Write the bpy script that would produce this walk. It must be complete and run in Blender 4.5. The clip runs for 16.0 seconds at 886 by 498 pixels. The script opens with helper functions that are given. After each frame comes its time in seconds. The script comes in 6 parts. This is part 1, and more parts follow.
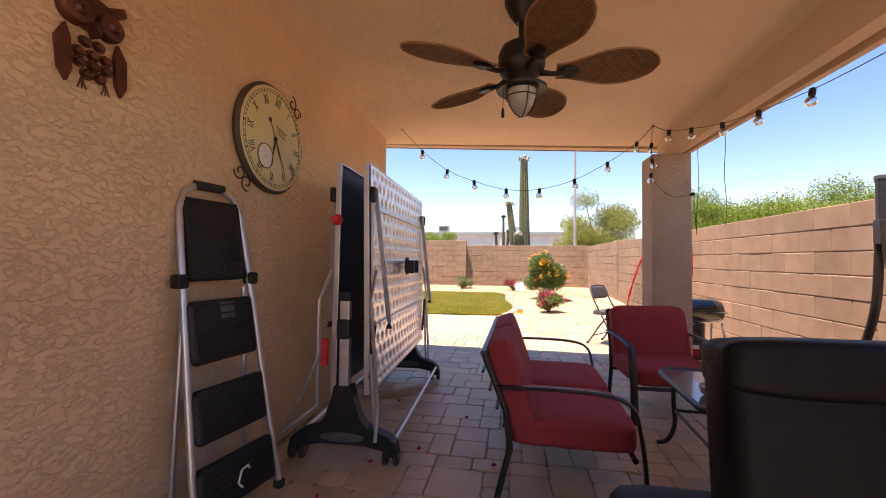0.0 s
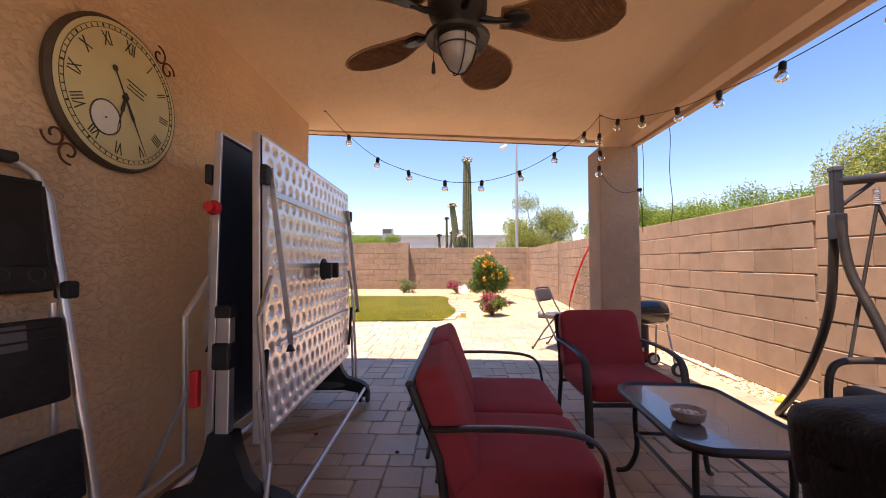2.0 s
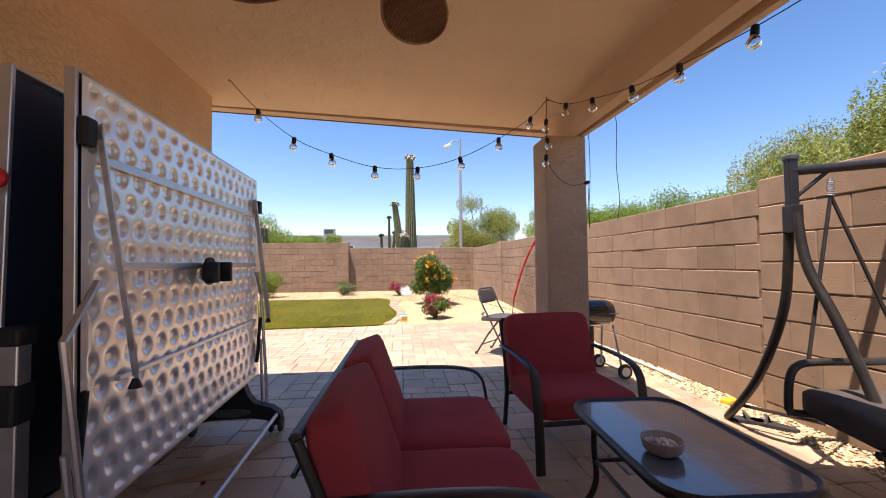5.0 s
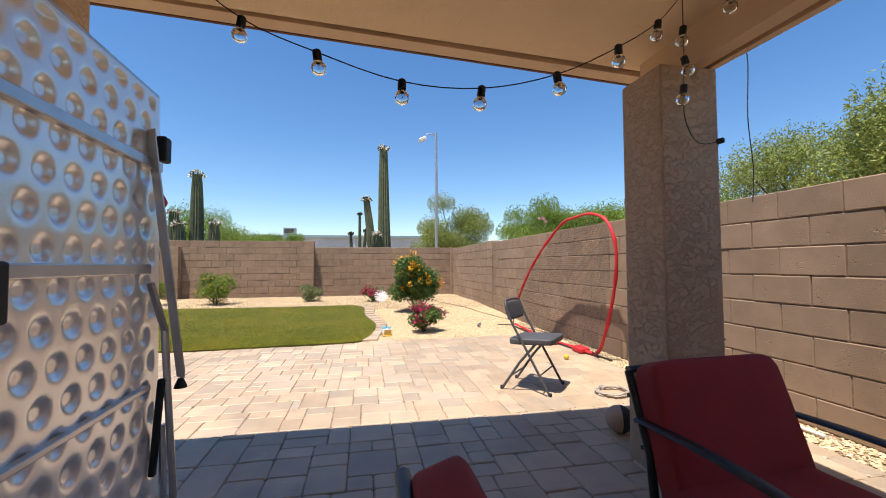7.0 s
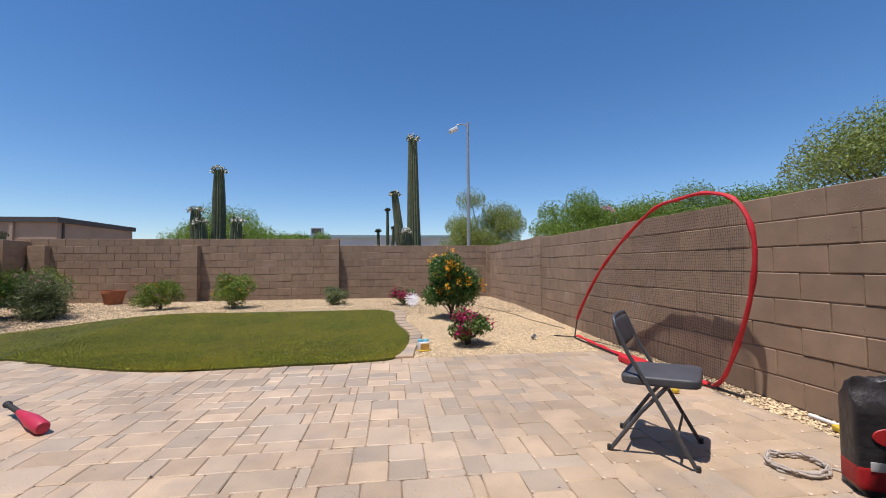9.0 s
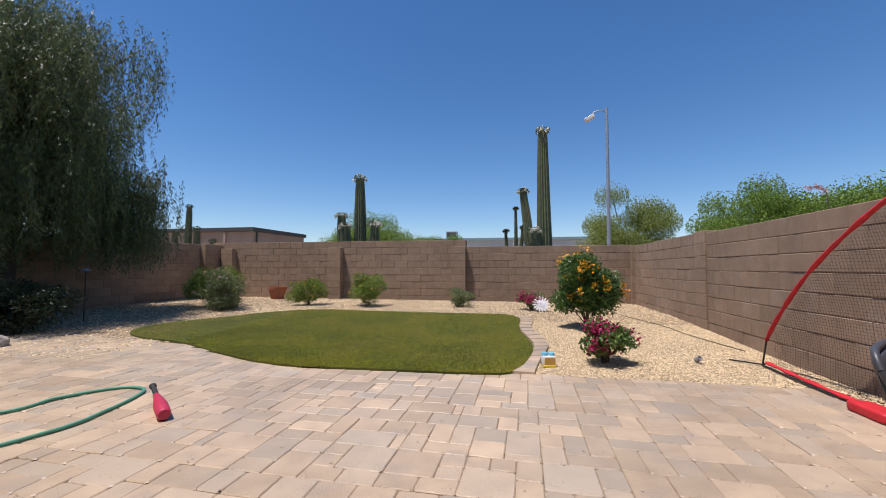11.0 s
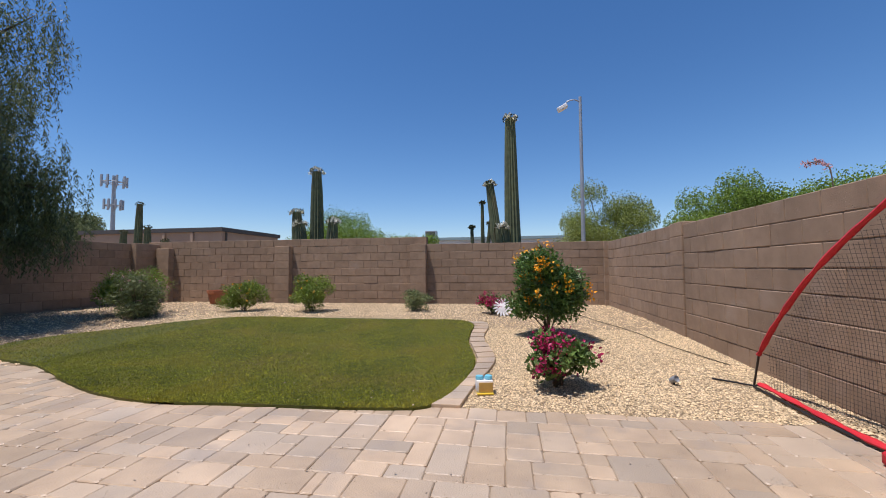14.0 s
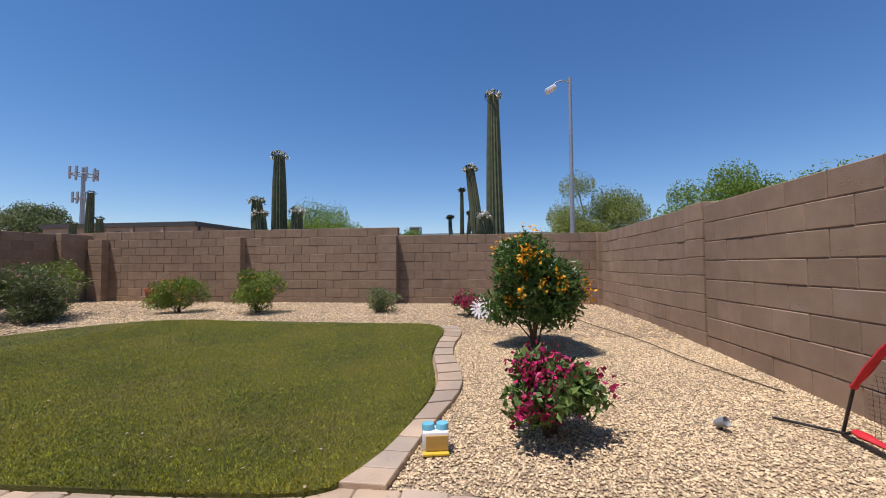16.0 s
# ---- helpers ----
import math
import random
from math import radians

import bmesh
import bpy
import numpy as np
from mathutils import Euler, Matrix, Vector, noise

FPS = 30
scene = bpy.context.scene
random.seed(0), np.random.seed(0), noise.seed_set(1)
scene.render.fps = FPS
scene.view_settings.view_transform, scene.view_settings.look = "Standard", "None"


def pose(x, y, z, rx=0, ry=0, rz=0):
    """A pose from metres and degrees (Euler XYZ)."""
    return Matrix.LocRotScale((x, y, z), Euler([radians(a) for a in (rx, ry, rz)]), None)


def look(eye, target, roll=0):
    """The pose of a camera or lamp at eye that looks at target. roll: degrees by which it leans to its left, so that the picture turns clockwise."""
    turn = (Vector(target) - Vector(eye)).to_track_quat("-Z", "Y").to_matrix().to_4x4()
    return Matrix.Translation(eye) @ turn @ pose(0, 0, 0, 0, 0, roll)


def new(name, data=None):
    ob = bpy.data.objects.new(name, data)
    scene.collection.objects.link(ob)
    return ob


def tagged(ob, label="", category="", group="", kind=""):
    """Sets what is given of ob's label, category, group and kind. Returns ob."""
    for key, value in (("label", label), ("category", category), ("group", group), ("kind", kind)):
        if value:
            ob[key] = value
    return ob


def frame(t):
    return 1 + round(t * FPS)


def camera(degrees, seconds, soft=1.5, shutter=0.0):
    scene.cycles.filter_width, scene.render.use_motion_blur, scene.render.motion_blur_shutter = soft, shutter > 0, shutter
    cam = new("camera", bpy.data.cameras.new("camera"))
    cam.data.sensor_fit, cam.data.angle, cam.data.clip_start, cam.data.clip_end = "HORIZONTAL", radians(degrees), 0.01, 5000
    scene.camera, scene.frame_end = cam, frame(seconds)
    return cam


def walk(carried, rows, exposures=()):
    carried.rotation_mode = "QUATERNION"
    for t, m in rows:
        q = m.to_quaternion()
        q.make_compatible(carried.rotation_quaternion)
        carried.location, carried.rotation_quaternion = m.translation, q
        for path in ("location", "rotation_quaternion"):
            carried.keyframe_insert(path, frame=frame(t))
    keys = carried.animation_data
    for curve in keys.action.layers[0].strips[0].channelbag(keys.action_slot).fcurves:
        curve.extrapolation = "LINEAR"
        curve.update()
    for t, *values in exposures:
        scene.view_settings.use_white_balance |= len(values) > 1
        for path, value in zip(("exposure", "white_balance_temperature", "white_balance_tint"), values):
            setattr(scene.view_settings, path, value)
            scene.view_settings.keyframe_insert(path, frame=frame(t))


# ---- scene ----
cam = camera(96.2, 16.0, soft=1.0)
PATH = [
    (0, (0.63, 0.657, 1.122), (0.285, 2.626, 1.174), 0.5),
    (0.5, (0.68, 0.775, 1.134), (0.41, 2.756, 1.189), 0.3),
    (1, (0.674, 0.873, 1.142), (0.488, 2.863, 1.199), 0.1),
    (1.5, (0.661, 1.014, 1.098), (0.543, 3.009, 1.161), -0.0),
    (2, (0.666, 1.145, 1.11), (0.596, 3.142, 1.179), -0.1),
    (2.5, (0.628, 1.195, 1.104), (0.58, 3.193, 1.177), -0.3),
    (3, (0.647, 1.266, 1.105), (0.61, 3.265, 1.182), -0.3),
    (3.5, (0.712, 1.319, 1.111), (0.691, 3.317, 1.192), -0.5),
    (4, (0.755, 1.366, 1.11), (0.778, 3.364, 1.192), -0.6),
    (4.5, (0.814, 1.437, 1.104), (0.914, 3.433, 1.184), -0.6),
    (5, (0.757, 1.57, 1.095), (0.961, 3.558, 1.167), -0.6),
    (5.2, (0.705, 1.655, 1.108), (0.948, 3.639, 1.174), -0.7),
    (6.3, (0.45, 2.38, 1.105), (0.79, 4.351, 1.18), -0.4),
    (7.5, (0.43, 3.287, 1.104), (0.83, 5.245, 1.182), -0.3),
    (8, (0.354, 3.576, 1.12), (0.739, 5.538, 1.191), -0.5),
    (8.5, (0.323, 3.866, 1.122), (0.665, 5.836, 1.193), -0.4),
    (9, (0.363, 4.116, 1.094), (0.622, 6.097, 1.173), -0.4),
    (9.5, (0.323, 4.327, 1.079), (0.454, 6.32, 1.164), -0.4),
    (10, (0.383, 4.489, 1.072), (0.335, 6.486, 1.162), -0.2),
    (12.5, (0.812, 5.16, 1.026), (0.139, 7.041, 1.127), 0.2),
    (13, (0.918, 5.361, 1.024), (0.323, 7.268, 1.124), 0.1),
    (13.5, (0.952, 5.612, 1.034), (0.493, 7.556, 1.133), -0.1),
    (14, (0.994, 5.869, 1.037), (0.666, 7.839, 1.134), -0.4),
    (14.5, (1.062, 6.137, 1.034), (0.822, 8.12, 1.125), -0.5),
    (15, (1.063, 6.45, 1.024), (0.857, 8.437, 1.112), -0.5),
    (15.5, (1.058, 6.787, 0.993), (0.844, 8.774, 1.077), -0.4),
    (16, (1.101, 7.124, 0.976), (0.838, 9.105, 1.059), -0.3),
]
# the exposure is higher under the roof, lower in the sun
walk(cam, [(t, look(eye, target, roll)) for t, eye, target, roll in PATH], [(0, 1.36, 8000, 34), (3.5, 1.12, 7600, 32), (5.2, 0.93, 7300, 25), (7.5, 0.45, 6600, 14), (8.5, 0.12, 6300, 16), (10, 0.0, 6300, 18), (13, 0.0, 6250, 18), (16, -0.04, 6350, 20)])

# ---- light ----
SUN_DIR = Vector((0.245, 0.19, -1.0)).normalized()
world = bpy.data.worlds.new("sky")
scene.world = world
world.use_nodes = True
wn = world.node_tree.nodes
sky = wn.new("ShaderNodeTexSky")
sky.sky_type = "NISHITA"
sky.sun_disc = False
sky.sun_elevation = math.asin(-SUN_DIR.z)
sky.sun_rotation = math.atan2(-SUN_DIR.x, -SUN_DIR.y)
sky.altitude = 9.0
sky.air_density = 1.0
sky.dust_density = 0.0
sky.ozone_density = 3.5
tone = wn.new("ShaderNodeHueSaturation")
tone.inputs["Saturation"].default_value = 1.22
world.node_tree.links.new(sky.outputs[0], tone.inputs["Color"])
world.node_tree.links.new(tone.outputs[0], wn["Background"].inputs[0])
wn["Background"].inputs[1].default_value = 0.12
sun = new("sun", bpy.data.lights.new("sun", "SUN"))
sun.data.energy = 5.0
sun.data.angle = radians(0.53)
sun.data.color = (1.0, 0.955, 0.88)
sun.rotation_mode = "QUATERNION"
sun.rotation_quaternion = SUN_DIR.to_track_quat("-Z", "Y")
sun.location = (0, 0, 30)


# ---- materials ----
def mat(name, c1, c2=None, scale=6.0, rough=0.8, bump=0.0, bscale=60.0, metal=0.0, vary=0.0, island=0.0, big=0.0, spec=0.5, coat=0.0, stain=None, odd=None, by_piece=True):
    m = bpy.data.materials.new(name)
    m.use_nodes = True
    nt = m.node_tree
    n, l = nt.nodes, nt.links
    b = n["Principled BSDF"]
    b.inputs["Roughness"].default_value = rough
    b.inputs["Metallic"].default_value = metal
    b.inputs["Specular IOR Level"].default_value = spec
    b.inputs["Coat Weight"].default_value = coat
    c2 = c2 or c1
    pos = n.new("ShaderNodeNewGeometry")
    no = n.new("ShaderNodeTexNoise")
    no.inputs["Scale"].default_value = scale
    no.inputs["Detail"].default_value = 5
    l.new(pos.outputs["Position"], no.inputs["Vector"])
    ramp = n.new("ShaderNodeMapRange")
    ramp.inputs[1].default_value, ramp.inputs[2].default_value = 0.32, 0.68
    l.new(no.outputs["Fac"], ramp.inputs[0])
    mix = n.new("ShaderNodeMix")
    mix.data_type = "RGBA"
    mix.inputs[6].default_value, mix.inputs[7].default_value = (*c1, 1), (*c2, 1)
    l.new(ramp.outputs[0], mix.inputs[0])
    out = mix.outputs[2]

    def scaled(col, fac_socket, amount):
        hsv = n.new("ShaderNodeHueSaturation")
        mr = n.new("ShaderNodeMapRange")
        mr.inputs[3].default_value, mr.inputs[4].default_value = 1 - amount, 1 + amount
        l.new(fac_socket, mr.inputs[0])
        l.new(mr.outputs[0], hsv.inputs["Value"])
        l.new(col, hsv.inputs["Color"])
        return hsv.outputs[0]

    if odd:
        src = n.new("ShaderNodeObjectInfo").outputs["Random"] if by_piece else pos.outputs["Random Per Island"]
        wrap = n.new("ShaderNodeMath")
        wrap.operation = "MULTIPLY_ADD"
        wrap.inputs[1].default_value, wrap.inputs[2].default_value = 7.31, 0.17
        l.new(src, wrap.inputs[0])
        fr = n.new("ShaderNodeMath")
        fr.operation = "FRACT"
        l.new(wrap.outputs[0], fr.inputs[0])
        mo = n.new("ShaderNodeMapRange")
        mo.inputs[1].default_value, mo.inputs[2].default_value, mo.inputs[4].default_value = 0.45, 1.0, odd[1]
        l.new(fr.outputs[0], mo.inputs[0])
        mm = n.new("ShaderNodeMix")
        mm.data_type = "RGBA"
        mm.inputs[7].default_value = (*odd[0], 1)
        l.new(mo.outputs[0], mm.inputs[0])
        l.new(out, mm.inputs[6])
        out = mm.outputs[2]
    if vary:
        oi = n.new("ShaderNodeObjectInfo")
        out = scaled(out, oi.outputs["Random"], vary)
    if island:
        out = scaled(out, pos.outputs["Random Per Island"], island)
    if big:
        nb = n.new("ShaderNodeTexNoise")
        nb.inputs["Scale"].default_value = 0.9
        nb.inputs["Detail"].default_value = 6
        l.new(pos.outputs["Position"], nb.inputs["Vector"])
        mr = n.new("ShaderNodeMapRange")
        mr.inputs[1].default_value, mr.inputs[2].default_value = 0.35, 0.65
        l.new(nb.outputs["Fac"], mr.inputs[0])
        out = scaled(out, mr.outputs[0], big)
    if stain:
        ns = n.new("ShaderNodeTexNoise")
        ns.inputs["Scale"].default_value = stain[1]
        ns.inputs["Detail"].default_value = 8
        l.new(pos.outputs["Position"], ns.inputs["Vector"])
        mr = n.new("ShaderNodeMapRange")
        mr.inputs[1].default_value, mr.inputs[2].default_value = stain[2], stain[2] + 0.12
        mr.inputs[4].default_value = stain[3]
        l.new(ns.outputs["Fac"], mr.inputs[0])
        ms = n.new("ShaderNodeMix")
        ms.data_type = "RGBA"
        ms.inputs[7].default_value = (*stain[0], 1)
        l.new(mr.outputs[0], ms.inputs[0])
        l.new(out, ms.inputs[6])
        out = ms.outputs[2]
    l.new(out, b.inputs["Base Color"])
    if bump:
        nb2 = n.new("ShaderNodeTexNoise")
        nb2.inputs["Scale"].default_value = bscale
        nb2.inputs["Detail"].default_value = 4
        l.new(pos.outputs["Position"], nb2.inputs["Vector"])
        bp = n.new("ShaderNodeBump")
        bp.inputs["Strength"].default_value = 1.0
        bp.inputs["Distance"].default_value = bump
        l.new(nb2.outputs["Fac"], bp.inputs["Height"])
        l.new(bp.outputs[0], b.inputs["Normal"])
    return m


def leafy(name, c1, c2, rough=0.55, trans=0.25):
    m = mat(name, c1, c2, scale=3.0, rough=rough, island=0.45)
    n, l = m.node_tree.nodes, m.node_tree.links
    b = n["Principled BSDF"]
    t = n.new("ShaderNodeBsdfTranslucent")
    src = b.inputs["Base Color"].links[0].from_socket
    l.new(src, t.inputs["Color"])
    mx = n.new("ShaderNodeMixShader")
    mx.inputs[0].default_value = trans
    l.new(b.outputs[0], mx.inputs[1])
    l.new(t.outputs[0], mx.inputs[2])
    l.new(mx.outputs[0], n["Material Output"].inputs[0])
    return m


def skip_trowel(m, scale, dist, low, high):
    """Flat plaster islands with torn edges, laid over fine sand."""
    n, l = m.node_tree.nodes, m.node_tree.links
    pos = [x for x in n if x.type == "NEW_GEOMETRY"][0]
    mp = n.new("ShaderNodeMapping")
    mp.inputs["Scale"].default_value = (1.0, 0.75, 1.35)
    l.new(pos.outputs["Position"], mp.inputs[0])
    a = n.new("ShaderNodeTexNoise")
    a.inputs["Scale"].default_value = scale
    a.inputs["Detail"].default_value = 7
    a.inputs["Roughness"].default_value = 0.62
    l.new(mp.outputs[0], a.inputs["Vector"])
    r = n.new("ShaderNodeMapRange")
    r.interpolation_type = "SMOOTHSTEP"
    r.inputs[1].default_value, r.inputs[2].default_value = low, high
    l.new(a.outputs["Fac"], r.inputs[0])
    s = n.new("ShaderNodeTexNoise")
    s.inputs["Scale"].default_value = 260
    l.new(pos.outputs["Position"], s.inputs["Vector"])
    ad = n.new("ShaderNodeMath")
    ad.operation = "MULTIPLY_ADD"
    ad.inputs[1].default_value = 0.22
    l.new(s.outputs["Fac"], ad.inputs[0])
    l.new(r.outputs[0], ad.inputs[2])
    bp = n.new("ShaderNodeBump")
    bp.inputs["Distance"].default_value = dist
    l.new(ad.outputs[0], bp.inputs["Height"])
    l.new(bp.outputs[0], n["Principled BSDF"].inputs["Normal"])
    return m


def pitted(m, scale, depth):
    """Scattered small pits, in a cast or tumbled face."""
    n, l = m.node_tree.nodes, m.node_tree.links
    pos = [x for x in n if x.type == "NEW_GEOMETRY"][0]
    old = [x for x in n if x.type == "BUMP"][0]
    vo = n.new("ShaderNodeTexVoronoi")
    vo.inputs["Scale"].default_value = scale
    l.new(pos.outputs["Position"], vo.inputs["Vector"])
    patch = n.new("ShaderNodeTexNoise")
    patch.inputs["Scale"].default_value = scale * 0.16
    patch.inputs["Detail"].default_value = 3
    l.new(pos.outputs["Position"], patch.inputs["Vector"])
    size = n.new("ShaderNodeMapRange")
    size.inputs[1].default_value, size.inputs[2].default_value = 0.46, 0.72
    size.inputs[3].default_value, size.inputs[4].default_value = 0.04, 0.42
    l.new(patch.outputs["Fac"], size.inputs[0])
    rim = n.new("ShaderNodeMath")
    rim.operation = "DIVIDE"
    rim.use_clamp = True
    l.new(vo.outputs["Distance"], rim.inputs[0])
    l.new(size.outputs[0], rim.inputs[1])
    bp = n.new("ShaderNodeBump")
    bp.inputs["Distance"].default_value = depth
    l.new(rim.outputs[0], bp.inputs["Height"])
    l.new(old.outputs[0], bp.inputs["Normal"])
    l.new(bp.outputs[0], n["Principled BSDF"].inputs["Normal"])
    return m


STUCCO = skip_trowel(mat("stucco", (0.780, 0.555, 0.345), (0.710, 0.495, 0.305), scale=2.5, rough=0.92, big=0.07), 24, 0.0036, 0.45, 0.56)
CEILING = skip_trowel(mat("ceiling_stucco", (0.83, 0.635, 0.420), (0.775, 0.580, 0.380), scale=1.5, rough=0.9, big=0.05), 7, 0.0045, 0.40, 0.60)
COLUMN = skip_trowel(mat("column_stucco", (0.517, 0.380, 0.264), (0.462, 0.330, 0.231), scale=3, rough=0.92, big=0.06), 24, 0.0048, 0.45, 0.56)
BEAM = mat("painted_beam", (0.717, 0.526, 0.347), (0.650, 0.470, 0.308), scale=3, rough=0.7, bump=0.002, bscale=30)
TRIM_RED = mat("red_brown_edge", (0.16, 0.055, 0.035), (0.12, 0.05, 0.035), rough=0.7)
BLOCK = pitted(mat("block", (0.325, 0.222, 0.142), (0.270, 0.184, 0.117), scale=7, rough=0.95, bump=0.0016, bscale=170, vary=0.07, big=0.10, stain=((0.37, 0.28, 0.21), 2.2, 0.60, 0.45)), 55, 0.006)
BLOCK_J = pitted(mat("block_far", (0.325, 0.222, 0.142), (0.270, 0.184, 0.117), scale=7, rough=0.95, bump=0.0016, bscale=170, island=0.15, big=0.10), 55, 0.006)
MORTAR = mat("mortar", (0.30, 0.21, 0.14), (0.15, 0.10, 0.068), scale=20, rough=1.0, bump=0.004, bscale=120)
PAVER = pitted(mat("paver", (0.520, 0.388, 0.255), (0.425, 0.315, 0.210), scale=5, rough=0.42, bump=0.0035, bscale=110, vary=0.14, big=0.10, stain=((0.33, 0.27, 0.215), 3.1, 0.56, 0.5), odd=((0.37, 0.315, 0.245), 0.6)), 60, 0.005)
PAVER_J = pitted(mat("paver_far", (0.520, 0.388, 0.255), (0.425, 0.315, 0.210), scale=5, rough=0.42, bump=0.0035, bscale=110, island=0.14, big=0.10, stain=((0.33, 0.27, 0.215), 3.1, 0.56, 0.5), odd=((0.37, 0.315, 0.245), 0.6), by_piece=False), 60, 0.005)
PALE_WOOD = mat("pale_board", (0.42, 0.33, 0.24), (0.34, 0.26, 0.18), scale=9, rough=0.8)
SAND = mat("joint_sand", (0.36, 0.27, 0.18), (0.16, 0.118, 0.08), scale=9, rough=1.0, bump=0.004, bscale=200)
EARTH = mat("desert_ground", (0.36, 0.27, 0.18), (0.29, 0.21, 0.14), scale=1.2, rough=1.0, bump=0.01, bscale=12)
GRAVEL_BED = mat("gravel_bed", (0.42, 0.31, 0.195), (0.24, 0.175, 0.11), scale=45, rough=1.0, bump=0.012, bscale=70)
PEBBLE = mat("pebble", (0.64, 0.495, 0.305), (0.52, 0.39, 0.225), scale=20, rough=0.9, island=0.50, big=0.06)
# base darker than the blades: shade between the tufts is in its colour
TURF = mat("turf", (0.060, 0.070, 0.004), (0.088, 0.092, 0.005), scale=1.6, rough=0.85, bump=0.012, bscale=160, big=0.12, stain=((0.14, 0.10, 0.02), 1.0, 0.50, 0.55))
BLADE = mat("turf_blade", (0.145, 0.170, 0.008), (0.300, 0.300, 0.016), scale=16, rough=0.7, island=0.7, big=0.16, spec=0.3, stain=((0.30, 0.225, 0.018), 0.9, 0.50, 0.5))
BLACK_METAL = mat("black_metal", (0.016, 0.014, 0.013), (0.026, 0.023, 0.02), scale=20, rough=0.42, spec=0.5)
BLACK_PLASTIC = mat("black_plastic", (0.011, 0.011, 0.012), (0.019, 0.019, 0.020), scale=14, rough=0.55, bump=0.0008, bscale=300, spec=0.3)
BUD = mat("cactus_bud", (0.075, 0.085, 0.03), (0.05, 0.055, 0.022), scale=20, rough=0.8)
RUBBER = mat("rubber", (0.02, 0.02, 0.02), (0.03, 0.03, 0.03), rough=0.75)
ALU = mat("aluminium", (0.60, 0.60, 0.61), (0.50, 0.50, 0.51), scale=9, rough=0.34, metal=0.8)
DIMPLE = mat("pressed_sheet", (0.90, 0.89, 0.87), (0.82, 0.81, 0.80), scale=5, rough=0.30, metal=0.55, big=0.06)
TABLE_BLUE = mat("table_blue", (0.010, 0.018, 0.045), (0.012, 0.022, 0.055), rough=0.55)
WHITE_PAINT = mat("white_paint", (0.75, 0.73, 0.70), (0.66, 0.64, 0.6), scale=8, rough=0.6)
RED_FABRIC = mat("red_fabric", (0.322, 0.034, 0.041), (0.265, 0.028, 0.034), scale=5, rough=0.88, bump=0.0012, bscale=420, big=0.06)
RED_SEAM = mat("red_piping", (0.18, 0.018, 0.022), rough=0.85)
LEATHER = mat("black_leather", (0.005, 0.0045, 0.0045), (0.008, 0.007, 0.007), scale=12, rough=0.52, bump=0.0010, bscale=160, spec=0.18)
# blue-grey base: part of the sky's reflection is put into the glass colour
GLASS_TOP = mat("sky_tinted_glass", (0.09, 0.11, 0.135), (0.11, 0.13, 0.155), scale=7, rough=0.12, bump=0.0012, bscale=60, spec=1.0, coat=0.6)
CERAMIC = mat("ceramic", (0.40, 0.35, 0.30), (0.33, 0.28, 0.24), scale=20, rough=0.45)
BRONZE = mat("dark_bronze", (0.012, 0.010, 0.010), (0.020, 0.017, 0.015), scale=12, rough=0.45, metal=0.3)
WICKER = mat("wicker", (0.345, 0.186, 0.084), (0.225, 0.120, 0.054), scale=40, rough=0.6)
CLOCK_FACE = mat("clock_face", (0.66, 0.60, 0.33), (0.58, 0.51, 0.27), scale=4, rough=0.6)
CLOCK_RIM = mat("clock_rim", (0.045, 0.033, 0.022), (0.07, 0.05, 0.03), scale=15, rough=0.6)
INK = mat("ink", (0.03, 0.028, 0.026), rough=0.7)
RUST = mat("rusted_iron", (0.085, 0.035, 0.016), (0.13, 0.05, 0.02), scale=22, rough=0.75, metal=0.2, bump=0.001, bscale=150)
COPPER = mat("owl_copper", (0.16, 0.045, 0.025), (0.07, 0.03, 0.02), scale=18, rough=0.42, metal=0.5)
GEM = mat("glass_gem", (0.16, 0.17, 0.15), (0.10, 0.10, 0.09), scale=30, rough=0.12)
RED_NET = mat("red_sleeve", (0.62, 0.020, 0.028), (0.50, 0.015, 0.022), scale=12, rough=0.6, bump=0.004, bscale=50)
NET_BLACK = mat("net_cord", (0.025, 0.025, 0.028), rough=0.9)
STEEL_GREY = mat("grey_steel", (0.075, 0.075, 0.08), (0.10, 0.10, 0.105), scale=10, rough=0.45, metal=0.3)
SEAT_GREY = mat("grey_vinyl", (0.055, 0.055, 0.06), (0.075, 0.075, 0.08), scale=8, rough=0.55)
BAT_RED = mat("bat_red", (0.50, 0.03, 0.075), (0.42, 0.025, 0.06), scale=12, rough=0.5)
HOSE_GREEN = mat("hose_green", (0.085, 0.30, 0.19), (0.07, 0.25, 0.16), rough=0.5)
CABLE = mat("pale_cable", (0.50, 0.44, 0.38), (0.38, 0.33, 0.28), scale=30, rough=0.6)
TERRACOTTA = mat("terracotta", (0.42, 0.155, 0.075), (0.36, 0.13, 0.06), scale=9, rough=0.9)
STONE = mat("pale_stone", (0.42, 0.37, 0.31), (0.33, 0.29, 0.24), scale=6, rough=0.95, bump=0.01, bscale=25)
YELLOW = mat("yellow_plastic", (0.72, 0.50, 0.04), (0.65, 0.44, 0.03), rough=0.5)
OCHRE = mat("ochre_panel", (0.55, 0.34, 0.08), (0.48, 0.29, 0.07), scale=12, rough=0.6)
CYAN = mat("cyan_cap", (0.16, 0.50, 0.62), (0.14, 0.44, 0.56), rough=0.45)
SAGUARO = mat("saguaro_skin", (0.140, 0.160, 0.080), (0.088, 0.105, 0.052), scale=7, rough=0.8, big=0.1, stain=((0.16, 0.12, 0.07), 2.2, 0.6, 0.7))
PETAL_W = mat("white_petal", (0.82, 0.80, 0.68), (0.7, 0.68, 0.52), scale=30, rough=0.7, island=0.12)
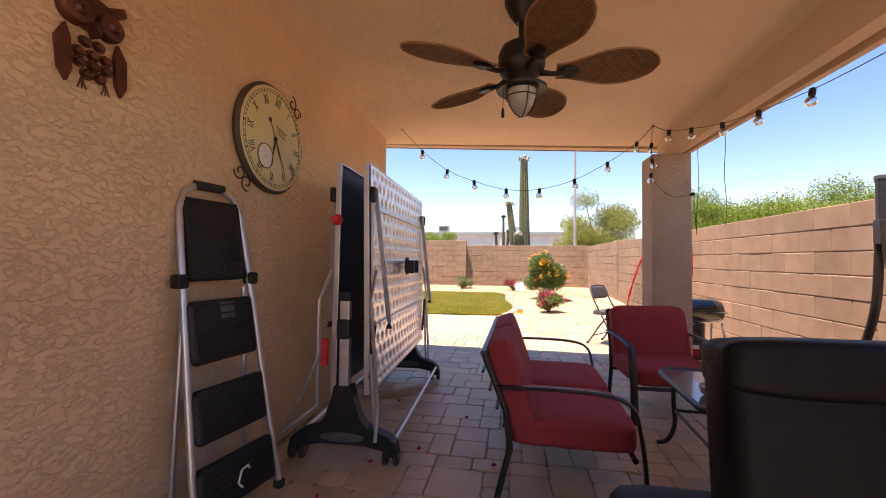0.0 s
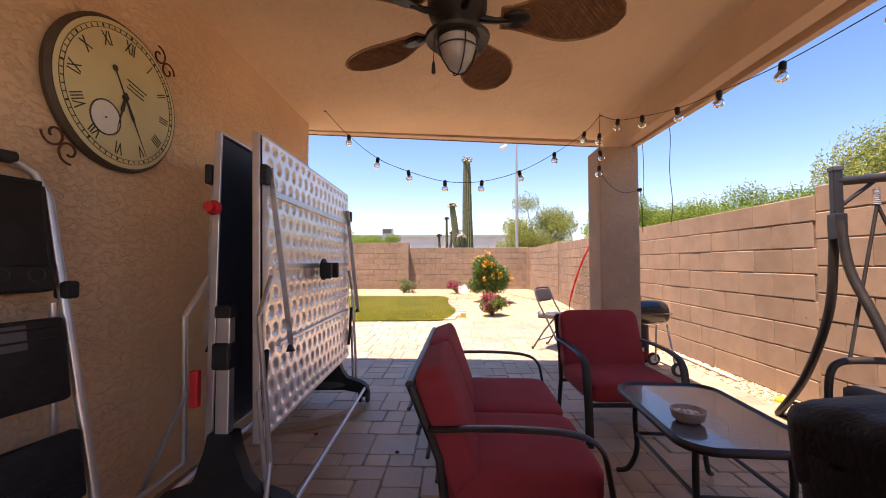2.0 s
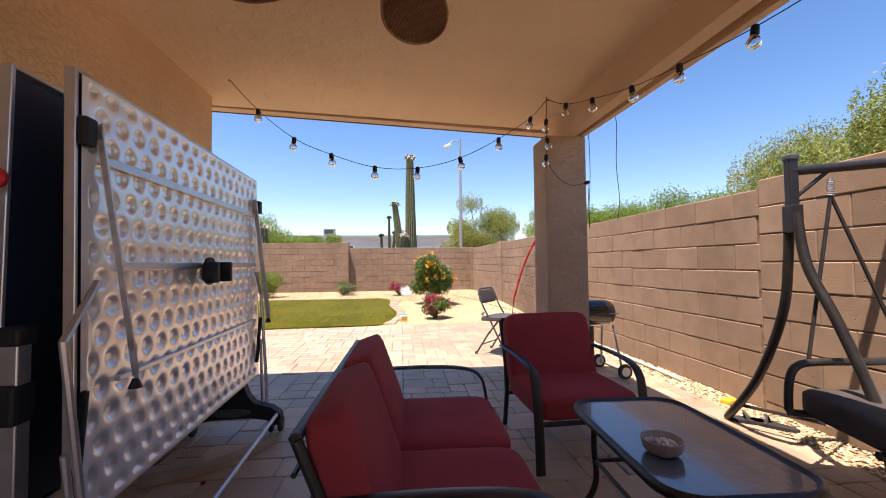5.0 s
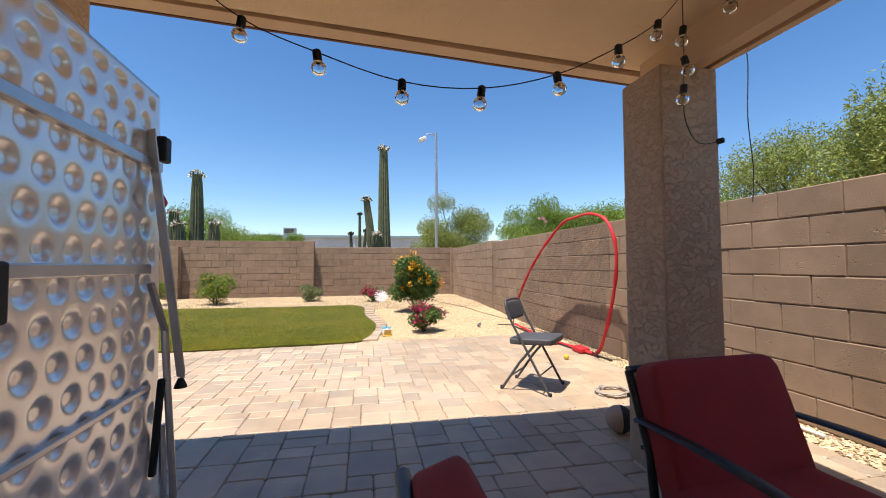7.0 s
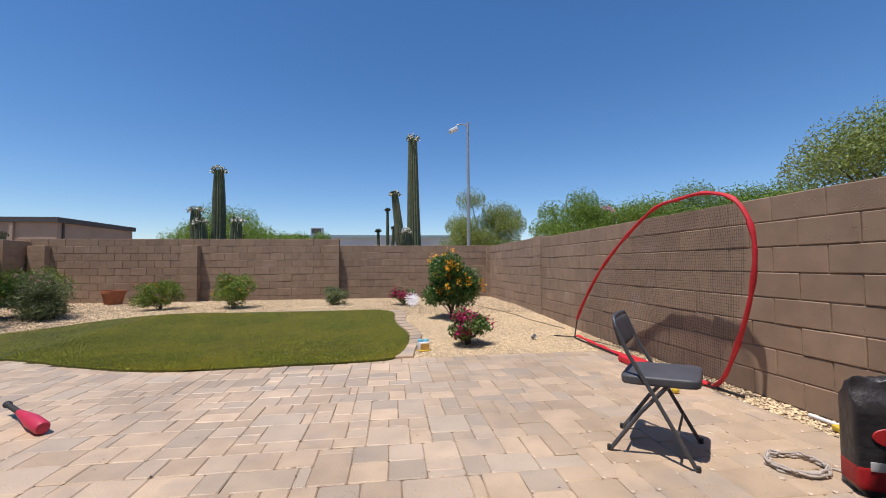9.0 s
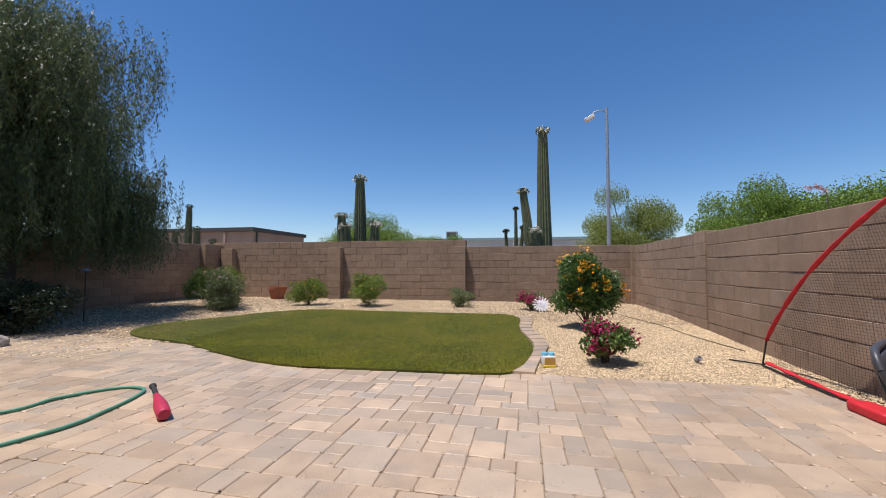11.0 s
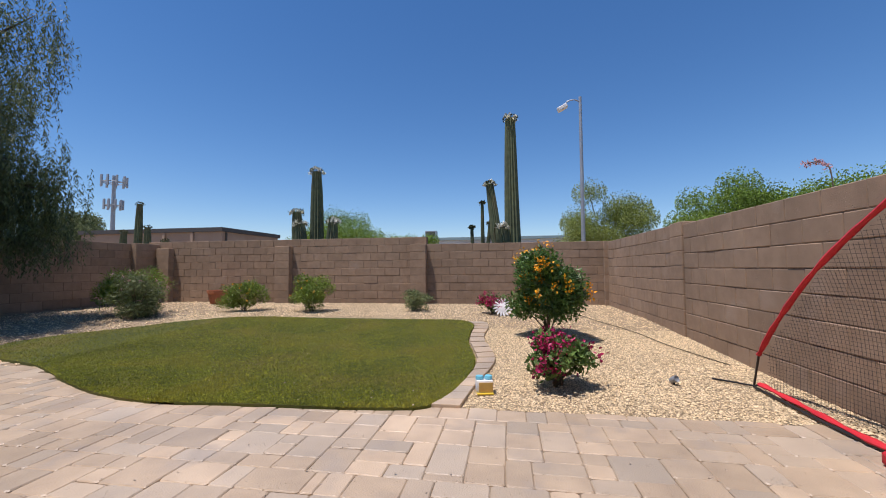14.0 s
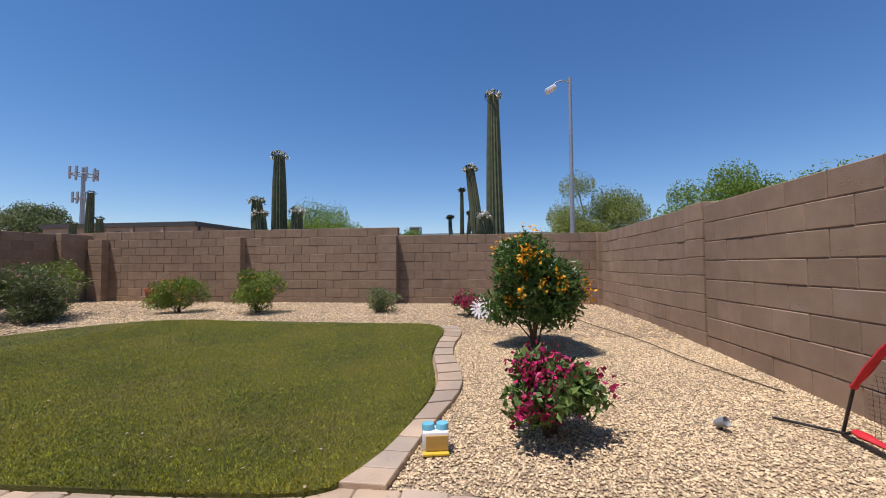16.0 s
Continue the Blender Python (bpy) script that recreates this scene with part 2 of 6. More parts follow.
PETAL_Y = leafy("yellow_petal", (0.85, 0.42, 0.01), (0.78, 0.32, 0.008), trans=0.2)
PETAL_M = leafy("magenta_bract", (0.50, 0.018, 0.115), (0.36, 0.012, 0.075), trans=0.2)
PETAL_P = leafy("pale_pink_petal", (0.68, 0.40, 0.40), (0.6, 0.3, 0.3), trans=0.2)
LEAF_TECOMA = leafy("tecoma_leaf", (0.120, 0.215, 0.040), (0.070, 0.140, 0.028), rough=0.38)
LEAF_BOUG = leafy("bougainvillea_leaf", (0.136, 0.216, 0.048), (0.088, 0.144, 0.032))
LEAF_BRIGHT = leafy("bright_leaf", (0.215, 0.290, 0.030), (0.130, 0.190, 0.022))
LEAF_SAGE = leafy("sage_leaf", (0.200, 0.235, 0.085), (0.125, 0.155, 0.055))
# the tree's shade is put into this very dark leaf colour
LEAF_SHADED = leafy("shaded_leaf", (0.030, 0.048, 0.014), (0.020, 0.034, 0.010))
LEAF_WEEP = leafy("weeping_leaf", (0.150, 0.185, 0.070), (0.085, 0.115, 0.042), rough=0.42, trans=0.3)
LEAF_PALO = leafy("palo_verde_leaf", (0.270, 0.315, 0.060), (0.180, 0.225, 0.045))
LEAF_MESQ = leafy("mesquite_leaf", (0.205, 0.310, 0.036), (0.140, 0.220, 0.028))
BARK = mat("bark", (0.11, 0.085, 0.06), (0.075, 0.055, 0.04), scale=12, rough=0.95, bump=0.01, bscale=30)
TWIG = mat("twig", (0.13, 0.10, 0.06), (0.09, 0.07, 0.04), scale=12, rough=0.9)
GALV = mat("galvanised", (0.36, 0.38, 0.40), (0.30, 0.32, 0.34), scale=5, rough=0.5, metal=0.4)
METAL_WALL = mat("ribbed_metal_wall", (0.60, 0.60, 0.575), (0.52, 0.52, 0.50), scale=0.5, rough=0.6)
ROOF_BLUE = mat("blue_grey_roof", (0.24, 0.33, 0.34), (0.20, 0.28, 0.29), scale=0.4, rough=0.6)
DARK_TRIM = mat("dark_trim", (0.06, 0.055, 0.05), rough=0.7)
TAN_WALL = mat("tan_building", (0.36, 0.26, 0.19), (0.31, 0.22, 0.16), scale=0.6, rough=0.9)
WINDOW_DARK = mat("dark_window", (0.05, 0.07, 0.09), rough=0.1, spec=0.7)
ROOF_TILE = mat("roof_tile", (0.24, 0.13, 0.085), (0.19, 0.10, 0.065), scale=4, rough=0.9)
PVC = mat("white_pipe", (0.72, 0.70, 0.66), rough=0.5)
BAG_BLACK = mat("black_bag", (0.022, 0.02, 0.02), (0.035, 0.03, 0.03), scale=9, rough=0.45, bump=0.01, bscale=14)
BAG_RED = mat("bag_red", (0.45, 0.02, 0.02), (0.38, 0.015, 0.015), rough=0.5)
BALL_PALE = mat("ball_pale", (0.52, 0.36, 0.25), (0.46, 0.31, 0.21), scale=50, rough=0.7)
GLOSS_BLACK = mat("gloss_black_enamel", (0.012, 0.012, 0.013), (0.018, 0.018, 0.019), rough=0.16, coat=0.4)
CUSHION_DARK = mat("dark_cushion", (0.05, 0.042, 0.038), (0.07, 0.06, 0.052), scale=14, rough=0.9, bump=0.002, bscale=200)

GLASS = bpy.data.materials.new("clear_glass")
GLASS.use_nodes = True
GLASS.node_tree.nodes["Principled BSDF"].inputs["Transmission Weight"].default_value = 1.0
GLASS.node_tree.nodes["Principled BSDF"].inputs["Roughness"].default_value = 0.02
GLASS.node_tree.nodes["Principled BSDF"].inputs["IOR"].default_value = 1.25
FROST = mat("seeded_glass", (0.62, 0.60, 0.56), (0.52, 0.5, 0.46), scale=25, rough=0.25)
FROST.node_tree.nodes["Principled BSDF"].inputs["Transmission Weight"].default_value = 0.45


# ---- mesh helpers ----
def link(name, bm, material, parent=None, label="", smooth=None):
    me = bpy.data.meshes.new(name)
    bm.normal_update()
    bm.to_mesh(me)
    bm.free()
    me.materials.append(material)
    if smooth is not None:
        me.shade_smooth()
        if smooth:
            me.set_sharp_from_angle(angle=radians(smooth))
    ob = new(name, me)
    if parent:
        ob.parent = parent
    if label:
        ob["label"] = label
    return ob


def part(name, bm, material, parent, label="", smooth=40):
    return link(name, bm, material, parent, label, smooth)


def thing(name, m, label, category, group="", kind=""):
    ob = new(name)
    ob.empty_display_size = 0.1
    ob.matrix_basis = m
    return tagged(ob, label, category, group, kind)


def box(sx, sy, sz, c=(0, 0, 0), bevel=0.0, rot=None, bm=None, seg=2):
    bm = bm or bmesh.new()
    g = bmesh.ops.create_cube(bm, size=1.0)["verts"]
    for v in g:
        v.co = Vector((v.co.x * sx, v.co.y * sy, v.co.z * sz))
    if bevel:
        es = list({e for v in g for e in v.link_edges})
        r = bmesh.ops.bevel(bm, geom=es, offset=bevel, segments=seg, profile=0.5, affect="EDGES")
        g = list({v for v in r["verts"]} | {v for f in r["faces"] for v in f.verts} | {v for v in g if v.is_valid})
    m = Matrix.Translation(c) @ (rot or Matrix())
    for v in g:
        v.co = m @ v.co
    return bm


def tube(pts, r, seg=8, bm=None, closed=False, cap=True, squash=1.0):
    """A round or flattened bar along a line; r is one radius or one a point."""
    bm = bm or bmesh.new()
    pts = [Vector(p) for p in pts]
    n = len(pts)
    rs = r if isinstance(r, (list, tuple)) else [r] * n
    rings, up = [], None
    for i, p in enumerate(pts):
        a = pts[(i - 1) % n] if (closed or i) else p
        b = pts[(i + 1) % n] if (closed or i < n - 1) else p
        t = (b - a).normalized()
        if up is None:
            up = t.orthogonal().normalized() if abs(t.z) > 0.95 else Vector((0, 0, 1)).cross(t).cross(t).normalized() * -1
        up = (up - t * up.dot(t)).normalized()
        side = t.cross(up)
        rings.append([bm.verts.new(p + (up * math.sin(k * math.tau / seg) * squash + side * math.cos(k * math.tau / seg)) * rs[i]) for k in range(seg)])
    for i in range(n if closed else n - 1):
        a, b = rings[i], rings[(i + 1) % n]
        for k in range(seg):
            bm.faces.new((a[k], a[(k + 1) % seg], b[(k + 1) % seg], b[k]))
    if cap and not closed:
        bm.faces.new(list(reversed(rings[0])))
        bm.faces.new(rings[-1])
    return bm


def smooth_line(pts, steps=6, closed=False):
    """Catmull-Rom through the points."""
    p = [Vector(q) for q in pts]
    n = len(p)
    out = []
    for i in range(n if closed else n - 1):
        a, b, c, d = (p[(i + k) % n] if closed else p[min(max(i + k, 0), n - 1)] for k in (-1, 0, 1, 2))
        for s in range(steps):
            t = s / steps
            out.append(0.5 * (2 * b + (c - a) * t + (2 * a - 5 * b + 4 * c - d) * t * t + (3 * b - a - 3 * c + d) * t ** 3))
    return out if closed else out + [p[-1]]


def lathe(prof, seg=20, m=None, bm=None):
    bm = bm or bmesh.new()
    m = m or Matrix()
    rings = []
    for r, z in prof:
        rings.append([bm.verts.new(m @ Vector((max(r, 0.0004) * math.cos(k * math.tau / seg), max(r, 0.0004) * math.sin(k * math.tau / seg), z))) for k in range(seg)])
    for a, b in zip(rings, rings[1:]):
        for k in range(seg):
            bm.faces.new((a[k], a[(k + 1) % seg], b[(k + 1) % seg], b[k]))
    bm.faces.new(list(reversed(rings[0])))
    bm.faces.new(rings[-1])
    return bm


def prism(outline, z0, z1, bm=None, m=None, bevel=0.0):
    """An upright slab over a plan outline (x, y)."""
    bm = bm or bmesh.new()
    m = m or Matrix()
    lo = [bm.verts.new(m @ Vector((x, y, z0))) for x, y in outline]
    hi = [bm.verts.new(m @ Vector((x, y, z1))) for x, y in outline]
    n = len(outline)
    bm.faces.new(list(reversed(lo)))
    top = bm.faces.new(hi)
    for k in range(n):
        bm.faces.new((lo[k], lo[(k + 1) % n], hi[(k + 1) % n], hi[k]))
    if bevel:
        bmesh.ops.bevel(bm, geom=list(top.edges), offset=bevel, segments=2, profile=0.5, affect="EDGES")
    return bm


def pillow(sx, sy, sz, c=(0, 0, 0), rot=None, puff=0.35, n=10, seed=0):
    """A stuffed cushion with soft edges and slight wrinkles."""
    bm = bmesh.new()
    bmesh.ops.create_cube(bm, size=2.0)
    bmesh.ops.subdivide_edges(bm, edges=bm.edges[:], cuts=n, use_grid_fill=True)
    m = Matrix.Translation(c) @ (rot or Matrix())
    for v in bm.verts:
        x, y, z = v.co
        e = 9.0
        q = (abs(x) ** e + abs(y) ** e + abs(z) ** e) ** (1 / e)
        x, y, z = x / q, y / q, z / q
        edge = (1 - abs(x) ** 4) * (1 - abs(y) ** 4)
        z *= 1 + puff * edge * 0.5
        w = noise.noise(Vector((x * 2.3 + seed, y * 2.3, z))) * 0.035 + noise.noise(Vector((x * 7 + seed, y * 5, z * 2))) * 0.012
        v.co = m @ Vector((x * sx / 2, y * sy / 2, z * sz / 2 + w * sz * 0.9))
    return bm


def mesh_np(name, verts, faces, material, parent=None, kind="", label="", category=""):
    me = bpy.data.meshes.new(name)
    me.from_pydata(verts.tolist() if hasattr(verts, "tolist") else verts, [], faces.tolist() if hasattr(faces, "tolist") else faces)
    me.materials.append(material)
    me.update()
    ob = new(name, me)
    if parent:
        ob.parent = parent
    return tagged(ob, label, category, "", kind)


def leaves_at(points, normals_bias, length, width, rng, droop=0.0, along=None):
    """Folded leaves of four corners at the points; gives corners and faces."""
    n = len(points)
    d = rng.normal(size=(n, 3))
    d /= np.linalg.norm(d, axis=1)[:, None]
    d = d + np.asarray(normals_bias)
    if along is not None:
        d = d * 0.6 + along
    d[:, 2] -= droop
    d /= np.linalg.norm(d, axis=1)[:, None] + 1e-9
    q = rng.normal(size=(n, 3))
    s = np.cross(d, q)
    s /= np.linalg.norm(s, axis=1)[:, None] + 1e-9
    u = np.cross(s, d)
    ln = length * rng.uniform(0.6, 1.25, n)[:, None]
    w = width * rng.uniform(0.7, 1.2, n)[:, None]
    base = points
    left = points + d * ln * 0.45 + s * w * 0.5 + u * w * 0.18
    right = points + d * ln * 0.45 - s * w * 0.5 + u * w * 0.18
    tip = points + d * ln
    v = np.stack([base, left, tip, right], 1).reshape(-1, 3)
    i = np.arange(n) * 4
    f = np.concatenate([np.stack([i, i + 1, i + 2], 1), np.stack([i, i + 2, i + 3], 1)])
    return v, f


def ground_z(x, y):
    u = min(1.0, max(0.0, (y - 9.0) / 4.5))
    return 0.12 * u * u * (3 - 2 * u)


# ---- ground ----
def sheet():
    bm = bmesh.new()
    xs = [-2500, -200, -40] + [-14 + i for i in range(22)] + [40, 200, 2500]
    ys = [-2500, -200, -30, -10, -5, -2, 0, 3, 6, 8.0, 8.6, 9.0, 9.5, 10, 10.5, 11, 11.5, 12, 12.5, 13, 13.5, 14, 15, 16, 17, 25, 60, 300, 2500]
    g = [[bm.verts.new((x, y, ground_z(x, y) - 0.05)) for x in xs] for y in ys]
    for r0, r1 in zip(g, g[1:]):
        for k in range(len(xs) - 1):
            bm.faces.new((r0[k], r0[k + 1], r1[k + 1], r1[k]))
    return bm


tagged(link("ground", sheet(), EARTH), "bare dry desert earth around the yard", "ground", kind="structure")

LAWN = [(0.38, 8.81), (-0.08, 8.70), (-0.57, 8.67), (-1.17, 8.64), (-1.75, 8.59), (-2.47, 8.73), (-3.12, 8.99), (-3.6, 9.23), (-4.19, 9.48), (-5.03, 9.66), (-5.6, 9.95), (-5.85, 10.4), (-5.7, 10.95),
        (-5.2, 11.6), (-4.85, 12.2), (-4.3, 12.72), (-3.6, 12.92), (-3.0, 12.85), (-2.35, 12.72), (-1.7, 12.70), (-1.1, 12.72), (-0.5, 12.82), (0.0, 12.86), (0.28, 12.68), (0.42, 12.3), (0.42, 11.75), (0.46, 11.1), (0.56, 10.6), (0.62, 10.2), (0.61, 9.8), (0.54, 9.25)]
LAWN = [(p.x, p.y) for p in smooth_line([(x, y, 0) for x, y in LAWN], 4, True)]
OUTER = smooth_line([(0.62, 8.84, 0), (0.65, 9.1, 0), (0.69, 9.4, 0), (0.79, 9.92, 0), (0.83, 10.29, 0), (0.78, 10.7, 0), (0.67, 11.15, 0), (0.63, 11.6, 0), (0.66, 12.05, 0), (0.64, 12.45, 0), (0.50, 12.8, 0)], 5)


def inside(poly, x, y):
    px, py = np.array([p[0] for p in poly]), np.array([p[1] for p in poly])
    qx, qy = np.roll(px, -1), np.roll(py, -1)
    res = np.zeros(len(x), bool)
    for a, b, c, d in zip(px, py, qx, qy):
        if b == d:
            continue
        hit = ((b > y) != (d > y)) & (x < (c - a) * (y - b) / (d - b) + a)
        res ^= hit
    return res


def gz(y):
    u = np.clip((y - 9.0) / 4.5, 0, 1)
    return 0.12 * u * u * (3 - 2 * u)


def lawn_mesh():
    bm = bmesh.new()
    ys = np.arange(min(p[1] for p in LAWN) + 0.004, max(p[1] for p in LAWN) - 0.004, 0.04)
    prev = None
    for y in ys:
        xs = []
        for (ax, ay), (bx, by) in zip(LAWN, LAWN[1:] + LAWN[:1]):
            if (ay > y) != (by > y):
                xs.append(ax + (bx - ax) * (y - ay) / (by - ay))
        lo, hi = min(xs), max(xs)
        z = ground_z(0, y) + 0.022
        row = [bm.verts.new((lo, y, z - 0.03)), bm.verts.new((lo + 0.01, y, z)), bm.verts.new((hi - 0.01, y, z)), bm.verts.new((hi, y, z - 0.03))]
        if prev:
            for k in range(3):
                bm.faces.new((prev[k], prev[k + 1], row[k + 1], row[k]))
        prev = row
    return bm


lawn = tagged(link("lawn", lawn_mesh(), TURF), "mown green artificial turf with sun-browned patches", "lawn", kind="structure")


def blades(n, x0, x1, y0, y1, h, w, seed):
    rng = np.random.default_rng(seed)
    x, y = rng.uniform(x0, x1, n), y0 + (y1 - y0) * rng.uniform(0, 1, n) ** 1.7
    k = inside(LAWN, x, y)
    x, y = x[k], y[k]
    m = len(x)
    a = rng.uniform(0, math.tau, m)
    hh = h * rng.uniform(0.5, 1.2, m)
    b = rng.normal(scale=0.6, size=(m, 2)) * h
    z = gz(y) + 0.018
    v = np.stack([np.stack([x + np.cos(a) * w, y + np.sin(a) * w, z], 1), np.stack([x - np.cos(a) * w, y - np.sin(a) * w, z], 1), np.stack([x + b[:, 0], y + b[:, 1], z + hh], 1)], 1).reshape(-1, 3)
    return v, np.arange(m * 3).reshape(-1, 3)


v1, f1 = blades(340000, -4.2, 0.8, 8.5, 13.0, 0.015, 0.0019, 5)
v2, f2 = blades(190000, -6.0, 0.8, 8.5, 13.0, 0.017, 0.0030, 6)
mesh_np("turf_blades", np.concatenate([v1, v2]), np.concatenate([f1, f2 + len(v1)]), BLADE, None, "stuff", "short curled artificial grass fibres of the lawn", "grass")

# gravel bed and its loose stones
bm = bmesh.new()
for x0, x1, y0, y1 in ((-9.5, 3.7, 8.9, 16.2), (3.12, 3.7, -2.0, 8.9), (-9.5, -5.2, 7.2, 8.9)):
    ys = np.arange(y0, y1 + 0.001, 0.365)
    rows = [[bm.verts.new((x, y, ground_z(x, y) - 0.012)) for x in (x0, x1)] for y in ys]
    for a, b in zip(rows, rows[1:]):
        bm.faces.new((a[0], a[1], b[1], b[0]))
tagged(link("gravel_bed", bm, GRAVEL_BED), "bed of tan crushed gravel along the walls", "gravel", kind="structure")


def pebbles(n, x0, x1, y0, y1, size, seed):
    rng = np.random.default_rng(seed)
    x, y = rng.uniform(x0, x1, n), rng.uniform(y0, y1, n)
    walkway = LAWN_OUT
    k = ~inside(walkway, x, y)
    x, y = x[k], y[k]
    m = len(x)
    r = size * rng.uniform(0.5, 1.35, (m, 1)) * rng.uniform(0.65, 1.25, (m, 3))
    r[:, 2] *= 0.65
    a = rng.uniform(0, math.tau, m)
    c, s = np.cos(a), np.sin(a)
    unit = np.array([(1, 0.1, 0.1), (0.25, 1, -0.1), (-1, 0.15, 0.15), (-0.1, -1, 0.05), (0.12, 0.05, 1), (0, 0, -1)], float)
    p = unit[None] * r[:, None] * rng.uniform(0.75, 1.2, (m, 6, 1))
    q = np.stack([p[..., 0] * c[:, None] - p[..., 1] * s[:, None] + x[:, None], p[..., 0] * s[:, None] + p[..., 1] * c[:, None] + y[:, None], p[..., 2] + (gz(y) - 0.006 + r[:, 2] * 0.35)[:, None]], 2)
    base = (np.arange(m) * 6)[:, None, None]
    tri = np.array([(0, 1, 4), (1, 2, 4), (2, 3, 4), (3, 0, 4), (1, 0, 5), (2, 1, 5), (3, 2, 5), (0, 3, 5)])
    return q.reshape(-1, 3), (base + tri[None]).reshape(-1, 3)


LAWN_OUT = [(0.0, 8.6)] + [p for p in LAWN if p[0] <= 0.0] + [(p.x, p.y) for p in reversed(OUTER)]
sets = [pebbles(90000, 0.5, 3.45, 8.86, 12.2, 0.0077, 11), pebbles(36000, -5.5, 3.45, 12.2, 16.1, 0.0125, 12), pebbles(11000, -9.4, -4.4, 8.4, 16.1, 0.017, 13), pebbles(7600, 3.12, 3.50, 2.4, 8.86, 0.0125, 14)]
vs, fs, o = [], [], 0
for v, f in sets:
    vs.append(v)
    fs.append(f + o)
    o += len(v)
mesh_np("gravel", np.concatenate(vs), np.concatenate(fs), PEBBLE, None, "stuff", "loose tan and cream crushed gravel stones", "gravel")


# ---- pieces: tile with a chamfered face ----
def tile_data(sx, sy, sz, ch=0.008, cut=0.0):
    """Corners and faces of a slab with a chamfered upper face and, with cut, worn corners; origin at the middle of its upper face."""
    v = []
    for hx, hy, z in ((sx / 2, sy / 2, -sz), (sx / 2, sy / 2, -ch), (sx / 2 - ch, sy / 2 - ch, 0)):
        if cut:
            v += [(-hx + cut, -hy, z), (hx - cut, -hy, z), (hx, -hy + cut, z), (hx, hy - cut, z), (hx - cut, hy, z), (-hx + cut, hy, z), (-hx, hy - cut, z), (-hx, -hy + cut, z)]
        else:
            v += [(-hx, -hy, z), (hx, -hy, z), (hx, hy, z), (-hx, hy, z)]
    n = 8 if cut else 4
    f = [tuple(range(2 * n, 3 * n))]
    for a in (0, n):
        for k in range(n):
            f.append((a + k, a + (k + 1) % n, a + n + (k + 1) % n, a + n + k))
    return v, f


TILES = {}


def tile_mesh(name, sx, sy, sz, ch, material, cut=0.0):
    key = (name, round(sx, 3), round(sy, 3), round(sz, 3))
    if key not in TILES:
        me = bpy.data.meshes.new(name)
        v, f = tile_data(sx, sy, sz, ch, cut)
        me.from_pydata(v, [], f)
        me.materials.append(material)
        me.update()
        TILES[key] = me
    return TILES[key]


class Joined:
    def __init__(self):
        self.v, self.f = [], []

    def add(self, m, sx, sy, sz, ch, cut=0.0):
        v, f = tile_data(sx, sy, sz, ch, cut)
        o = len(self.v)
        self.v += [tuple(m @ Vector(p)) for p in v]
        self.f += [tuple(i + o for i in q) for q in f]


def block_wall(name, start, end, tops, label, near=None, seed=1, flip=1.0):
    """A block wall whose yard face runs from start to end; tops: (distance from the start, height) steps."""
    rng = random.Random(seed)
    a, b = Vector((*start, 0)), Vector((*end, 0))
    L = (b - a).length
    d = (b - a).normalized()
    nrm = Vector((d.y, -d.x, 0)) * flip
    wall = thing(name, Matrix(), label, "wall", kind="structure")
    BL, BH, T = 0.4064, 0.2032, 0.19
    core = bmesh.new()
    far = Joined()
    steps = tops + [(L, tops[-1][1])]
    for (s0, h), (s1, _) in zip(steps, steps[1:]):
        p = [a + d * s0 - nrm * 0.007, a + d * s1 - nrm * 0.007, a + d * s1 - nrm * (T - 0.007), a + d * s0 - nrm * (T - 0.007)]
        prism([(q.x, q.y) for q in p], -0.15, h - 0.006, core)
        zt = h
        c = 0
        while zt > -0.02:
            z0 = zt - BH
            off = (BL / 2 if c % 2 else 0.0)
            s = s0 - off
            while s < s1 - 0.02:
                u0, u1 = max(s, s0), min(s + BL, s1)
                s += BL
                if u1 - u0 < 0.05:
                    continue
                w, hh = u1 - u0 - 0.0035, BH - 0.007
                mid = a + d * ((u0 + u1) / 2)
                out = rng.uniform(-0.003, 0.004)
                zc = (zt + z0) / 2
                M = Matrix.Translation(mid + nrm * out + Vector((0, 0, zc))) @ Matrix(((d.x, 0, nrm.x), (d.y, 0, nrm.y), (0, 1, 0))).to_4x4() @ Matrix.Rotation(rng.uniform(-0.004, 0.004), 4, "Z")
                if near is None or near(mid):
                    ob = new("block", tile_mesh("block", round(w, 2) + (w - round(w, 2)) * 0, hh, T, 0.006, BLOCK))
                    ob.parent = wall
                    ob.matrix_basis = M
                else:
                    far.add(M, w, hh, T, 0.006)
            zt = z0
            c += 1
    link("mortar", core, MORTAR, wall)
    if far.v:
        mesh_np("blocks_beyond", far.v, far.f, BLOCK_J, wall, "stuff")
    return wall


def pilaster(x0, x1, y0, y1, h, wall):
    bm = bmesh.new()
    z = h
    while z > -0.02:
        z0 = z - 0.2032
        box(x1 - x0 - 0.004, y1 - y0, 0.2032 - 0.006, ((x0 + x1) / 2, (y0 + y1) / 2, (z + z0) / 2), 0.006, bm=bm, seg=1)
        z = z0
    box(x1 - x0 - 0.02, y1 - y0 - 0.02, h, ((x0 + x1) / 2, (y0 + y1) / 2, h / 2 - 0.01), bm=bm)
    return link("pilaster", bm, BLOCK_J, wall)


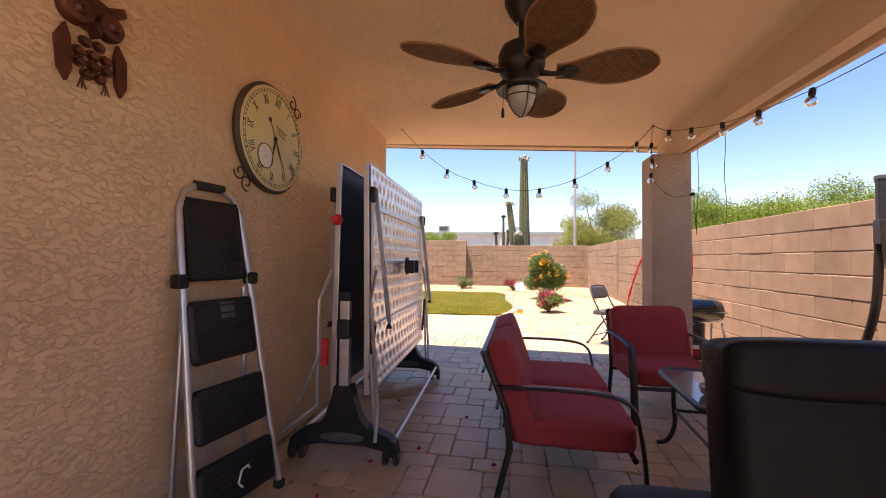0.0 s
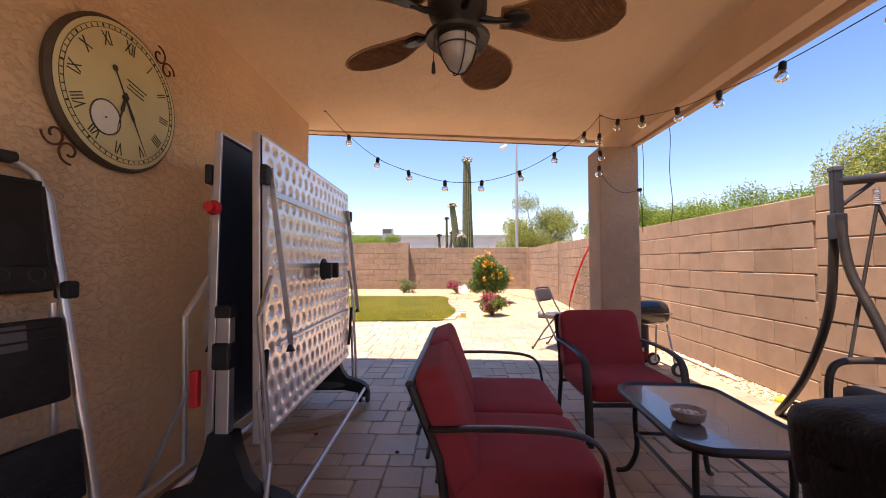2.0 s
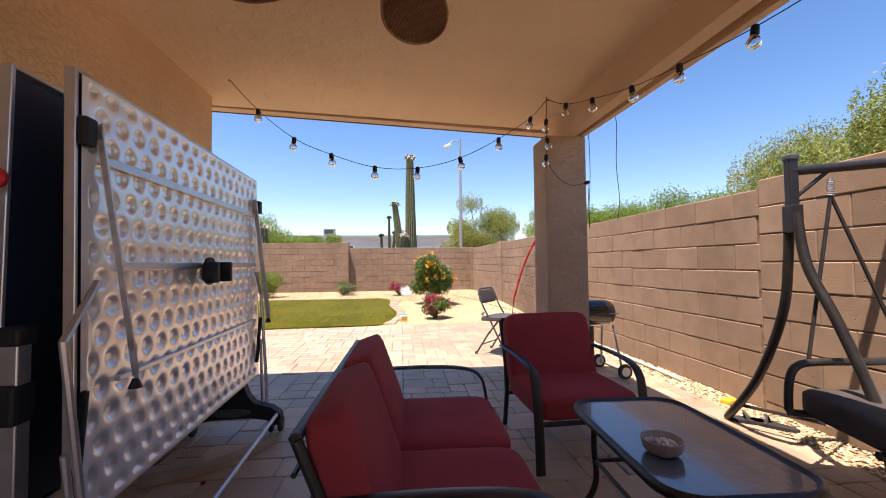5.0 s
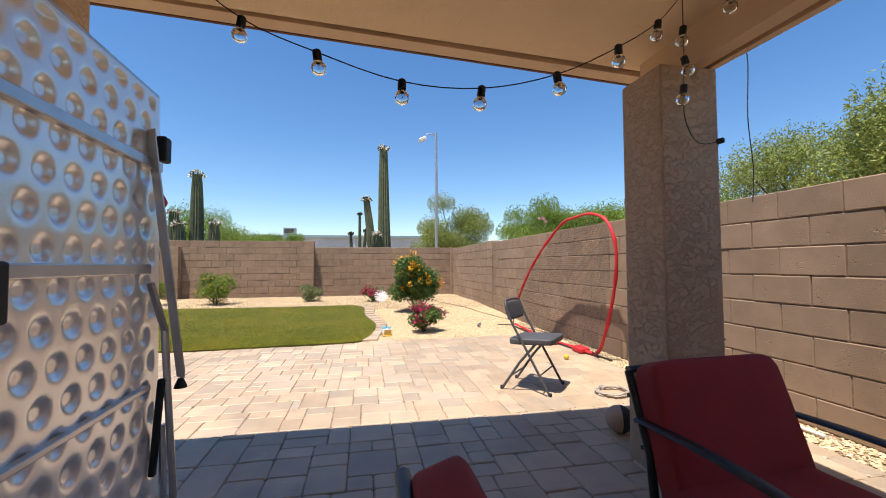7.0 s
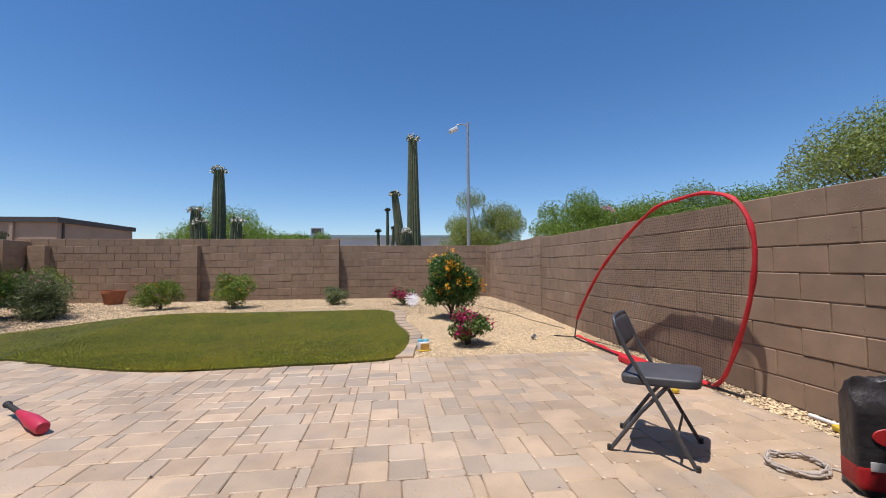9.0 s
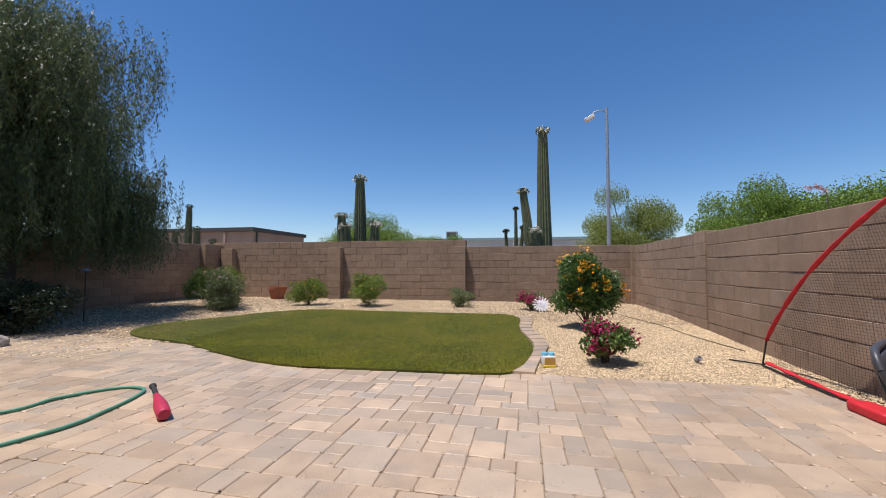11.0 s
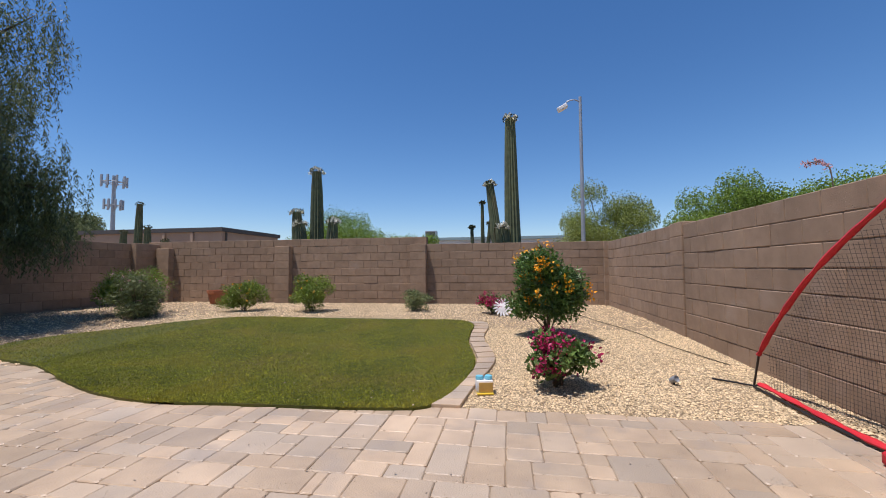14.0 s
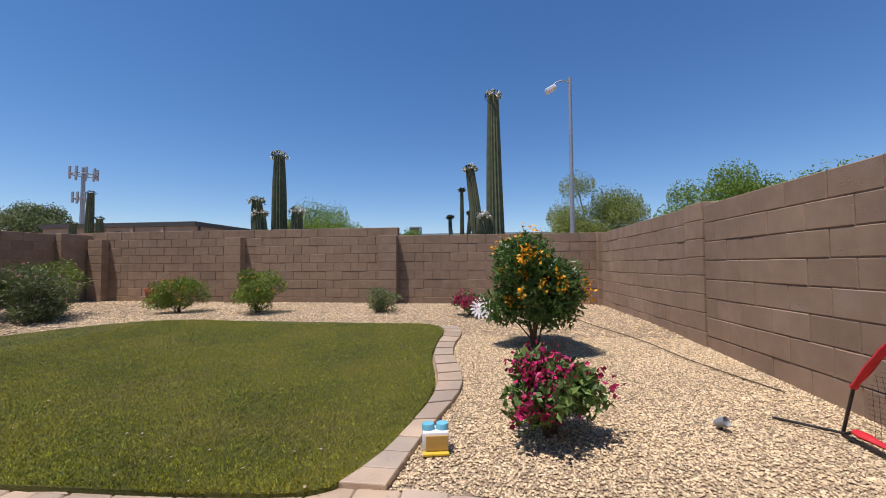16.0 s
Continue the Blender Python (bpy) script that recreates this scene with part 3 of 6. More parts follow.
def build_walls():
    north = block_wall("wall_north", (-9.60, 16.10), (3.345, 16.10), [(0, 1.87), (8.45, 1.68)], "long brown concrete block wall with pilasters", seed=3)
    for x in (-1.13, -4.95, -8.72):
        pilaster(x - 0.42, x, 15.90, 16.09, 1.675, north)
    east = block_wall("wall_east", (3.345, 16.10), (3.40, 2.6), [(0, 1.65), (4.30, 1.625), (11.84, 1.69)], "tall brown concrete block wall beside the patio", near=lambda p: 4.2 < p.y < 16.2, seed=5)
    pilaster(3.335, 3.55, 11.80, 12.20, 1.665, east)
    pilaster(3.26, 3.50, 15.98, 16.09, 1.67, east)
    block_wall("wall_east_front", (3.40, 2.59), (3.43, -4.2), [(0, 1.69)], "brown concrete block wall running on behind the swing", near=lambda p: False, seed=6)
    west = block_wall("wall_west", (-9.40, -4.0), (-9.40, 16.09), [(0, 1.78)], "brown concrete block wall in the shade of the tree", near=lambda p: False, seed=7)
    pilaster(-9.40, -9.22, 15.35, 16.09, 1.80, west)


def build_pavers():
    paving = thing("patio_paving", Matrix(), "tan and grey tumbled concrete pavers with sandy joints", "paving", kind="structure")
    bm = bmesh.new()
    for x0, x1, y0, y1 in ((-0.80, 3.14, -4.0, 8.90), (-7.2, -0.80, 4.95, 9.75)):
        bm.faces.new([bm.verts.new(p) for p in ((x0, y0, -0.0095), (x1, y0, -0.0095), (x1, y1, -0.0095), (x0, y1, -0.0095))])
    link("joint_sand", bm, SAND, paving)
    rng = random.Random(21)
    far = Joined()
    U = 0.068
    X0, Y0 = -7.2, -4.0
    FILLS = [[(0, 0, 3, 3), (3, 0, 3, 4), (0, 3, 3, 3), (3, 4, 3, 2)], [(0, 0, 4, 3), (4, 0, 2, 3), (0, 3, 2, 3), (2, 3, 4, 3)], [(0, 0, 2, 3), (2, 0, 4, 4), (0, 3, 2, 3), (2, 4, 2, 2), (4, 4, 2, 2)],
             [(0, 0, 3, 2), (3, 0, 3, 2), (0, 2, 2, 2), (0, 4, 2, 2), (2, 2, 4, 4)], [(0, 0, 5, 3), (5, 0, 1, 3), (0, 3, 3, 3), (3, 3, 3, 3)], [(0, 0, 2, 4), (2, 0, 4, 2), (2, 2, 4, 2), (0, 4, 3, 2), (3, 4, 3, 2)]]
    cells = []
    for row in range(35):
        shift = rng.randint(0, 5)
        for colm in range(-1, 27):
            fill = rng.choice(FILLS)
            fx, fy, tr = rng.random() < 0.5, rng.random() < 0.5, rng.random() < 0.4
            for u, w, a, b in fill:
                if tr:
                    u, w, a, b = w, u, b, a
                if fx:
                    u = 6 - u - a
                if fy:
                    w = 6 - w - b
                cells.append((colm * 6 + shift + u, row * 6 + w, a, b))
    for i, j, a, b in cells:
        if i >= 0 and i <= 154:
            x0, y0 = X0 + i * U, Y0 + j * U
            x1, y1 = min(x0 + a * U, 3.13), y0 + b * U
            cx, cy = (x0 + x1) / 2, (y0 + y1) / 2
            if cx < -0.76 and cy < 5.02:
                continue
            y1 = min(y1, 8.875 if cx > -0.8 else 9.75)
            if y1 - y0 < 0.04 or x1 - x0 < 0.04:
                continue
            cy = (y0 + y1) / 2
            jw, jl = x1 - x0 - rng.choice((0.001, 0.002, 0.005)), y1 - y0 - rng.choice((0.001, 0.002, 0.005))
            M = pose(cx, cy, rng.uniform(-0.0025, 0.0025), rng.uniform(-0.55, 0.55), rng.uniform(-0.55, 0.55), rng.uniform(-1.1, 1.1))
            covered = inside(LAWN, np.array([cx]), np.array([cy]))[0]
            if 0.0 < cx < 1.6 and 5.6 < cy < 8.6 and not covered or -0.1 < cx < 0.6 and 2.6 < cy < 5.2:
                ob = new("paver", tile_mesh("paver", jw, jl, 0.05, 0.006, PAVER, 0.011))
                ob.parent = paving
                ob.matrix_basis = M
            elif not (cy > 9.0 and covered):
                far.add(M, jw, jl, 0.05, 0.006, rng.uniform(0.006, 0.016))
    mesh_np("pavers_beyond", far.v, far.f, PAVER_J, paving, "stuff")
    # the curved paver border between turf and gravel
    edge = thing("lawn_border", Matrix(), "curved border of tan pavers along the turf", "paving", kind="structure")
    inner = smooth_line([(0.40, 8.84, 0), (0.50, 9.1, 0), (0.56, 9.4, 0), (0.625, 9.85, 0), (0.635, 10.25, 0), (0.58, 10.6, 0), (0.475, 11.1, 0), (0.435, 11.6, 0), (0.44, 12.1, 0), (0.40, 12.45, 0), (0.26, 12.75, 0)], 5)
    n = len(OUTER)
    for i in range(0, n - 3, 3):
        bm = bmesh.new()
        q = [inner[i].copy(), OUTER[i].copy(), OUTER[i + 3].copy(), inner[i + 3].copy()]
        c = sum(q, Vector()) / 4
        q = [c + (p - c) * 0.978 for p in q]
        zc = ground_z(0, c.y) + 0.028
        prism([(p.x, p.y) for p in q], zc - 0.09, zc, bm, bevel=0.006)
        link("paver", bm, PAVER, edge)
    return paving


# ---- house: side wall, porch roof, beam, column ----
CEIL = lambda x, y: 2.545 - 0.058 * (x + 0.79) - 0.022 * (y - 2.6)
EAVE_L, EAVE_R = (-0.79, 5.22, 2.475), (2.06, 5.20, 2.295)

house = thing("house", Matrix(), "tan stucco house corner with a roofed porch", "house", kind="structure")
bm = prism([(-1.04, -4.0), (-0.79, -4.0), (-0.79, 4.97), (-1.04, 4.97)], -0.05, 2.62)
link("wall", bm, STUCCO, house, "tan textured stucco side wall")
bm = prism([(-8.8, 4.75), (-1.04, 4.75), (-1.04, 4.97), (-8.8, 4.97)], -0.05, 2.62)
link("wall", bm, STUCCO, house)


def ceiling_mesh():
    bm = bmesh.new()
    lo = [(-1.04, -0.4, CEIL(-0.79, -0.4)), (2.30, -0.4, CEIL(2.1, -0.4)), (2.16, 5.12, CEIL(2.1, 5.12)), (-1.04, 5.14, CEIL(-0.79, 5.14))]
    a = [bm.verts.new(p) for p in lo]
    b = [bm.verts.new((x, y, z + 0.06)) for x, y, z in lo]
    bm.faces.new(list(reversed(a)))
    bm.faces.new(b)
    for k in range(4):
        bm.faces.new((a[k], a[(k + 1) % 4], b[(k + 1) % 4], b[k]))
    return bm


tagged(link("ceiling", ceiling_mesh(), CEILING), "smooth tan plaster porch ceiling", "ceiling", kind="structure")


def bar(p, q, w, h, bm=None, over=0.0):
    """A rectangular beam whose lower centre line runs from p to q."""
    bm = bm or bmesh.new()
    p, q = Vector(p), Vector(q)
    d = (q - p).normalized()
    p, q = p - d * over, q + d * over
    s = Vector((d.y, -d.x, 0)).normalized() * (w / 2)
    c = [p - s, p + s, q + s, q - s]
    lo = [bm.verts.new(v) for v in c]
    hi = [bm.verts.new(v + Vector((0, 0, h))) for v in c]
    bm.faces.new(list(reversed(lo)))
    bm.faces.new(hi)
    for k in range(4):
        bm.faces.new((lo[k], lo[(k + 1) % 4], hi[(k + 1) % 4], hi[k]))
    bmesh.ops.recalc_face_normals(bm, faces=bm.faces[:])
    return bm


link("fascia", bar((EAVE_L[0] - 0.3, EAVE_L[1], EAVE_L[2] + 0.014), (EAVE_R[0] + 0.2, EAVE_R[1], EAVE_R[2] + 0.0), 0.10, 0.16), BEAM, house)
link("drip_edge", bar((EAVE_L[0] - 0.3, EAVE_L[1] + 0.062, EAVE_L[2] + 0.01), (EAVE_R[0] + 0.2, EAVE_R[1] + 0.062, EAVE_R[2] - 0.004), 0.018, 0.10), TRIM_RED, house)
link("beam", bar((2.145, 5.06, 2.135), (2.17, -0.45, 2.135), 0.09, 0.29), BEAM, house, "tan painted porch beam")
link("soffit", bar((2.22, 5.06, 2.285), (2.28, -0.45, 2.285), 0.10, 0.11), BEAM, house)
link("beam_trim", bar((2.262, 5.10, 2.15), (2.40, -0.45, 2.15), 0.045, 0.25), BEAM, house)
for y in (4.42, 3.70, 2.80, 1.95, 1.1):
    link("lookout", box(0.07, 0.085, 0.11, (2.225, y, 2.237), 0.004), BEAM, house)
bm = bmesh.new()
lo = [bm.verts.new((x, y, CEIL(x, y) + 0.064)) for x, y in ((-1.04, -0.5), (2.33, -0.5), (2.26, 5.27), (-1.04, 5.27))]
hi = [bm.verts.new(v.co + Vector((0, 0, 0.07))) for v in lo]
bm.faces.new(list(reversed(lo)))
bm.faces.new(hi)
for k in range(4):
    bm.faces.new((lo[k], lo[(k + 1) % 4], hi[(k + 1) % 4], hi[k]))
link("roof", bm, ROOF_TILE, house, "brown tiled porch roof edge")
link("roof", prism([(-9.2, -0.5), (-1.045, -0.5), (-1.045, 5.27), (-9.2, 5.27)], 2.63, 2.76), ROOF_TILE, house, "brown tiled roof edge")
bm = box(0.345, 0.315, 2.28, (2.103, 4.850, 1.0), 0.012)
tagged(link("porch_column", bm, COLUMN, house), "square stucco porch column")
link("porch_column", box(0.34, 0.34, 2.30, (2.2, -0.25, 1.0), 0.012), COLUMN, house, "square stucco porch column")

build_walls()


# ---- things under the porch ----
def arc(cx, cz, r, a0, a1, n=8):
    return [(cx + r * math.cos(radians(a0 + (a1 - a0) * k / n)), cz + r * math.sin(radians(a0 + (a1 - a0) * k / n))) for k in range(n + 1)]


def text_bm(s, size, m, depth=0.001, font_align="CENTER"):
    cu = bpy.data.curves.new("letters", "FONT")
    cu.body, cu.size, cu.extrude, cu.align_x, cu.align_y = s, size, depth, font_align, "CENTER"
    ob = bpy.data.objects.new("letters", cu)
    me = bpy.data.meshes.new_from_object(ob)
    bm = bmesh.new()
    bm.from_mesh(me)
    for v in bm.verts:
        v.co = m @ v.co
    bpy.data.objects.remove(ob)
    bpy.data.curves.remove(cu)
    bpy.data.meshes.remove(me)
    return bm


def table_half(sign, x_top, x_bot, root):
    """One half: pressed metal underside outside, dark playing side inside."""
    z0, z1, hw = 0.36, 1.67, 0.80
    half = link("table_half", box(0.012, 2 * hw - 0.03, z1 - z0 - 0.03, (0, 0, 0)), TABLE_BLUE, root, "dark blue playing side")
    tilt = math.atan2(x_top - x_bot, z1 - z0)
    half.matrix_basis = Matrix.Translation(((x_top + x_bot) / 2, 0, (z0 + z1) / 2)) @ Matrix.Rotation(tilt, 4, "Y")
    H = (z1 - z0) / 2
    ny, nz = 210, 172
    ys, zs = np.linspace(-hw + 0.009, hw - 0.009, ny), np.linspace(-H + 0.009, H - 0.009, nz)
    Y, Z = np.meshgrid(ys, zs)
    pitch_y, pitch_z = 0.094, 0.083
    row = np.floor(Z / pitch_z + 50)
    yy = Y / pitch_y + 0.5 * (row % 2) + 50
    dy = (yy - np.floor(yy) - 0.5) * pitch_y
    dz = (Z / pitch_z + 50 - row - 0.5) * pitch_z
    r = np.sqrt(dy ** 2 + dz ** 2)
    hgt = -0.0125 / (1 + np.exp((r - 0.0235) / 0.0035)) + 0.003 * np.exp(-(r / 0.012) ** 2)
    hgt = np.where((np.abs(Y) > hw - 0.045) | (np.abs(Z) > H - 0.03), 0.001, hgt)
    X = sign * (0.012 + hgt + 0.008)
    v = np.stack([X, Y, Z], 2).reshape(-1, 3)
    i = (np.arange(nz - 1)[:, None] * ny + np.arange(ny - 1)[None]).reshape(-1)
    f = np.stack([i, i + 1, i + ny + 1, i + ny], 1)
    if sign < 0:
        f = f[:, ::-1]
    s = mesh_np("underside", v, f, DIMPLE, half, label="dimpled bare metal underside")
    s.data.shade_smooth()
    for c, sz in (((0, -hw, 0), (0.032, 0.012, 2 * H + 0.012)), ((0, hw, 0), (0.032, 0.012, 2 * H + 0.012)), ((0, 0, H), (0.032, 2 * hw, 0.012)), ((0, 0, -H), (0.032, 2 * hw, 0.012))):
        link("frame_rail", box(*sz, c, 0.003), ALU, half)
    for z in (0.41, 0.13 * sign - 0.05 if sign > 0 else 0.05, -0.28):
        link("cross_rail", box(0.022, 2 * hw - 0.10 if z > 0.3 else 2 * hw - 0.25, 0.030 if z > -0.2 else 0.016, (sign * 0.026, 0.03, z), 0.003), ALU, half)
    return half


def table_tennis():
    t = thing("table_tennis_table", pose(-0.405, 3.60, 0, 0, 0, 2.2), "folded table tennis table with dimpled metal undersides on black wheels", "table tennis table")
    table_half(1, 0.18, 0.20, t)
    table_half(-1, 0.02, 0.0, t)
    BX = 0.085
    for sy in (-0.84, 0.72):
        base = bmesh.new()
        pts = [(-0.31, 0.075), (-0.30, 0.125), (-0.25, 0.165), (-0.14, 0.20), (-0.10, 0.25), (-0.062, 0.36), (-0.05, 0.42), (0.05, 0.42), (0.062, 0.36), (0.10, 0.25), (0.14, 0.20), (0.25, 0.165), (0.30, 0.125), (0.31, 0.075), (0.23, 0.085), (0.12, 0.105), (-0.12, 0.105), (-0.23, 0.085)]
        prism(pts, -0.035, 0.035, base, Matrix.Translation((BX, sy, 0)) @ Matrix.Rotation(radians(90), 4, "X"))
        link("foot", base, BLACK_PLASTIC, t, "arched black plastic foot", 30)
        link("badge", lathe([(0.11, 0), (0.10, 0.003)], 24, Matrix.Translation((BX, sy - 0.0365, 0.145)) @ Matrix.Rotation(radians(90), 4, "X") @ Matrix.Diagonal((1.15, 0.24, 1, 1))), STEEL_GREY, t)
        link("upright", box(0.055, 0.045, 0.50, (BX, sy, 0.66), 0.004), ALU, t, "square metal post")
        link("upright_cap", box(0.07, 0.06, 0.05, (BX, sy, 0.91), 0.008), BLACK_PLASTIC, t)
        link("lock_box", box(0.075, 0.07, 0.11, (BX - 0.005, sy, 0.73), 0.012), BLACK_PLASTIC, t)
        link("release_lever", box(0.035, 0.03, 0.15, (BX - 0.11, sy - 0.02, 0.60), 0.006), RED_NET, t, "red plastic release lever")
        link("slide", box(0.02, 0.02, 0.30, (BX + 0.15, sy + 0.02, 0.60), 0.006, Matrix.Rotation(radians(4), 4, "Y")), BLACK_PLASTIC, t)
        for sx in (BX - 0.27, BX + 0.27):
            for o in (-0.03, 0.03):
                w = lathe([(0.0, -0.012), (0.042, -0.012), (0.05, -0.006), (0.05, 0.006), (0.042, 0.012), (0.0, 0.012)], 18, Matrix.Translation((sx + o, sy, 0.05)) @ Matrix.Rotation(radians(90), 4, "Y"))
                wheel = link("wheel", w, RUBBER, t, "", 35)
                link("hub", lathe([(0.018, -0.014), (0.018, 0.014)], 12, Matrix.Translation((sx + o, sy, 0.05)) @ Matrix.Rotation(radians(90), 4, "Y")), STEEL_GREY, wheel)
            link("caster_neck", tube([(sx, sy, 0.045), (sx, sy, 0.13)], 0.016), BLACK_PLASTIC, t)
    for sx in (BX + 0.28, BX - 0.28):
        link("base_rod", tube([(sx, -0.82, 0.12), (sx, 0.70, 0.12)], 0.011), ALU, t)
    for sx, xt, xb in ((1, 0.18, 0.20), (-1, 0.02, 0.0)):
        def X(z):
            return xb + (xt - xb) * (z - 0.36) / 1.31 + sx * 0.045
        for sy in (-0.74, 0.70):
            link("leg", bar((X(1.50) - sx * 0.01, sy, 1.50), (X(0.74) + sx * 0.045, sy + 0.08, 0.74), 0.045, 0.03), ALU, t, "folded metal leg")
            link("leg_foot", lathe([(0.02, 0), (0.016, 0.012), (0.008, 0.03)], 12, Matrix.Translation((X(0.74) + sx * 0.045, sy + 0.08, 0.708))), BLACK_PLASTIC, t)
            link("strut", tube([(X(1.06), sy - 0.02, 1.05), (X(0.9) + sx * 0.01, sy - 0.16 if sy < 0 else sy + 0.05, 0.90), (X(0.4) + sx * 0.03, sy - 0.10 if sy < 0 else sy + 0.08, 0.30), (sx * 0.28, sy - 0.16 if sy < 0 else sy + 0.08, 0.14)], 0.011), ALU, t)
            link("strut", tube([(X(0.62), sy - 0.14 if sy < 0 else sy + 0.06, 0.60), (sx * 0.26, sy - 0.10 if sy < 0 else sy + 0.05, 0.16)], 0.010), ALU, t)
            link("hinge", box(0.03, 0.05, 0.085, (X(1.50) - sx * 0.01, -0.79 if sy < 0 else 0.79, 1.49), 0.008), BLACK_PLASTIC, t)
        clamp = bmesh.new()
        x = X(1.06) + sx * 0.03
        box(0.03, 0.16, 0.075, (x, -0.05, 1.065), 0.006, bm=clamp)
        box(0.06, 0.03, 0.095, (x + sx * 0.03, -0.13, 1.065), 0.006, bm=clamp)
        box(0.06, 0.03, 0.095, (x + sx * 0.03, 0.02, 1.065), 0.006, bm=clamp)
        lathe([(0.065, -0.006), (0.065, 0.006)], 20, Matrix.Translation((x - sx * 0.012, -0.05, 1.07)) @ Matrix.Rotation(radians(90), 4, "Y"), clamp)
        link("ball_holder", clamp, BLACK_PLASTIC, t)
    link("net_knob", lathe([(0.0, 0), (0.028, 0.004), (0.032, 0.02), (0.02, 0.035), (0.02, 0.06)], 16, Matrix.Translation((0.165, 0.85, 1.33)) @ Matrix.Rotation(radians(-90), 4, "X")), RED_NET, t, "red knob")
    link("net_knob", lathe([(0.0, 0), (0.028, 0.004), (0.032, 0.02), (0.02, 0.035), (0.02, 0.06)], 16, Matrix.Translation((0.03, -0.83, 1.34)) @ Matrix.Rotation(radians(90), 4, "X")), RED_NET, t, "red knob")
    return t


def step_ladder():
    t = thing("step_ladder", pose(-0.655, 2.27, 0, 0, 0, -10), "aluminium step ladder with black plastic treads leaning on stucco", "ladder")
    def P(z, y):
        return (0.13 - 0.17 * z, y, z)
    hw = lambda z: 0.222 - 0.048 * z
    rail = [P(0.02, -hw(0)), P(1.0, -hw(1.0)), P(1.33, -hw(1.33)), P(1.41, -hw(1.4) + 0.03), P(1.445, -hw(1.4) + 0.09), P(1.445, hw(1.4) - 0.09), P(1.41, hw(1.4) - 0.03), P(1.33, hw(1.33)), P(1.0, hw(1.0)), P(0.02, hw(0))]
    link("rail", tube(rail, 0.0155, 10), ALU, t, "bent aluminium front rail", 50)
    link("grip", tube([P(1.449, -0.075), P(1.449, 0.075)], 0.021, 12), RUBBER, t, "black foam hand grip", 50)
    for s in (-1, 1):
        link("rear_leg", tube([(-0.055, s * 0.155, 0.98), (-0.06, s * 0.19, 0.02)], 0.012), ALU, t, "", 50)
        link("foot", box(0.045, 0.04, 0.04, (0.127, s * 0.222, 0.02), 0.008), RUBBER, t)
        link("foot", box(0.04, 0.035, 0.035, (-0.06, s * 0.19, 0.018), 0.008), RUBBER, t)
        link("joint", box(0.055, 0.05, 0.06, P(1.02, s * 0.185), 0.01), BLACK_PLASTIC, t)
    rot = Matrix.Rotation(math.atan2(-0.17, 1.0), 4, "Y")
    tray = bmesh.new()
    box(0.028, 0.29, 0.36, P(1.20, 0), 0.012, rot, tray)
    link("tool_tray", tray, BLACK_PLASTIC, t, "black plastic tool tray", 40)
    for y in (0.1365, -0.1365):
        link("tray_rim", box(0.03, 0.016, 0.34, P(1.20, y), 0.004, rot), BLACK_PLASTIC, t)
    link("tray_rim", box(0.034, 0.27, 0.016, P(1.375, 0), 0.004, rot), BLACK_PLASTIC, t)
    link("tray_shelf", box(0.05, 0.28, 0.085, P(1.06, 0), 0.008, rot), BLACK_PLASTIC, t)
    for y in (-0.09, 0.0, 0.09):
        link("tool_slot", lathe([(0.027, 0), (0.022, 0.006), (0.018, 0.001)], 14, Matrix.Translation(Vector(P(1.07, y)) + Vector((0.022, 0, 0.004))) @ Matrix.Rotation(radians(76), 4, "Y")), RUBBER, t)
    for z, d in ((0.80, 0.27), (0.46, 0.22), (0.17, 0.20)):
        st = bmesh.new()
        box(0.045, 2 * hw(z) - 0.05, d, P(z, 0), 0.014, rot, st)
        tread = link("tread", st, BLACK_PLASTIC, t, "ribbed black plastic tread", 40)
        for k in range(7):
            zz = z - d / 2 + 0.03 + k * (d - 0.06) / 6
            link("rib", box(0.006, 2 * hw(z) - 0.11, 0.008, tuple(Vector(P(zz, 0)) + Vector((0.0245, 0, 0.003))), 0.002, rot), BLACK_PLASTIC, tread)
        link("side_cap", box(0.06, 0.03, d - 0.03, tuple(Vector(P(z, -hw(z) + 0.022))), 0.012, rot), RUBBER, tread)
    link("sticker", box(0.002, 0.075, 0.075, tuple(Vector(P(0.885, 0.01)) + Vector((0.026, 0, 0))), 0, rot), STEEL_GREY, t)
    bmw = tube([tuple(Vector(P(0.165 + a, b)) + Vector((0.03, 0, 0))) for a, b in ((-0.04, -0.01), (-0.015, -0.03), (0.03, -0.005), (0.035, 0.03), (0.02, 0.035))], 0.005, 5)
    link("label_mark", bmw, WHITE_PAINT, t)
    return t


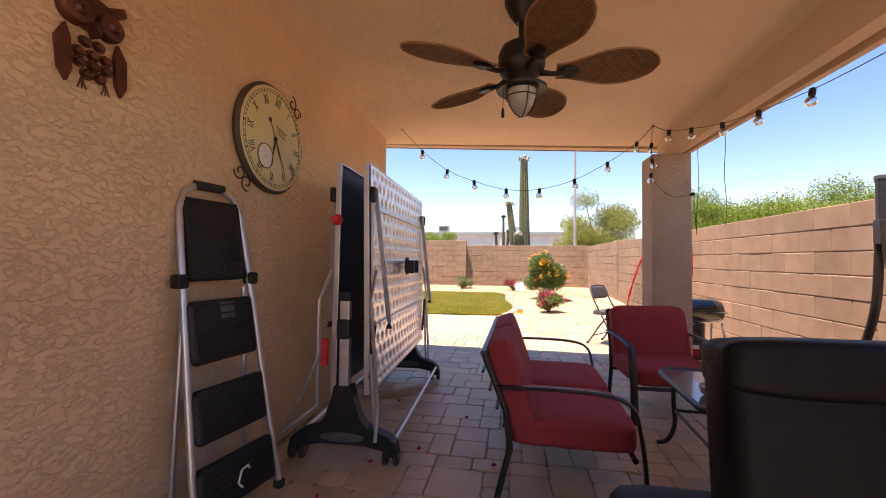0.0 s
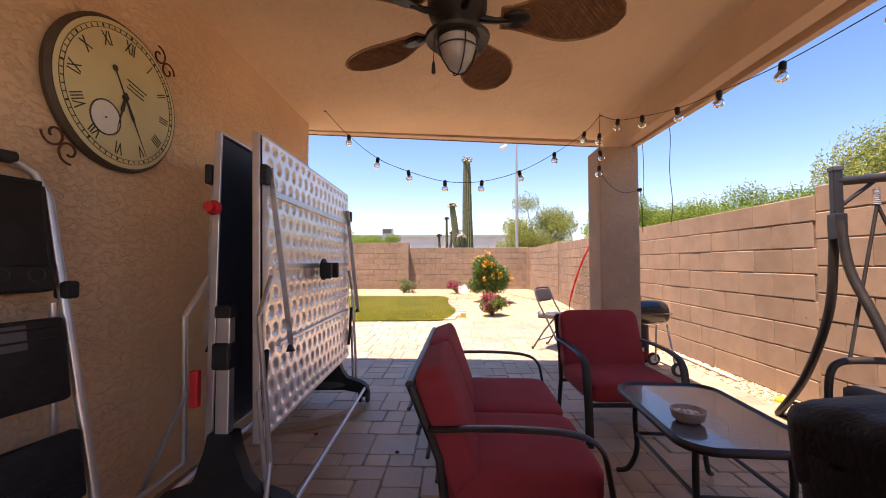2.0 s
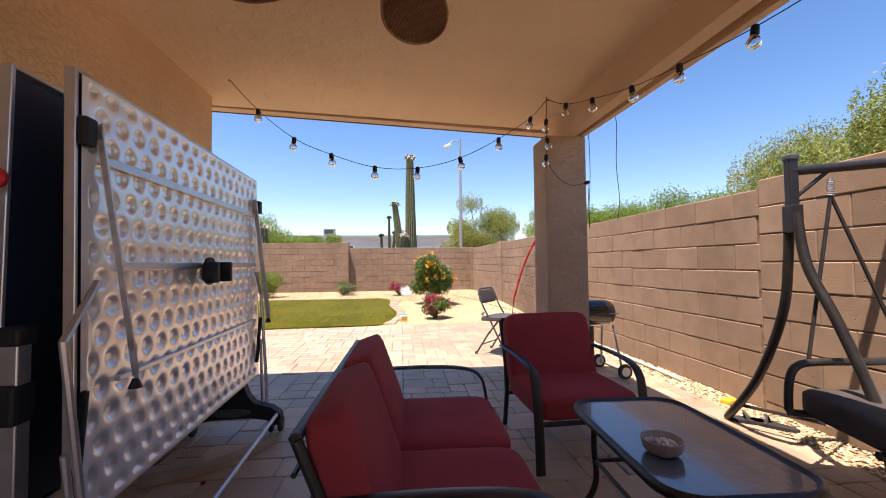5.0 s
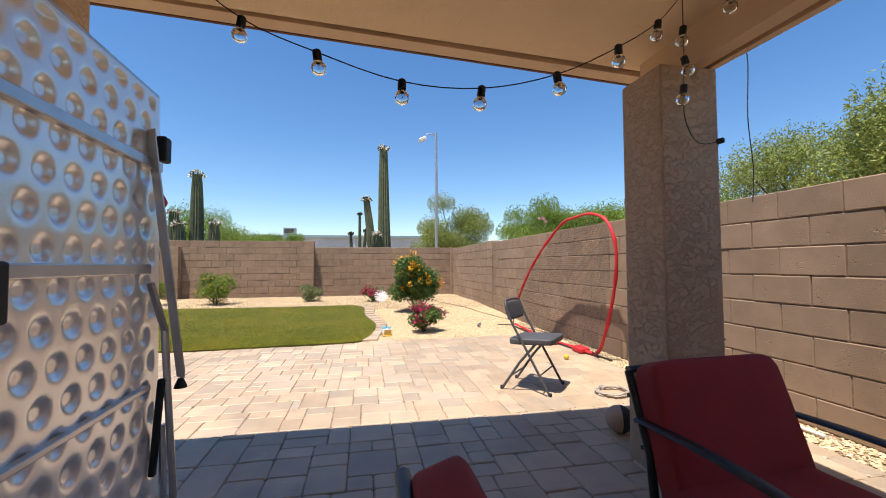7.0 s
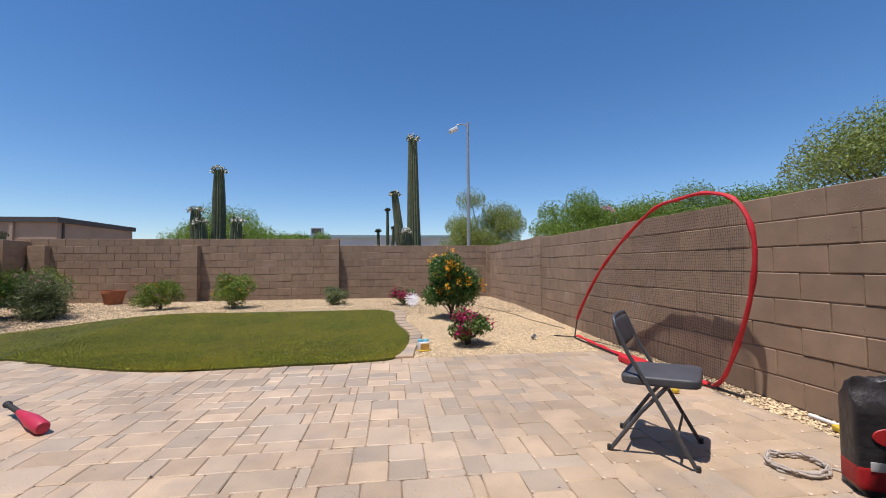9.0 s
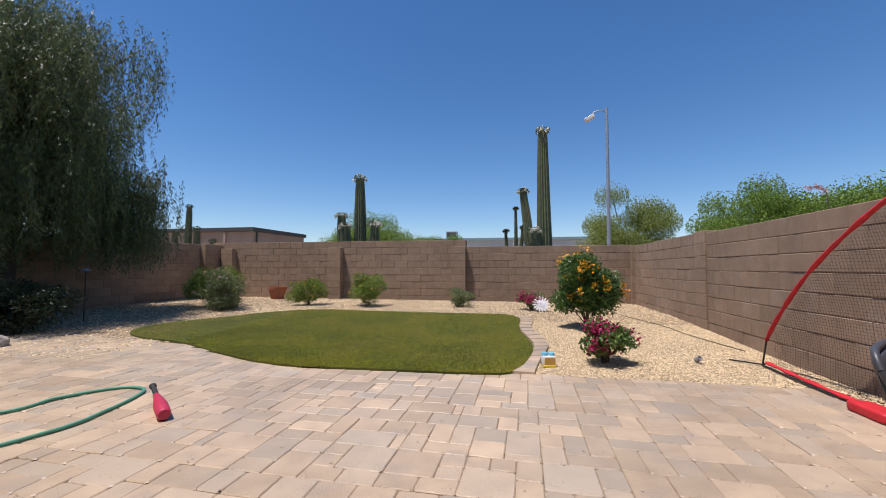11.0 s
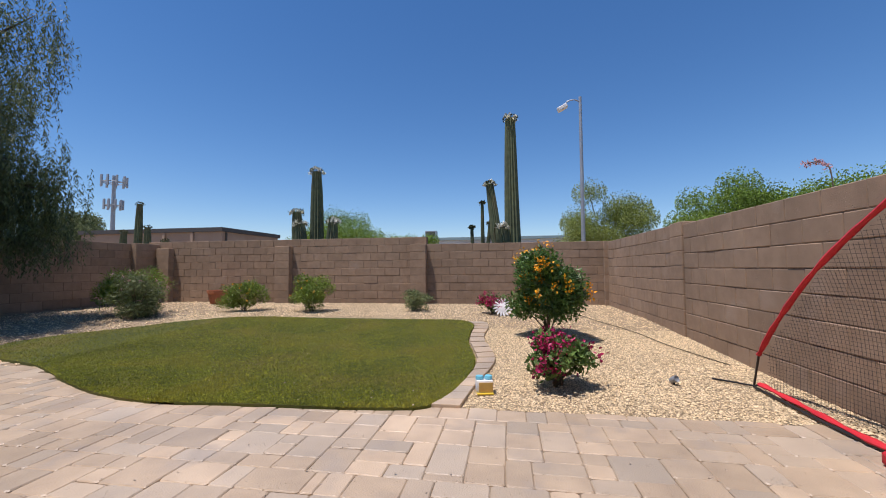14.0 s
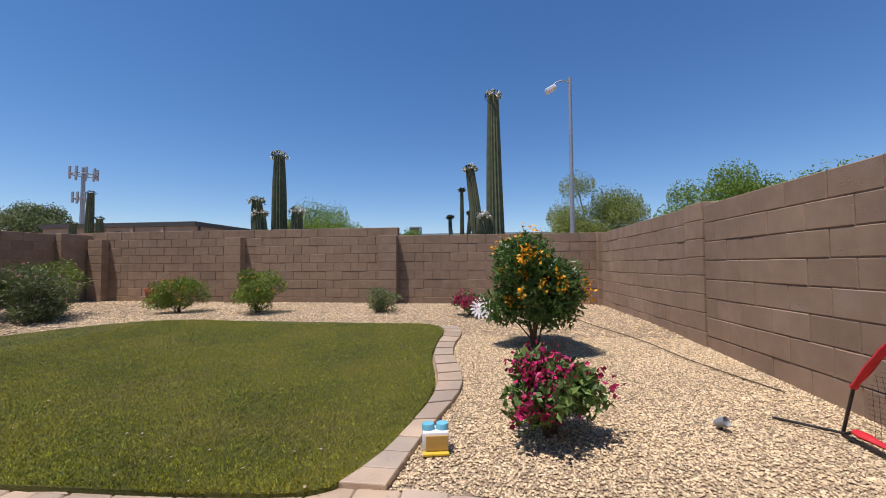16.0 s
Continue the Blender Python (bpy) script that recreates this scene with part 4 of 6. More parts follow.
def wall_clock():
    t = thing("wall_clock", pose(-0.775, 2.765, 1.815), "round cream wall clock with roman numerals and iron scrolls", "clock")
    R = Matrix.Rotation(radians(90), 4, "Z") @ Matrix.Rotation(radians(90), 4, "X") @ Matrix.Rotation(radians(-6), 4, "Z")
    link("rim", lathe([(0.29, -0.012), (0.314, -0.008), (0.318, 0.012), (0.306, 0.026), (0.296, 0.026)], 56, R), CLOCK_RIM, t, "worn dark rim", 40)
    link("dial", lathe([(0.300, 0.010), (0.300, 0.0275), (0.296, 0.029)], 56, R), CLOCK_FACE, t, "aged cream dial", 40)
    for a in range(12):
        nm = ["XII", "I", "II", "III", "IIII", "V", "VI", "VII", "VIII", "IX", "X", "XI"][a]
        ang = -a * 30
        m = R @ Matrix.Rotation(radians(ang), 4, "Z") @ Matrix.Translation((0, 0.222, 0.0300)) @ Matrix.Diagonal((0.72, 1.25, 1, 1))
        link("numeral", text_bm(nm, 0.062, m, 0.0006), INK, t)
    mb = bmesh.new()
    for k in range(60):
        m = R @ Matrix.Rotation(radians(k * 6), 4, "Z") @ Matrix.Translation((0, 0.272, 0.0302))
        box(0.0035 if k % 5 else 0.008, 0.012, 0.0012, bm=mb, rot=m)
    tagged(link("minute_track", mb, INK, t), kind="stuff")
    for r in (0.264, 0.281):
        link("track_ring", tube([R @ Vector((r * math.cos(k * math.tau / 60), r * math.sin(k * math.tau / 60), 0.0298)) for k in range(60)], 0.0012, 4, closed=True), INK, t)
    sub = R @ Matrix.Translation((-0.075, -0.125, 0.0302))
    dial = link("seconds_dial", lathe([(0.068, 0), (0.068, 0.001)], 32, sub), WHITE_PAINT, t, "pale seconds dial")
    link("dial_ring", tube([sub @ Vector((0.069 * math.cos(k * math.tau / 32), 0.069 * math.sin(k * math.tau / 32), 0.001)) for k in range(32)], 0.003, 5, closed=True), CLOCK_RIM, dial)
    link("pin", lathe([(0.004, 0), (0.003, 0.004)], 8, sub), INK, dial)
    for ang, ln, w, name in ((188, 0.17, 0.010, "hour_hand"), (146, 0.255, 0.008, "minute_hand")):
        m = R @ Matrix.Rotation(radians(-ang), 4, "Z")
        hb = prism([(-w * 0.5, -0.02), (w * 0.5, -0.02), (w, ln * 0.35), (w * 0.45, ln * 0.42), (0, ln), (-w * 0.45, ln * 0.42), (-w, ln * 0.35)], 0.034, 0.0355, m=m)
        if name == "minute_hand":
            box(0.006, 0.11, 0.0015, bm=hb, rot=m @ Matrix.Translation((0, -0.055, 0.0348)))
            lathe([(0.013, 0.034), (0.013, 0.0358)], 14, m @ Matrix.Translation((0, -0.115, 0)), hb)
        link(name, hb, INK, t)
    link("hub", lathe([(0.013, 0.03), (0.013, 0.04), (0.006, 0.043)], 16, R), INK, t)
    wb = bmesh.new()
    for k, wd in enumerate((0.11, 0.085, 0.10)):
        box(wd, 0.005, 0.0008, bm=wb, rot=R @ Matrix.Rotation(radians(-8), 4, "Z") @ Matrix.Translation((0.045, 0.085 - 0.017 * k, 0.0302)))
    link("lettering_bar", wb, INK, t)
    for sgn in (1, -1):
        for side in (-1, 1):
            c = []
            for k in range(26):
                a = k / 25
                th = radians(40 + 400 * a)
                rr = 0.046 * (1 - 0.72 * a)
                c.append(R @ Vector((side * (0.030 + 0.008) + rr * math.cos(th) * side, sgn * (0.362 + rr * math.sin(th)), 0.010)))
            scroll = tube([Matrix.Rotation(radians(-36), 4, "X") @ p for p in c], 0.0042, 6)
            link("scroll", scroll, RUST, t, "rusted iron scroll", 50)
    return t


def wall_owl():
    bm = bmesh.new()
    def disc(y, z, ry, rz, h, x=0.0, seg=18):
        m = Matrix.Translation((x, y, z)) @ Matrix.Rotation(radians(90), 4, "Z") @ Matrix.Rotation(radians(90), 4, "X") @ Matrix.Diagonal((ry, rz, 1, 1))
        lathe([(1.0, 0), (1.0, h * 0.5), (0.85, h * 0.85), (0.5, h), (0.0, h)], seg, m, bm)
    disc(0.0, 0.10, 0.115, 0.075, 0.02)
    disc(-0.062, 0.085, 0.062, 0.058, 0.045)
    disc(0.062, 0.07, 0.058, 0.055, 0.045)
    disc(-0.062, 0.085, 0.030, 0.030, 0.06)
    disc(0.062, 0.07, 0.028, 0.028, 0.06)
    for s in (-1, 1):
        prism([(s * 0.10, 0.02), (s * 0.135, -0.04), (s * 0.13, -0.15), (s * 0.105, -0.195), (s * 0.085, -0.15), (s * 0.085, -0.03)][::s], 0.0, 0.018, bm, Matrix.Rotation(radians(90), 4, "Z") @ Matrix.Rotation(radians(90), 4, "X"))
        prism([(s * 0.03, 0.14), (s * 0.13, 0.185), (s * 0.14, 0.15), (s * 0.09, 0.115)][::s], 0.0, 0.02, bm, Matrix.Rotation(radians(90), 4, "Z") @ Matrix.Rotation(radians(90), 4, "X"))
        for k in range(3):
            tube([(0.008, s * 0.045, -0.16), (0.006, s * 0.045 + (k - 1) * 0.016, -0.205)], 0.003, 5, bm)
    prism([(-0.018, 0.055), (0.0, 0.0), (0.018, 0.055)], 0.0, 0.05, bm, Matrix.Rotation(radians(90), 4, "Z") @ Matrix.Rotation(radians(90), 4, "X"))
    for r, n in ((-0.02, 2), (-0.065, 3), (-0.105, 3), (-0.145, 2)):
        for k in range(n):
            y = (k - (n - 1) / 2) * 0.052
            disc(y, r, 0.019, 0.015, 0.02, 0.004, 12)
            tube([(0.006, y + 0.024 * math.cos(a * math.tau / 12), r + 0.020 * math.sin(a * math.tau / 12)) for a in range(12)], 0.003, 5, bm, closed=True)
    ob = link("wall_owl", bm, COPPER, None, "", 40)
    ob.matrix_basis = pose(-0.787, 1.762, 1.858, 4, 0, 0) @ Matrix.Scale(0.86, 4)
    return tagged(ob, "copper-red metal owl ornament hung on the stucco wall", "wall ornament")


def ceiling_fan():
    t = thing("ceiling_fan", pose(0.67, 2.645, -0.06), "dark bronze ceiling fan with brown woven leaf blades", "ceiling fan")
    link("canopy", lathe([(0.0, 2.36), (0.03, 2.36), (0.058, 2.40), (0.085, 2.46), (0.085, 2.53)], 24), BRONZE, t, "", 40)
    link("downrod", tube([(0, 0, 2.26), (0, 0, 2.40)], 0.016, 12), BRONZE, t)
    link("motor", lathe([(0.0, 2.06), (0.06, 2.06), (0.075, 2.09), (0.105, 2.11), (0.115, 2.14), (0.115, 2.20), (0.10, 2.235), (0.05, 2.265), (0.02, 2.275)], 32), BRONZE, t, "", 40)
    link("lamp_plate", lathe([(0.0, 2.035), (0.05, 2.035), (0.12, 2.02), (0.125, 2.032), (0.07, 2.06), (0.0, 2.065)], 32), BRONZE, t, "", 40)
    link("globe", lathe([(0.0, 1.90), (0.028, 1.908), (0.055, 1.945), (0.07, 1.99), (0.072, 2.022)], 24), FROST, t, "frosted seeded glass globe", 60)
    cage = bmesh.new()
    for k in range(4):
        a = k * math.pi / 2 + 0.4
        tube([(r * math.cos(a), r * math.sin(a), z) for r, z in ((0.078, 2.025), (0.076, 1.985), (0.062, 1.94), (0.032, 1.90), (0.0, 1.89))], 0.0028, 6, cage)
    for z, r in ((1.985, 0.077), (2.02, 0.08)):
        tube([(r * math.cos(k * math.tau / 28), r * math.sin(k * math.tau / 28), z) for k in range(28)], 0.003, 6, cage, closed=True)
    link("cage", cage, BRONZE, t, "dark wire lamp cage")
    ch = tube([(-0.085, -0.03, 2.05), (-0.09, -0.03, 1.93)], 0.0015, 5)
    lathe([(0.003, 1.93), (0.007, 1.915), (0.008, 1.885), (0.004, 1.88)], 10, Matrix.Translation((-0.09, -0.03, 0)), ch)
    link("pull_chain", ch, BRONZE, t)
    # woven leaf blade: narrow at the root, widest past the middle, round at the tip
    def leaf_w(u):
        if u > 0.58:
            return 0.122 * math.sqrt(max(0.0012, 1 - ((u - 0.58) / 0.42) ** 2))
        q = u / 0.58
        return 0.122 * (0.40 + 0.60 * q * q * (3 - 2 * q))
    N, Mn = 46, 22
    for k in range(5):
        ang = radians(90 - (19 + 72 * k))
        v, f = [], []
        rows = []
        for i in range(N + 1):
            u = i / N
            w = leaf_w(u)
            rows.append([(0.17 + 0.46 * u, w * (2 * j / Mn - 1), 0.0035 * math.sin(j * math.pi) + (0.0035 if (i + j) % 2 else 0.0) + 0.002 * math.cos(i * 1.2)) for j in range(Mn + 1)])
        bm = bmesh.new()
        g = [[bm.verts.new(p) for p in r] for r in rows]
        for a, b in zip(g, g[1:]):
            for j in range(Mn):
                bm.faces.new((a[j], a[j + 1], b[j + 1], b[j]))
        bmesh.ops.solidify(bm, geom=bm.faces[:], thickness=0.006)
        blade = link("blade", bm, WICKER, t, "woven brown leaf-shaped blade")
        blade.matrix_basis = Matrix.Translation((0, 0, 2.105)) @ Matrix.Rotation(ang, 4, "Z") @ Matrix.Rotation(radians(-13), 4, "X")
        ir = bmesh.new()
        tube([(0.09, 0, 0.0), (0.15, 0, -0.012), (0.20, 0, -0.010)], [0.016, 0.012, 0.012], 8, ir)
        lathe([(0.0, -0.016), (0.034, -0.016), (0.042, -0.008), (0.036, 0.002)], 20, Matrix.Translation((0.225, 0, 0)) @ Matrix.Diagonal((1.3, 1, 1, 1)), ir)
        link("blade_iron", ir, BRONZE, blade, "", 40)
        rim = [(0.17 + 0.46 * i / 30, leaf_w(i / 30) * s, 0) for s in (1, -1) for i in (range(31) if s == 1 else range(30, -1, -1))]
        link("blade_rim", tube(rim, 0.005, 6, closed=True), WICKER, blade)
    return t


def frame_arm(y, hz, depth, front):
    """A bent flat steel arm from the back post over to the front leg."""
    return smooth_line([(-depth / 2 + 0.06, y, hz + 0.03), (0.0, y, hz + 0.035), (front - 0.12, y, hz + 0.02), (front - 0.03, y, hz - 0.03), (front, y, hz - 0.14), (front + 0.02, y, 0.20), (front + 0.03, y, 0.0)], 5)


def patio_seat(name, m, seats, label, category, width, top=0.68):
    """Steel-framed seat facing +x with red cushions."""
    t = thing(name, m, label, category, "red patio seats")
    hw = width / 2
    for s in (-1, 1):
        link("arm", tube(frame_arm(s * (hw - 0.02), 0.50, 0.72, 0.34), 0.026, 8, squash=0.34), BLACK_METAL, t, "curved black steel arm and front leg", 50)
        link("back_leg", tube([(-0.30, s * (hw - 0.03), 0.0), (-0.24, s * (hw - 0.03), 0.24), (-0.26, s * (hw - 0.03), 0.42), (-0.365, s * (hw - 0.03), top)], 0.016, 8), BLACK_METAL, t, "", 50)
    link("back_rail", tube([(-0.367, -hw + 0.03, top + 0.004), (-0.367, hw - 0.03, top + 0.004)], 0.018, 8, squash=0.8), BLACK_METAL, t, "", 50)
    link("seat_rail", tube([(0.32, -hw + 0.03, 0.235), (0.32, hw - 0.03, 0.235)], 0.014, 8), BLACK_METAL, t, "", 50)
    link("seat_rail", tube([(-0.25, -hw + 0.03, 0.225), (-0.25, hw - 0.03, 0.225)], 0.014, 8), BLACK_METAL, t, "", 50)
    for k in range(4):
        z = 0.34 + 0.085 * k
        link("back_slat", tube([(-0.235 - 0.034 * (k + 1), -hw + 0.03, z), (-0.235 - 0.034 * (k + 1), hw - 0.03, z)], 0.008, 6), BLACK_METAL, t)
    w = (width - 0.05) / seats
    for k in range(seats):
        y = (k - (seats - 1) / 2) * w
        c = link("seat_cushion", pillow(0.60, w - 0.006, 0.125, (0.045, y, 0.315), None, 0.28, seed=k * 7.3), RED_FABRIC, t, "red fabric seat cushion", 60)
        for z in (0.268, 0.362):
            e, f = 0.30 - 0.012, w / 2 - 0.012
            link("piping", tube([(0.045 + e * math.copysign(abs(math.cos(a)) ** 0.25, math.cos(a)), y + f * math.copysign(abs(math.sin(a)) ** 0.25, math.sin(a)), z) for a in (i * math.tau / 40 for i in range(40))], 0.0045, 5, closed=True), RED_SEAM, c)
        b = Matrix.Rotation(radians(-19), 4, "Y") @ Matrix.Rotation(radians(90), 4, "Y")
        link("back_cushion", pillow(0.50, w - 0.006, 0.13, (-0.225, y, top - 0.19), b, 0.22, seed=3 + k * 5.1), RED_FABRIC, t, "red fabric back cushion", 60)
    return t


def coffee_table():
    t = thing("coffee_table", pose(1.73, 2.95, 0, 0, 0, -3), "black steel patio coffee table with a pebbled glass top", "table")
    L, W, r = 0.385, 0.24, 0.11
    out = []
    for cx, cy, a0 in ((W - r, L - r, 0), (-W + r, L - r, 90), (-W + r, -L + r, 180), (W - r, -L + r, 270)):
        out += [(cx + r * math.cos(radians(a0 + k * 15)), cy + r * math.sin(radians(a0 + k * 15))) for k in range(7)]
    link("glass_top", prism([(x * 0.985, y * 0.99) for x, y in out], 0.452, 0.459), GLASS_TOP, t, "rippled glass top tinted for reflected sky")
    link("rim", tube([(x, y, 0.452) for x, y in out], 0.014, 8, closed=True, squash=1.2), BLACK_METAL, t, "", 50)
    for sx in (-1, 1):
        for sy in (-1, 1):
            link("leg", tube(smooth_line([(sx * 0.165, sy * 0.28, 0.44), (sx * 0.17, sy * 0.285, 0.30), (sx * 0.165, sy * 0.28, 0.16), (sx * 0.195, sy * 0.315, 0.05), (sx * 0.235, sy * 0.36, 0.012)], 4), 0.013, 8), BLACK_METAL, t, "", 50)
        link("stretcher", tube([(sx * 0.165, -0.28, 0.24), (sx * 0.165, 0.28, 0.24)], 0.009, 6), BLACK_METAL, t)
    for sy in (-1, 1):
        link("stretcher", tube([(-0.165, sy * 0.28, 0.24), (0.165, sy * 0.28, 0.24)], 0.009, 6), BLACK_METAL, t)
    b = thing("bowl", pose(1.61, 2.83, 0.4595) @ Matrix.Scale(0.78, 4), "shallow stoneware bowl of white shells on the coffee table", "bowl")
    link("dish", lathe([(0.0, 0.0), (0.05, 0.0), (0.075, 0.02), (0.085, 0.062), (0.080, 0.064), (0.070, 0.03), (0.045, 0.012), (0.0, 0.012)], 28), CERAMIC, b, "", 50)
    rng = random.Random(4)
    for k in range(26):
        a, rr = rng.uniform(0, math.tau), 0.055 * math.sqrt(rng.random())
        s = rng.uniform(0.007, 0.012)
        link("shell", lathe([(0.2 * s, -0.6 * s), (s, 0), (0.75 * s, 0.7 * s), (0.1 * s, 1.3 * s)], 7, pose(rr * math.cos(a), rr * math.sin(a), 0.036 + rng.uniform(0, 0.012), rng.uniform(-60, 60), rng.uniform(-60, 60), 0)), WHITE_PAINT, b)
    return t


def leather_chair():
    t = thing("leather_armchair", pose(1.415, 1.54, 0.0, 0, 0, 0) @ Matrix.Diagonal((0.97, 0.9, 1.02, 1)), "black padded leather chair seen from its back", "chair")
    R = Matrix.Rotation(radians(-7), 4, "X")
    link("backrest", box(0.80, 0.15, 0.74, (0, -0.03, 0.575), 0.045, R, seg=4), LEATHER, t, "padded black leather back", 60)
    for s in (-1, 1):
        link("seam", tube([(s * 0.14, 0.05, 0.930), (s * 0.14, -0.04, 0.942), (s * 0.145, -0.125, 0.88), (s * 0.15, -0.06, 0.30)], 0.006, 5), LEATHER, t)
    link("head_roll", pillow(0.80, 0.17, 0.10, (0, 0.005, 0.90), R, 0.2, 10), LEATHER, t, "", 60)
    link("seat", pillow(0.92, 0.60, 0.24, (-0.03, 0.36, 0.25), None, 0.2, 8, 2.0), LEATHER, t, "padded black leather seat", 60)
    link("base_frame", box(0.70, 0.62, 0.12, (-0.01, 0.33, 0.15), 0.02), BLACK_PLASTIC, t)
    for sx in (-1, 1):
        for sy in (0.06, 0.60):
            link("leg", tube([(sx * 0.30, sy, 0.0), (sx * 0.30, sy, 0.12)], [0.02, 0.028], 10), BLACK_METAL, t)
    return t


def porch_swing():
    t = thing("garden_swing", pose(2.85, 3.50, 0, 0, 0, -14) @ Matrix.Scale(0.925, 4), "black steel garden swing with a dark cushioned seat", "swing")
    link("post", box(0.05, 0.05, 0.42, (0, 0, 1.56), 0.006), BLACK_METAL, t)
    link("post_cap", box(0.06, 0.06, 0.03, (0, 0, 1.78), 0.006), STEEL_GREY, t)
    link("clamp_plate", box(0.06, 0.09, 0.16, (0, 0, 1.42), 0.006), BLACK_METAL, t)
    link("top_beam", tube([(0.0, 0, 1.70), (0.62, 0.0, 1.735)], 0.028, 12), BLACK_METAL, t, "", 50)
    link("brace", tube([(0.01, 0, 1.54), (0.20, 0, 1.70)], 0.012, 8), BLACK_METAL, t)
    link("leg", tube(smooth_line([(0, 0.03, 1.50), (0.0, 0.05, 1.20), (0.0, 0.12, 0.85), (-0.02, 0.35, 0.40), (-0.03, 0.70, 0.02)], 6), 0.026, 12), BLACK_METAL, t, "curved tubular leg", 50)
    link("leg", tube(smooth_line([(0, -0.03, 1.45), (0.01, -0.08, 1.15), (0.06, -0.20, 0.85), (0.12, -0.34, 0.42), (0.13, -0.40, 0.02)], 6), 0.026, 12), BLACK_METAL, t, "curved tubular leg", 50)
    link("leg_tie", tube([(-0.02, 0.55, 0.16), (0.30, 0.25, 0.16)], 0.012, 8), BLACK_METAL, t)
    link("spring", tube([(0.20 + 0.016 * math.cos(k * 1.1), 0.016 * math.sin(k * 1.1), 1.65 - k * 0.0022) for k in range(46)], 0.004, 5), GALV, t)
    link("hanger", tube([(0.20, 0, 1.55), (-0.02, -0.10, 0.62)], 0.010, 8), BLACK_METAL, t)
    link("hanger", tube([(0.20, 0, 1.55), (0.45, -0.10, 0.66)], 0.010, 8), BLACK_METAL, t)
    arm = smooth_line([(-0.14, -0.12, 0.36), (-0.13, -0.12, 0.52), (-0.09, -0.12, 0.60), (0.02, -0.12, 0.625), (0.30, -0.12, 0.635), (0.56, -0.12, 0.66)], 5)
    link("armrest", tube(arm, 0.021, 10), BLACK_METAL, t, "", 50)
    link("seat_frame", tube([(-0.14, -0.12, 0.35), (0.50, -0.12, 0.30), (0.50, -0.62, 0.30), (-0.12, -0.62, 0.35)], 0.02, 8), BLACK_METAL, t, "", 50)
    link("seat_cushion", pillow(0.56, 0.90, 0.14, (0.20, -0.52, 0.41), None, 0.2, 8), CUSHION_DARK, t, "dark woven seat cushion", 60)
    link("folded_cover", pillow(0.10, 0.60, 0.30, (0.50, -0.42, 0.60), Matrix.Rotation(radians(14), 4, "Y"), 0.2, 6), WHITE_PAINT, t, "pale folded cloth")
    return t


def barrel_grill():
    t = thing("barrel_grill", pose(2.58, 5.32, 0, 0, 0, 4) @ Matrix.Scale(0.93, 4), "small black barrel charcoal grill on thin legs with wheels", "grill")
    R = Matrix.Rotation(radians(90), 4, "Y")
    def half(top):
        """Upper or lower half of a drum with rounded ends."""
        bm = lathe([(0.0, -0.25), (0.07, -0.247), (0.112, -0.228), (0.131, -0.19), (0.135, -0.15), (0.135, 0.15), (0.131, 0.19), (0.112, 0.228), (0.07, 0.247), (0.0, 0.25)], 28, Matrix.Translation((0, 0, 0.64)) @ R)
        bmesh.ops.bisect_plane(bm, geom=bm.verts[:] + bm.edges[:] + bm.faces[:], plane_co=(0, 0, 0.643 if top else 0.637), plane_no=(0, 0, 1), clear_inner=top, clear_outer=not top)
        bmesh.ops.holes_fill(bm, edges=[e for e in bm.edges if e.is_boundary])
        return bm
    link("lid", half(True), GLOSS_BLACK, t, "rounded glossy black lid", 35)
    link("firebox", half(False), GLOSS_BLACK, t, "", 35)
    link("rim", box(0.49, 0.283, 0.012, (0, 0, 0.64), 0.004), STEEL_GREY, t)
    link("handle", tube([(-0.09, -0.15, 0.70), (-0.09, -0.185, 0.715), (0.09, -0.185, 0.715), (0.09, -0.15, 0.70)], 0.009, 8), BLACK_PLASTIC, t)
    for sx in (-1, 1):
        for sy in (-1, 1):
            link("leg", tube([(sx * 0.20, sy * 0.10, 0.52), (sx * 0.235, sy * 0.19, 0.02 if sx < 0 else 0.07)], 0.011, 8), GALV, t)
    link("axle", tube([(0.235, -0.24, 0.07), (0.235, 0.24, 0.07)], 0.007, 6), GALV, t)
    for s in (-1, 1):
        w = link("wheel", lathe([(0.0, -0.016), (0.045, -0.016), (0.07, -0.018), (0.074, -0.01), (0.074, 0.01), (0.07, 0.018), (0.045, 0.016), (0.0, 0.016)], 22, Matrix.Translation((0.235, s * 0.235, 0.074)) @ Matrix.Rotation(radians(90), 4, "X")), RUBBER, t, "", 40)
        link("wheel_ring", lathe([(0.035, -0.019), (0.045, -0.02), (0.045, 0.02), (0.035, 0.019)], 20, Matrix.Translation((0.235, s * 0.235, 0.074)) @ Matrix.Rotation(radians(90), 4, "X")), WHITE_PAINT, w)
    return t


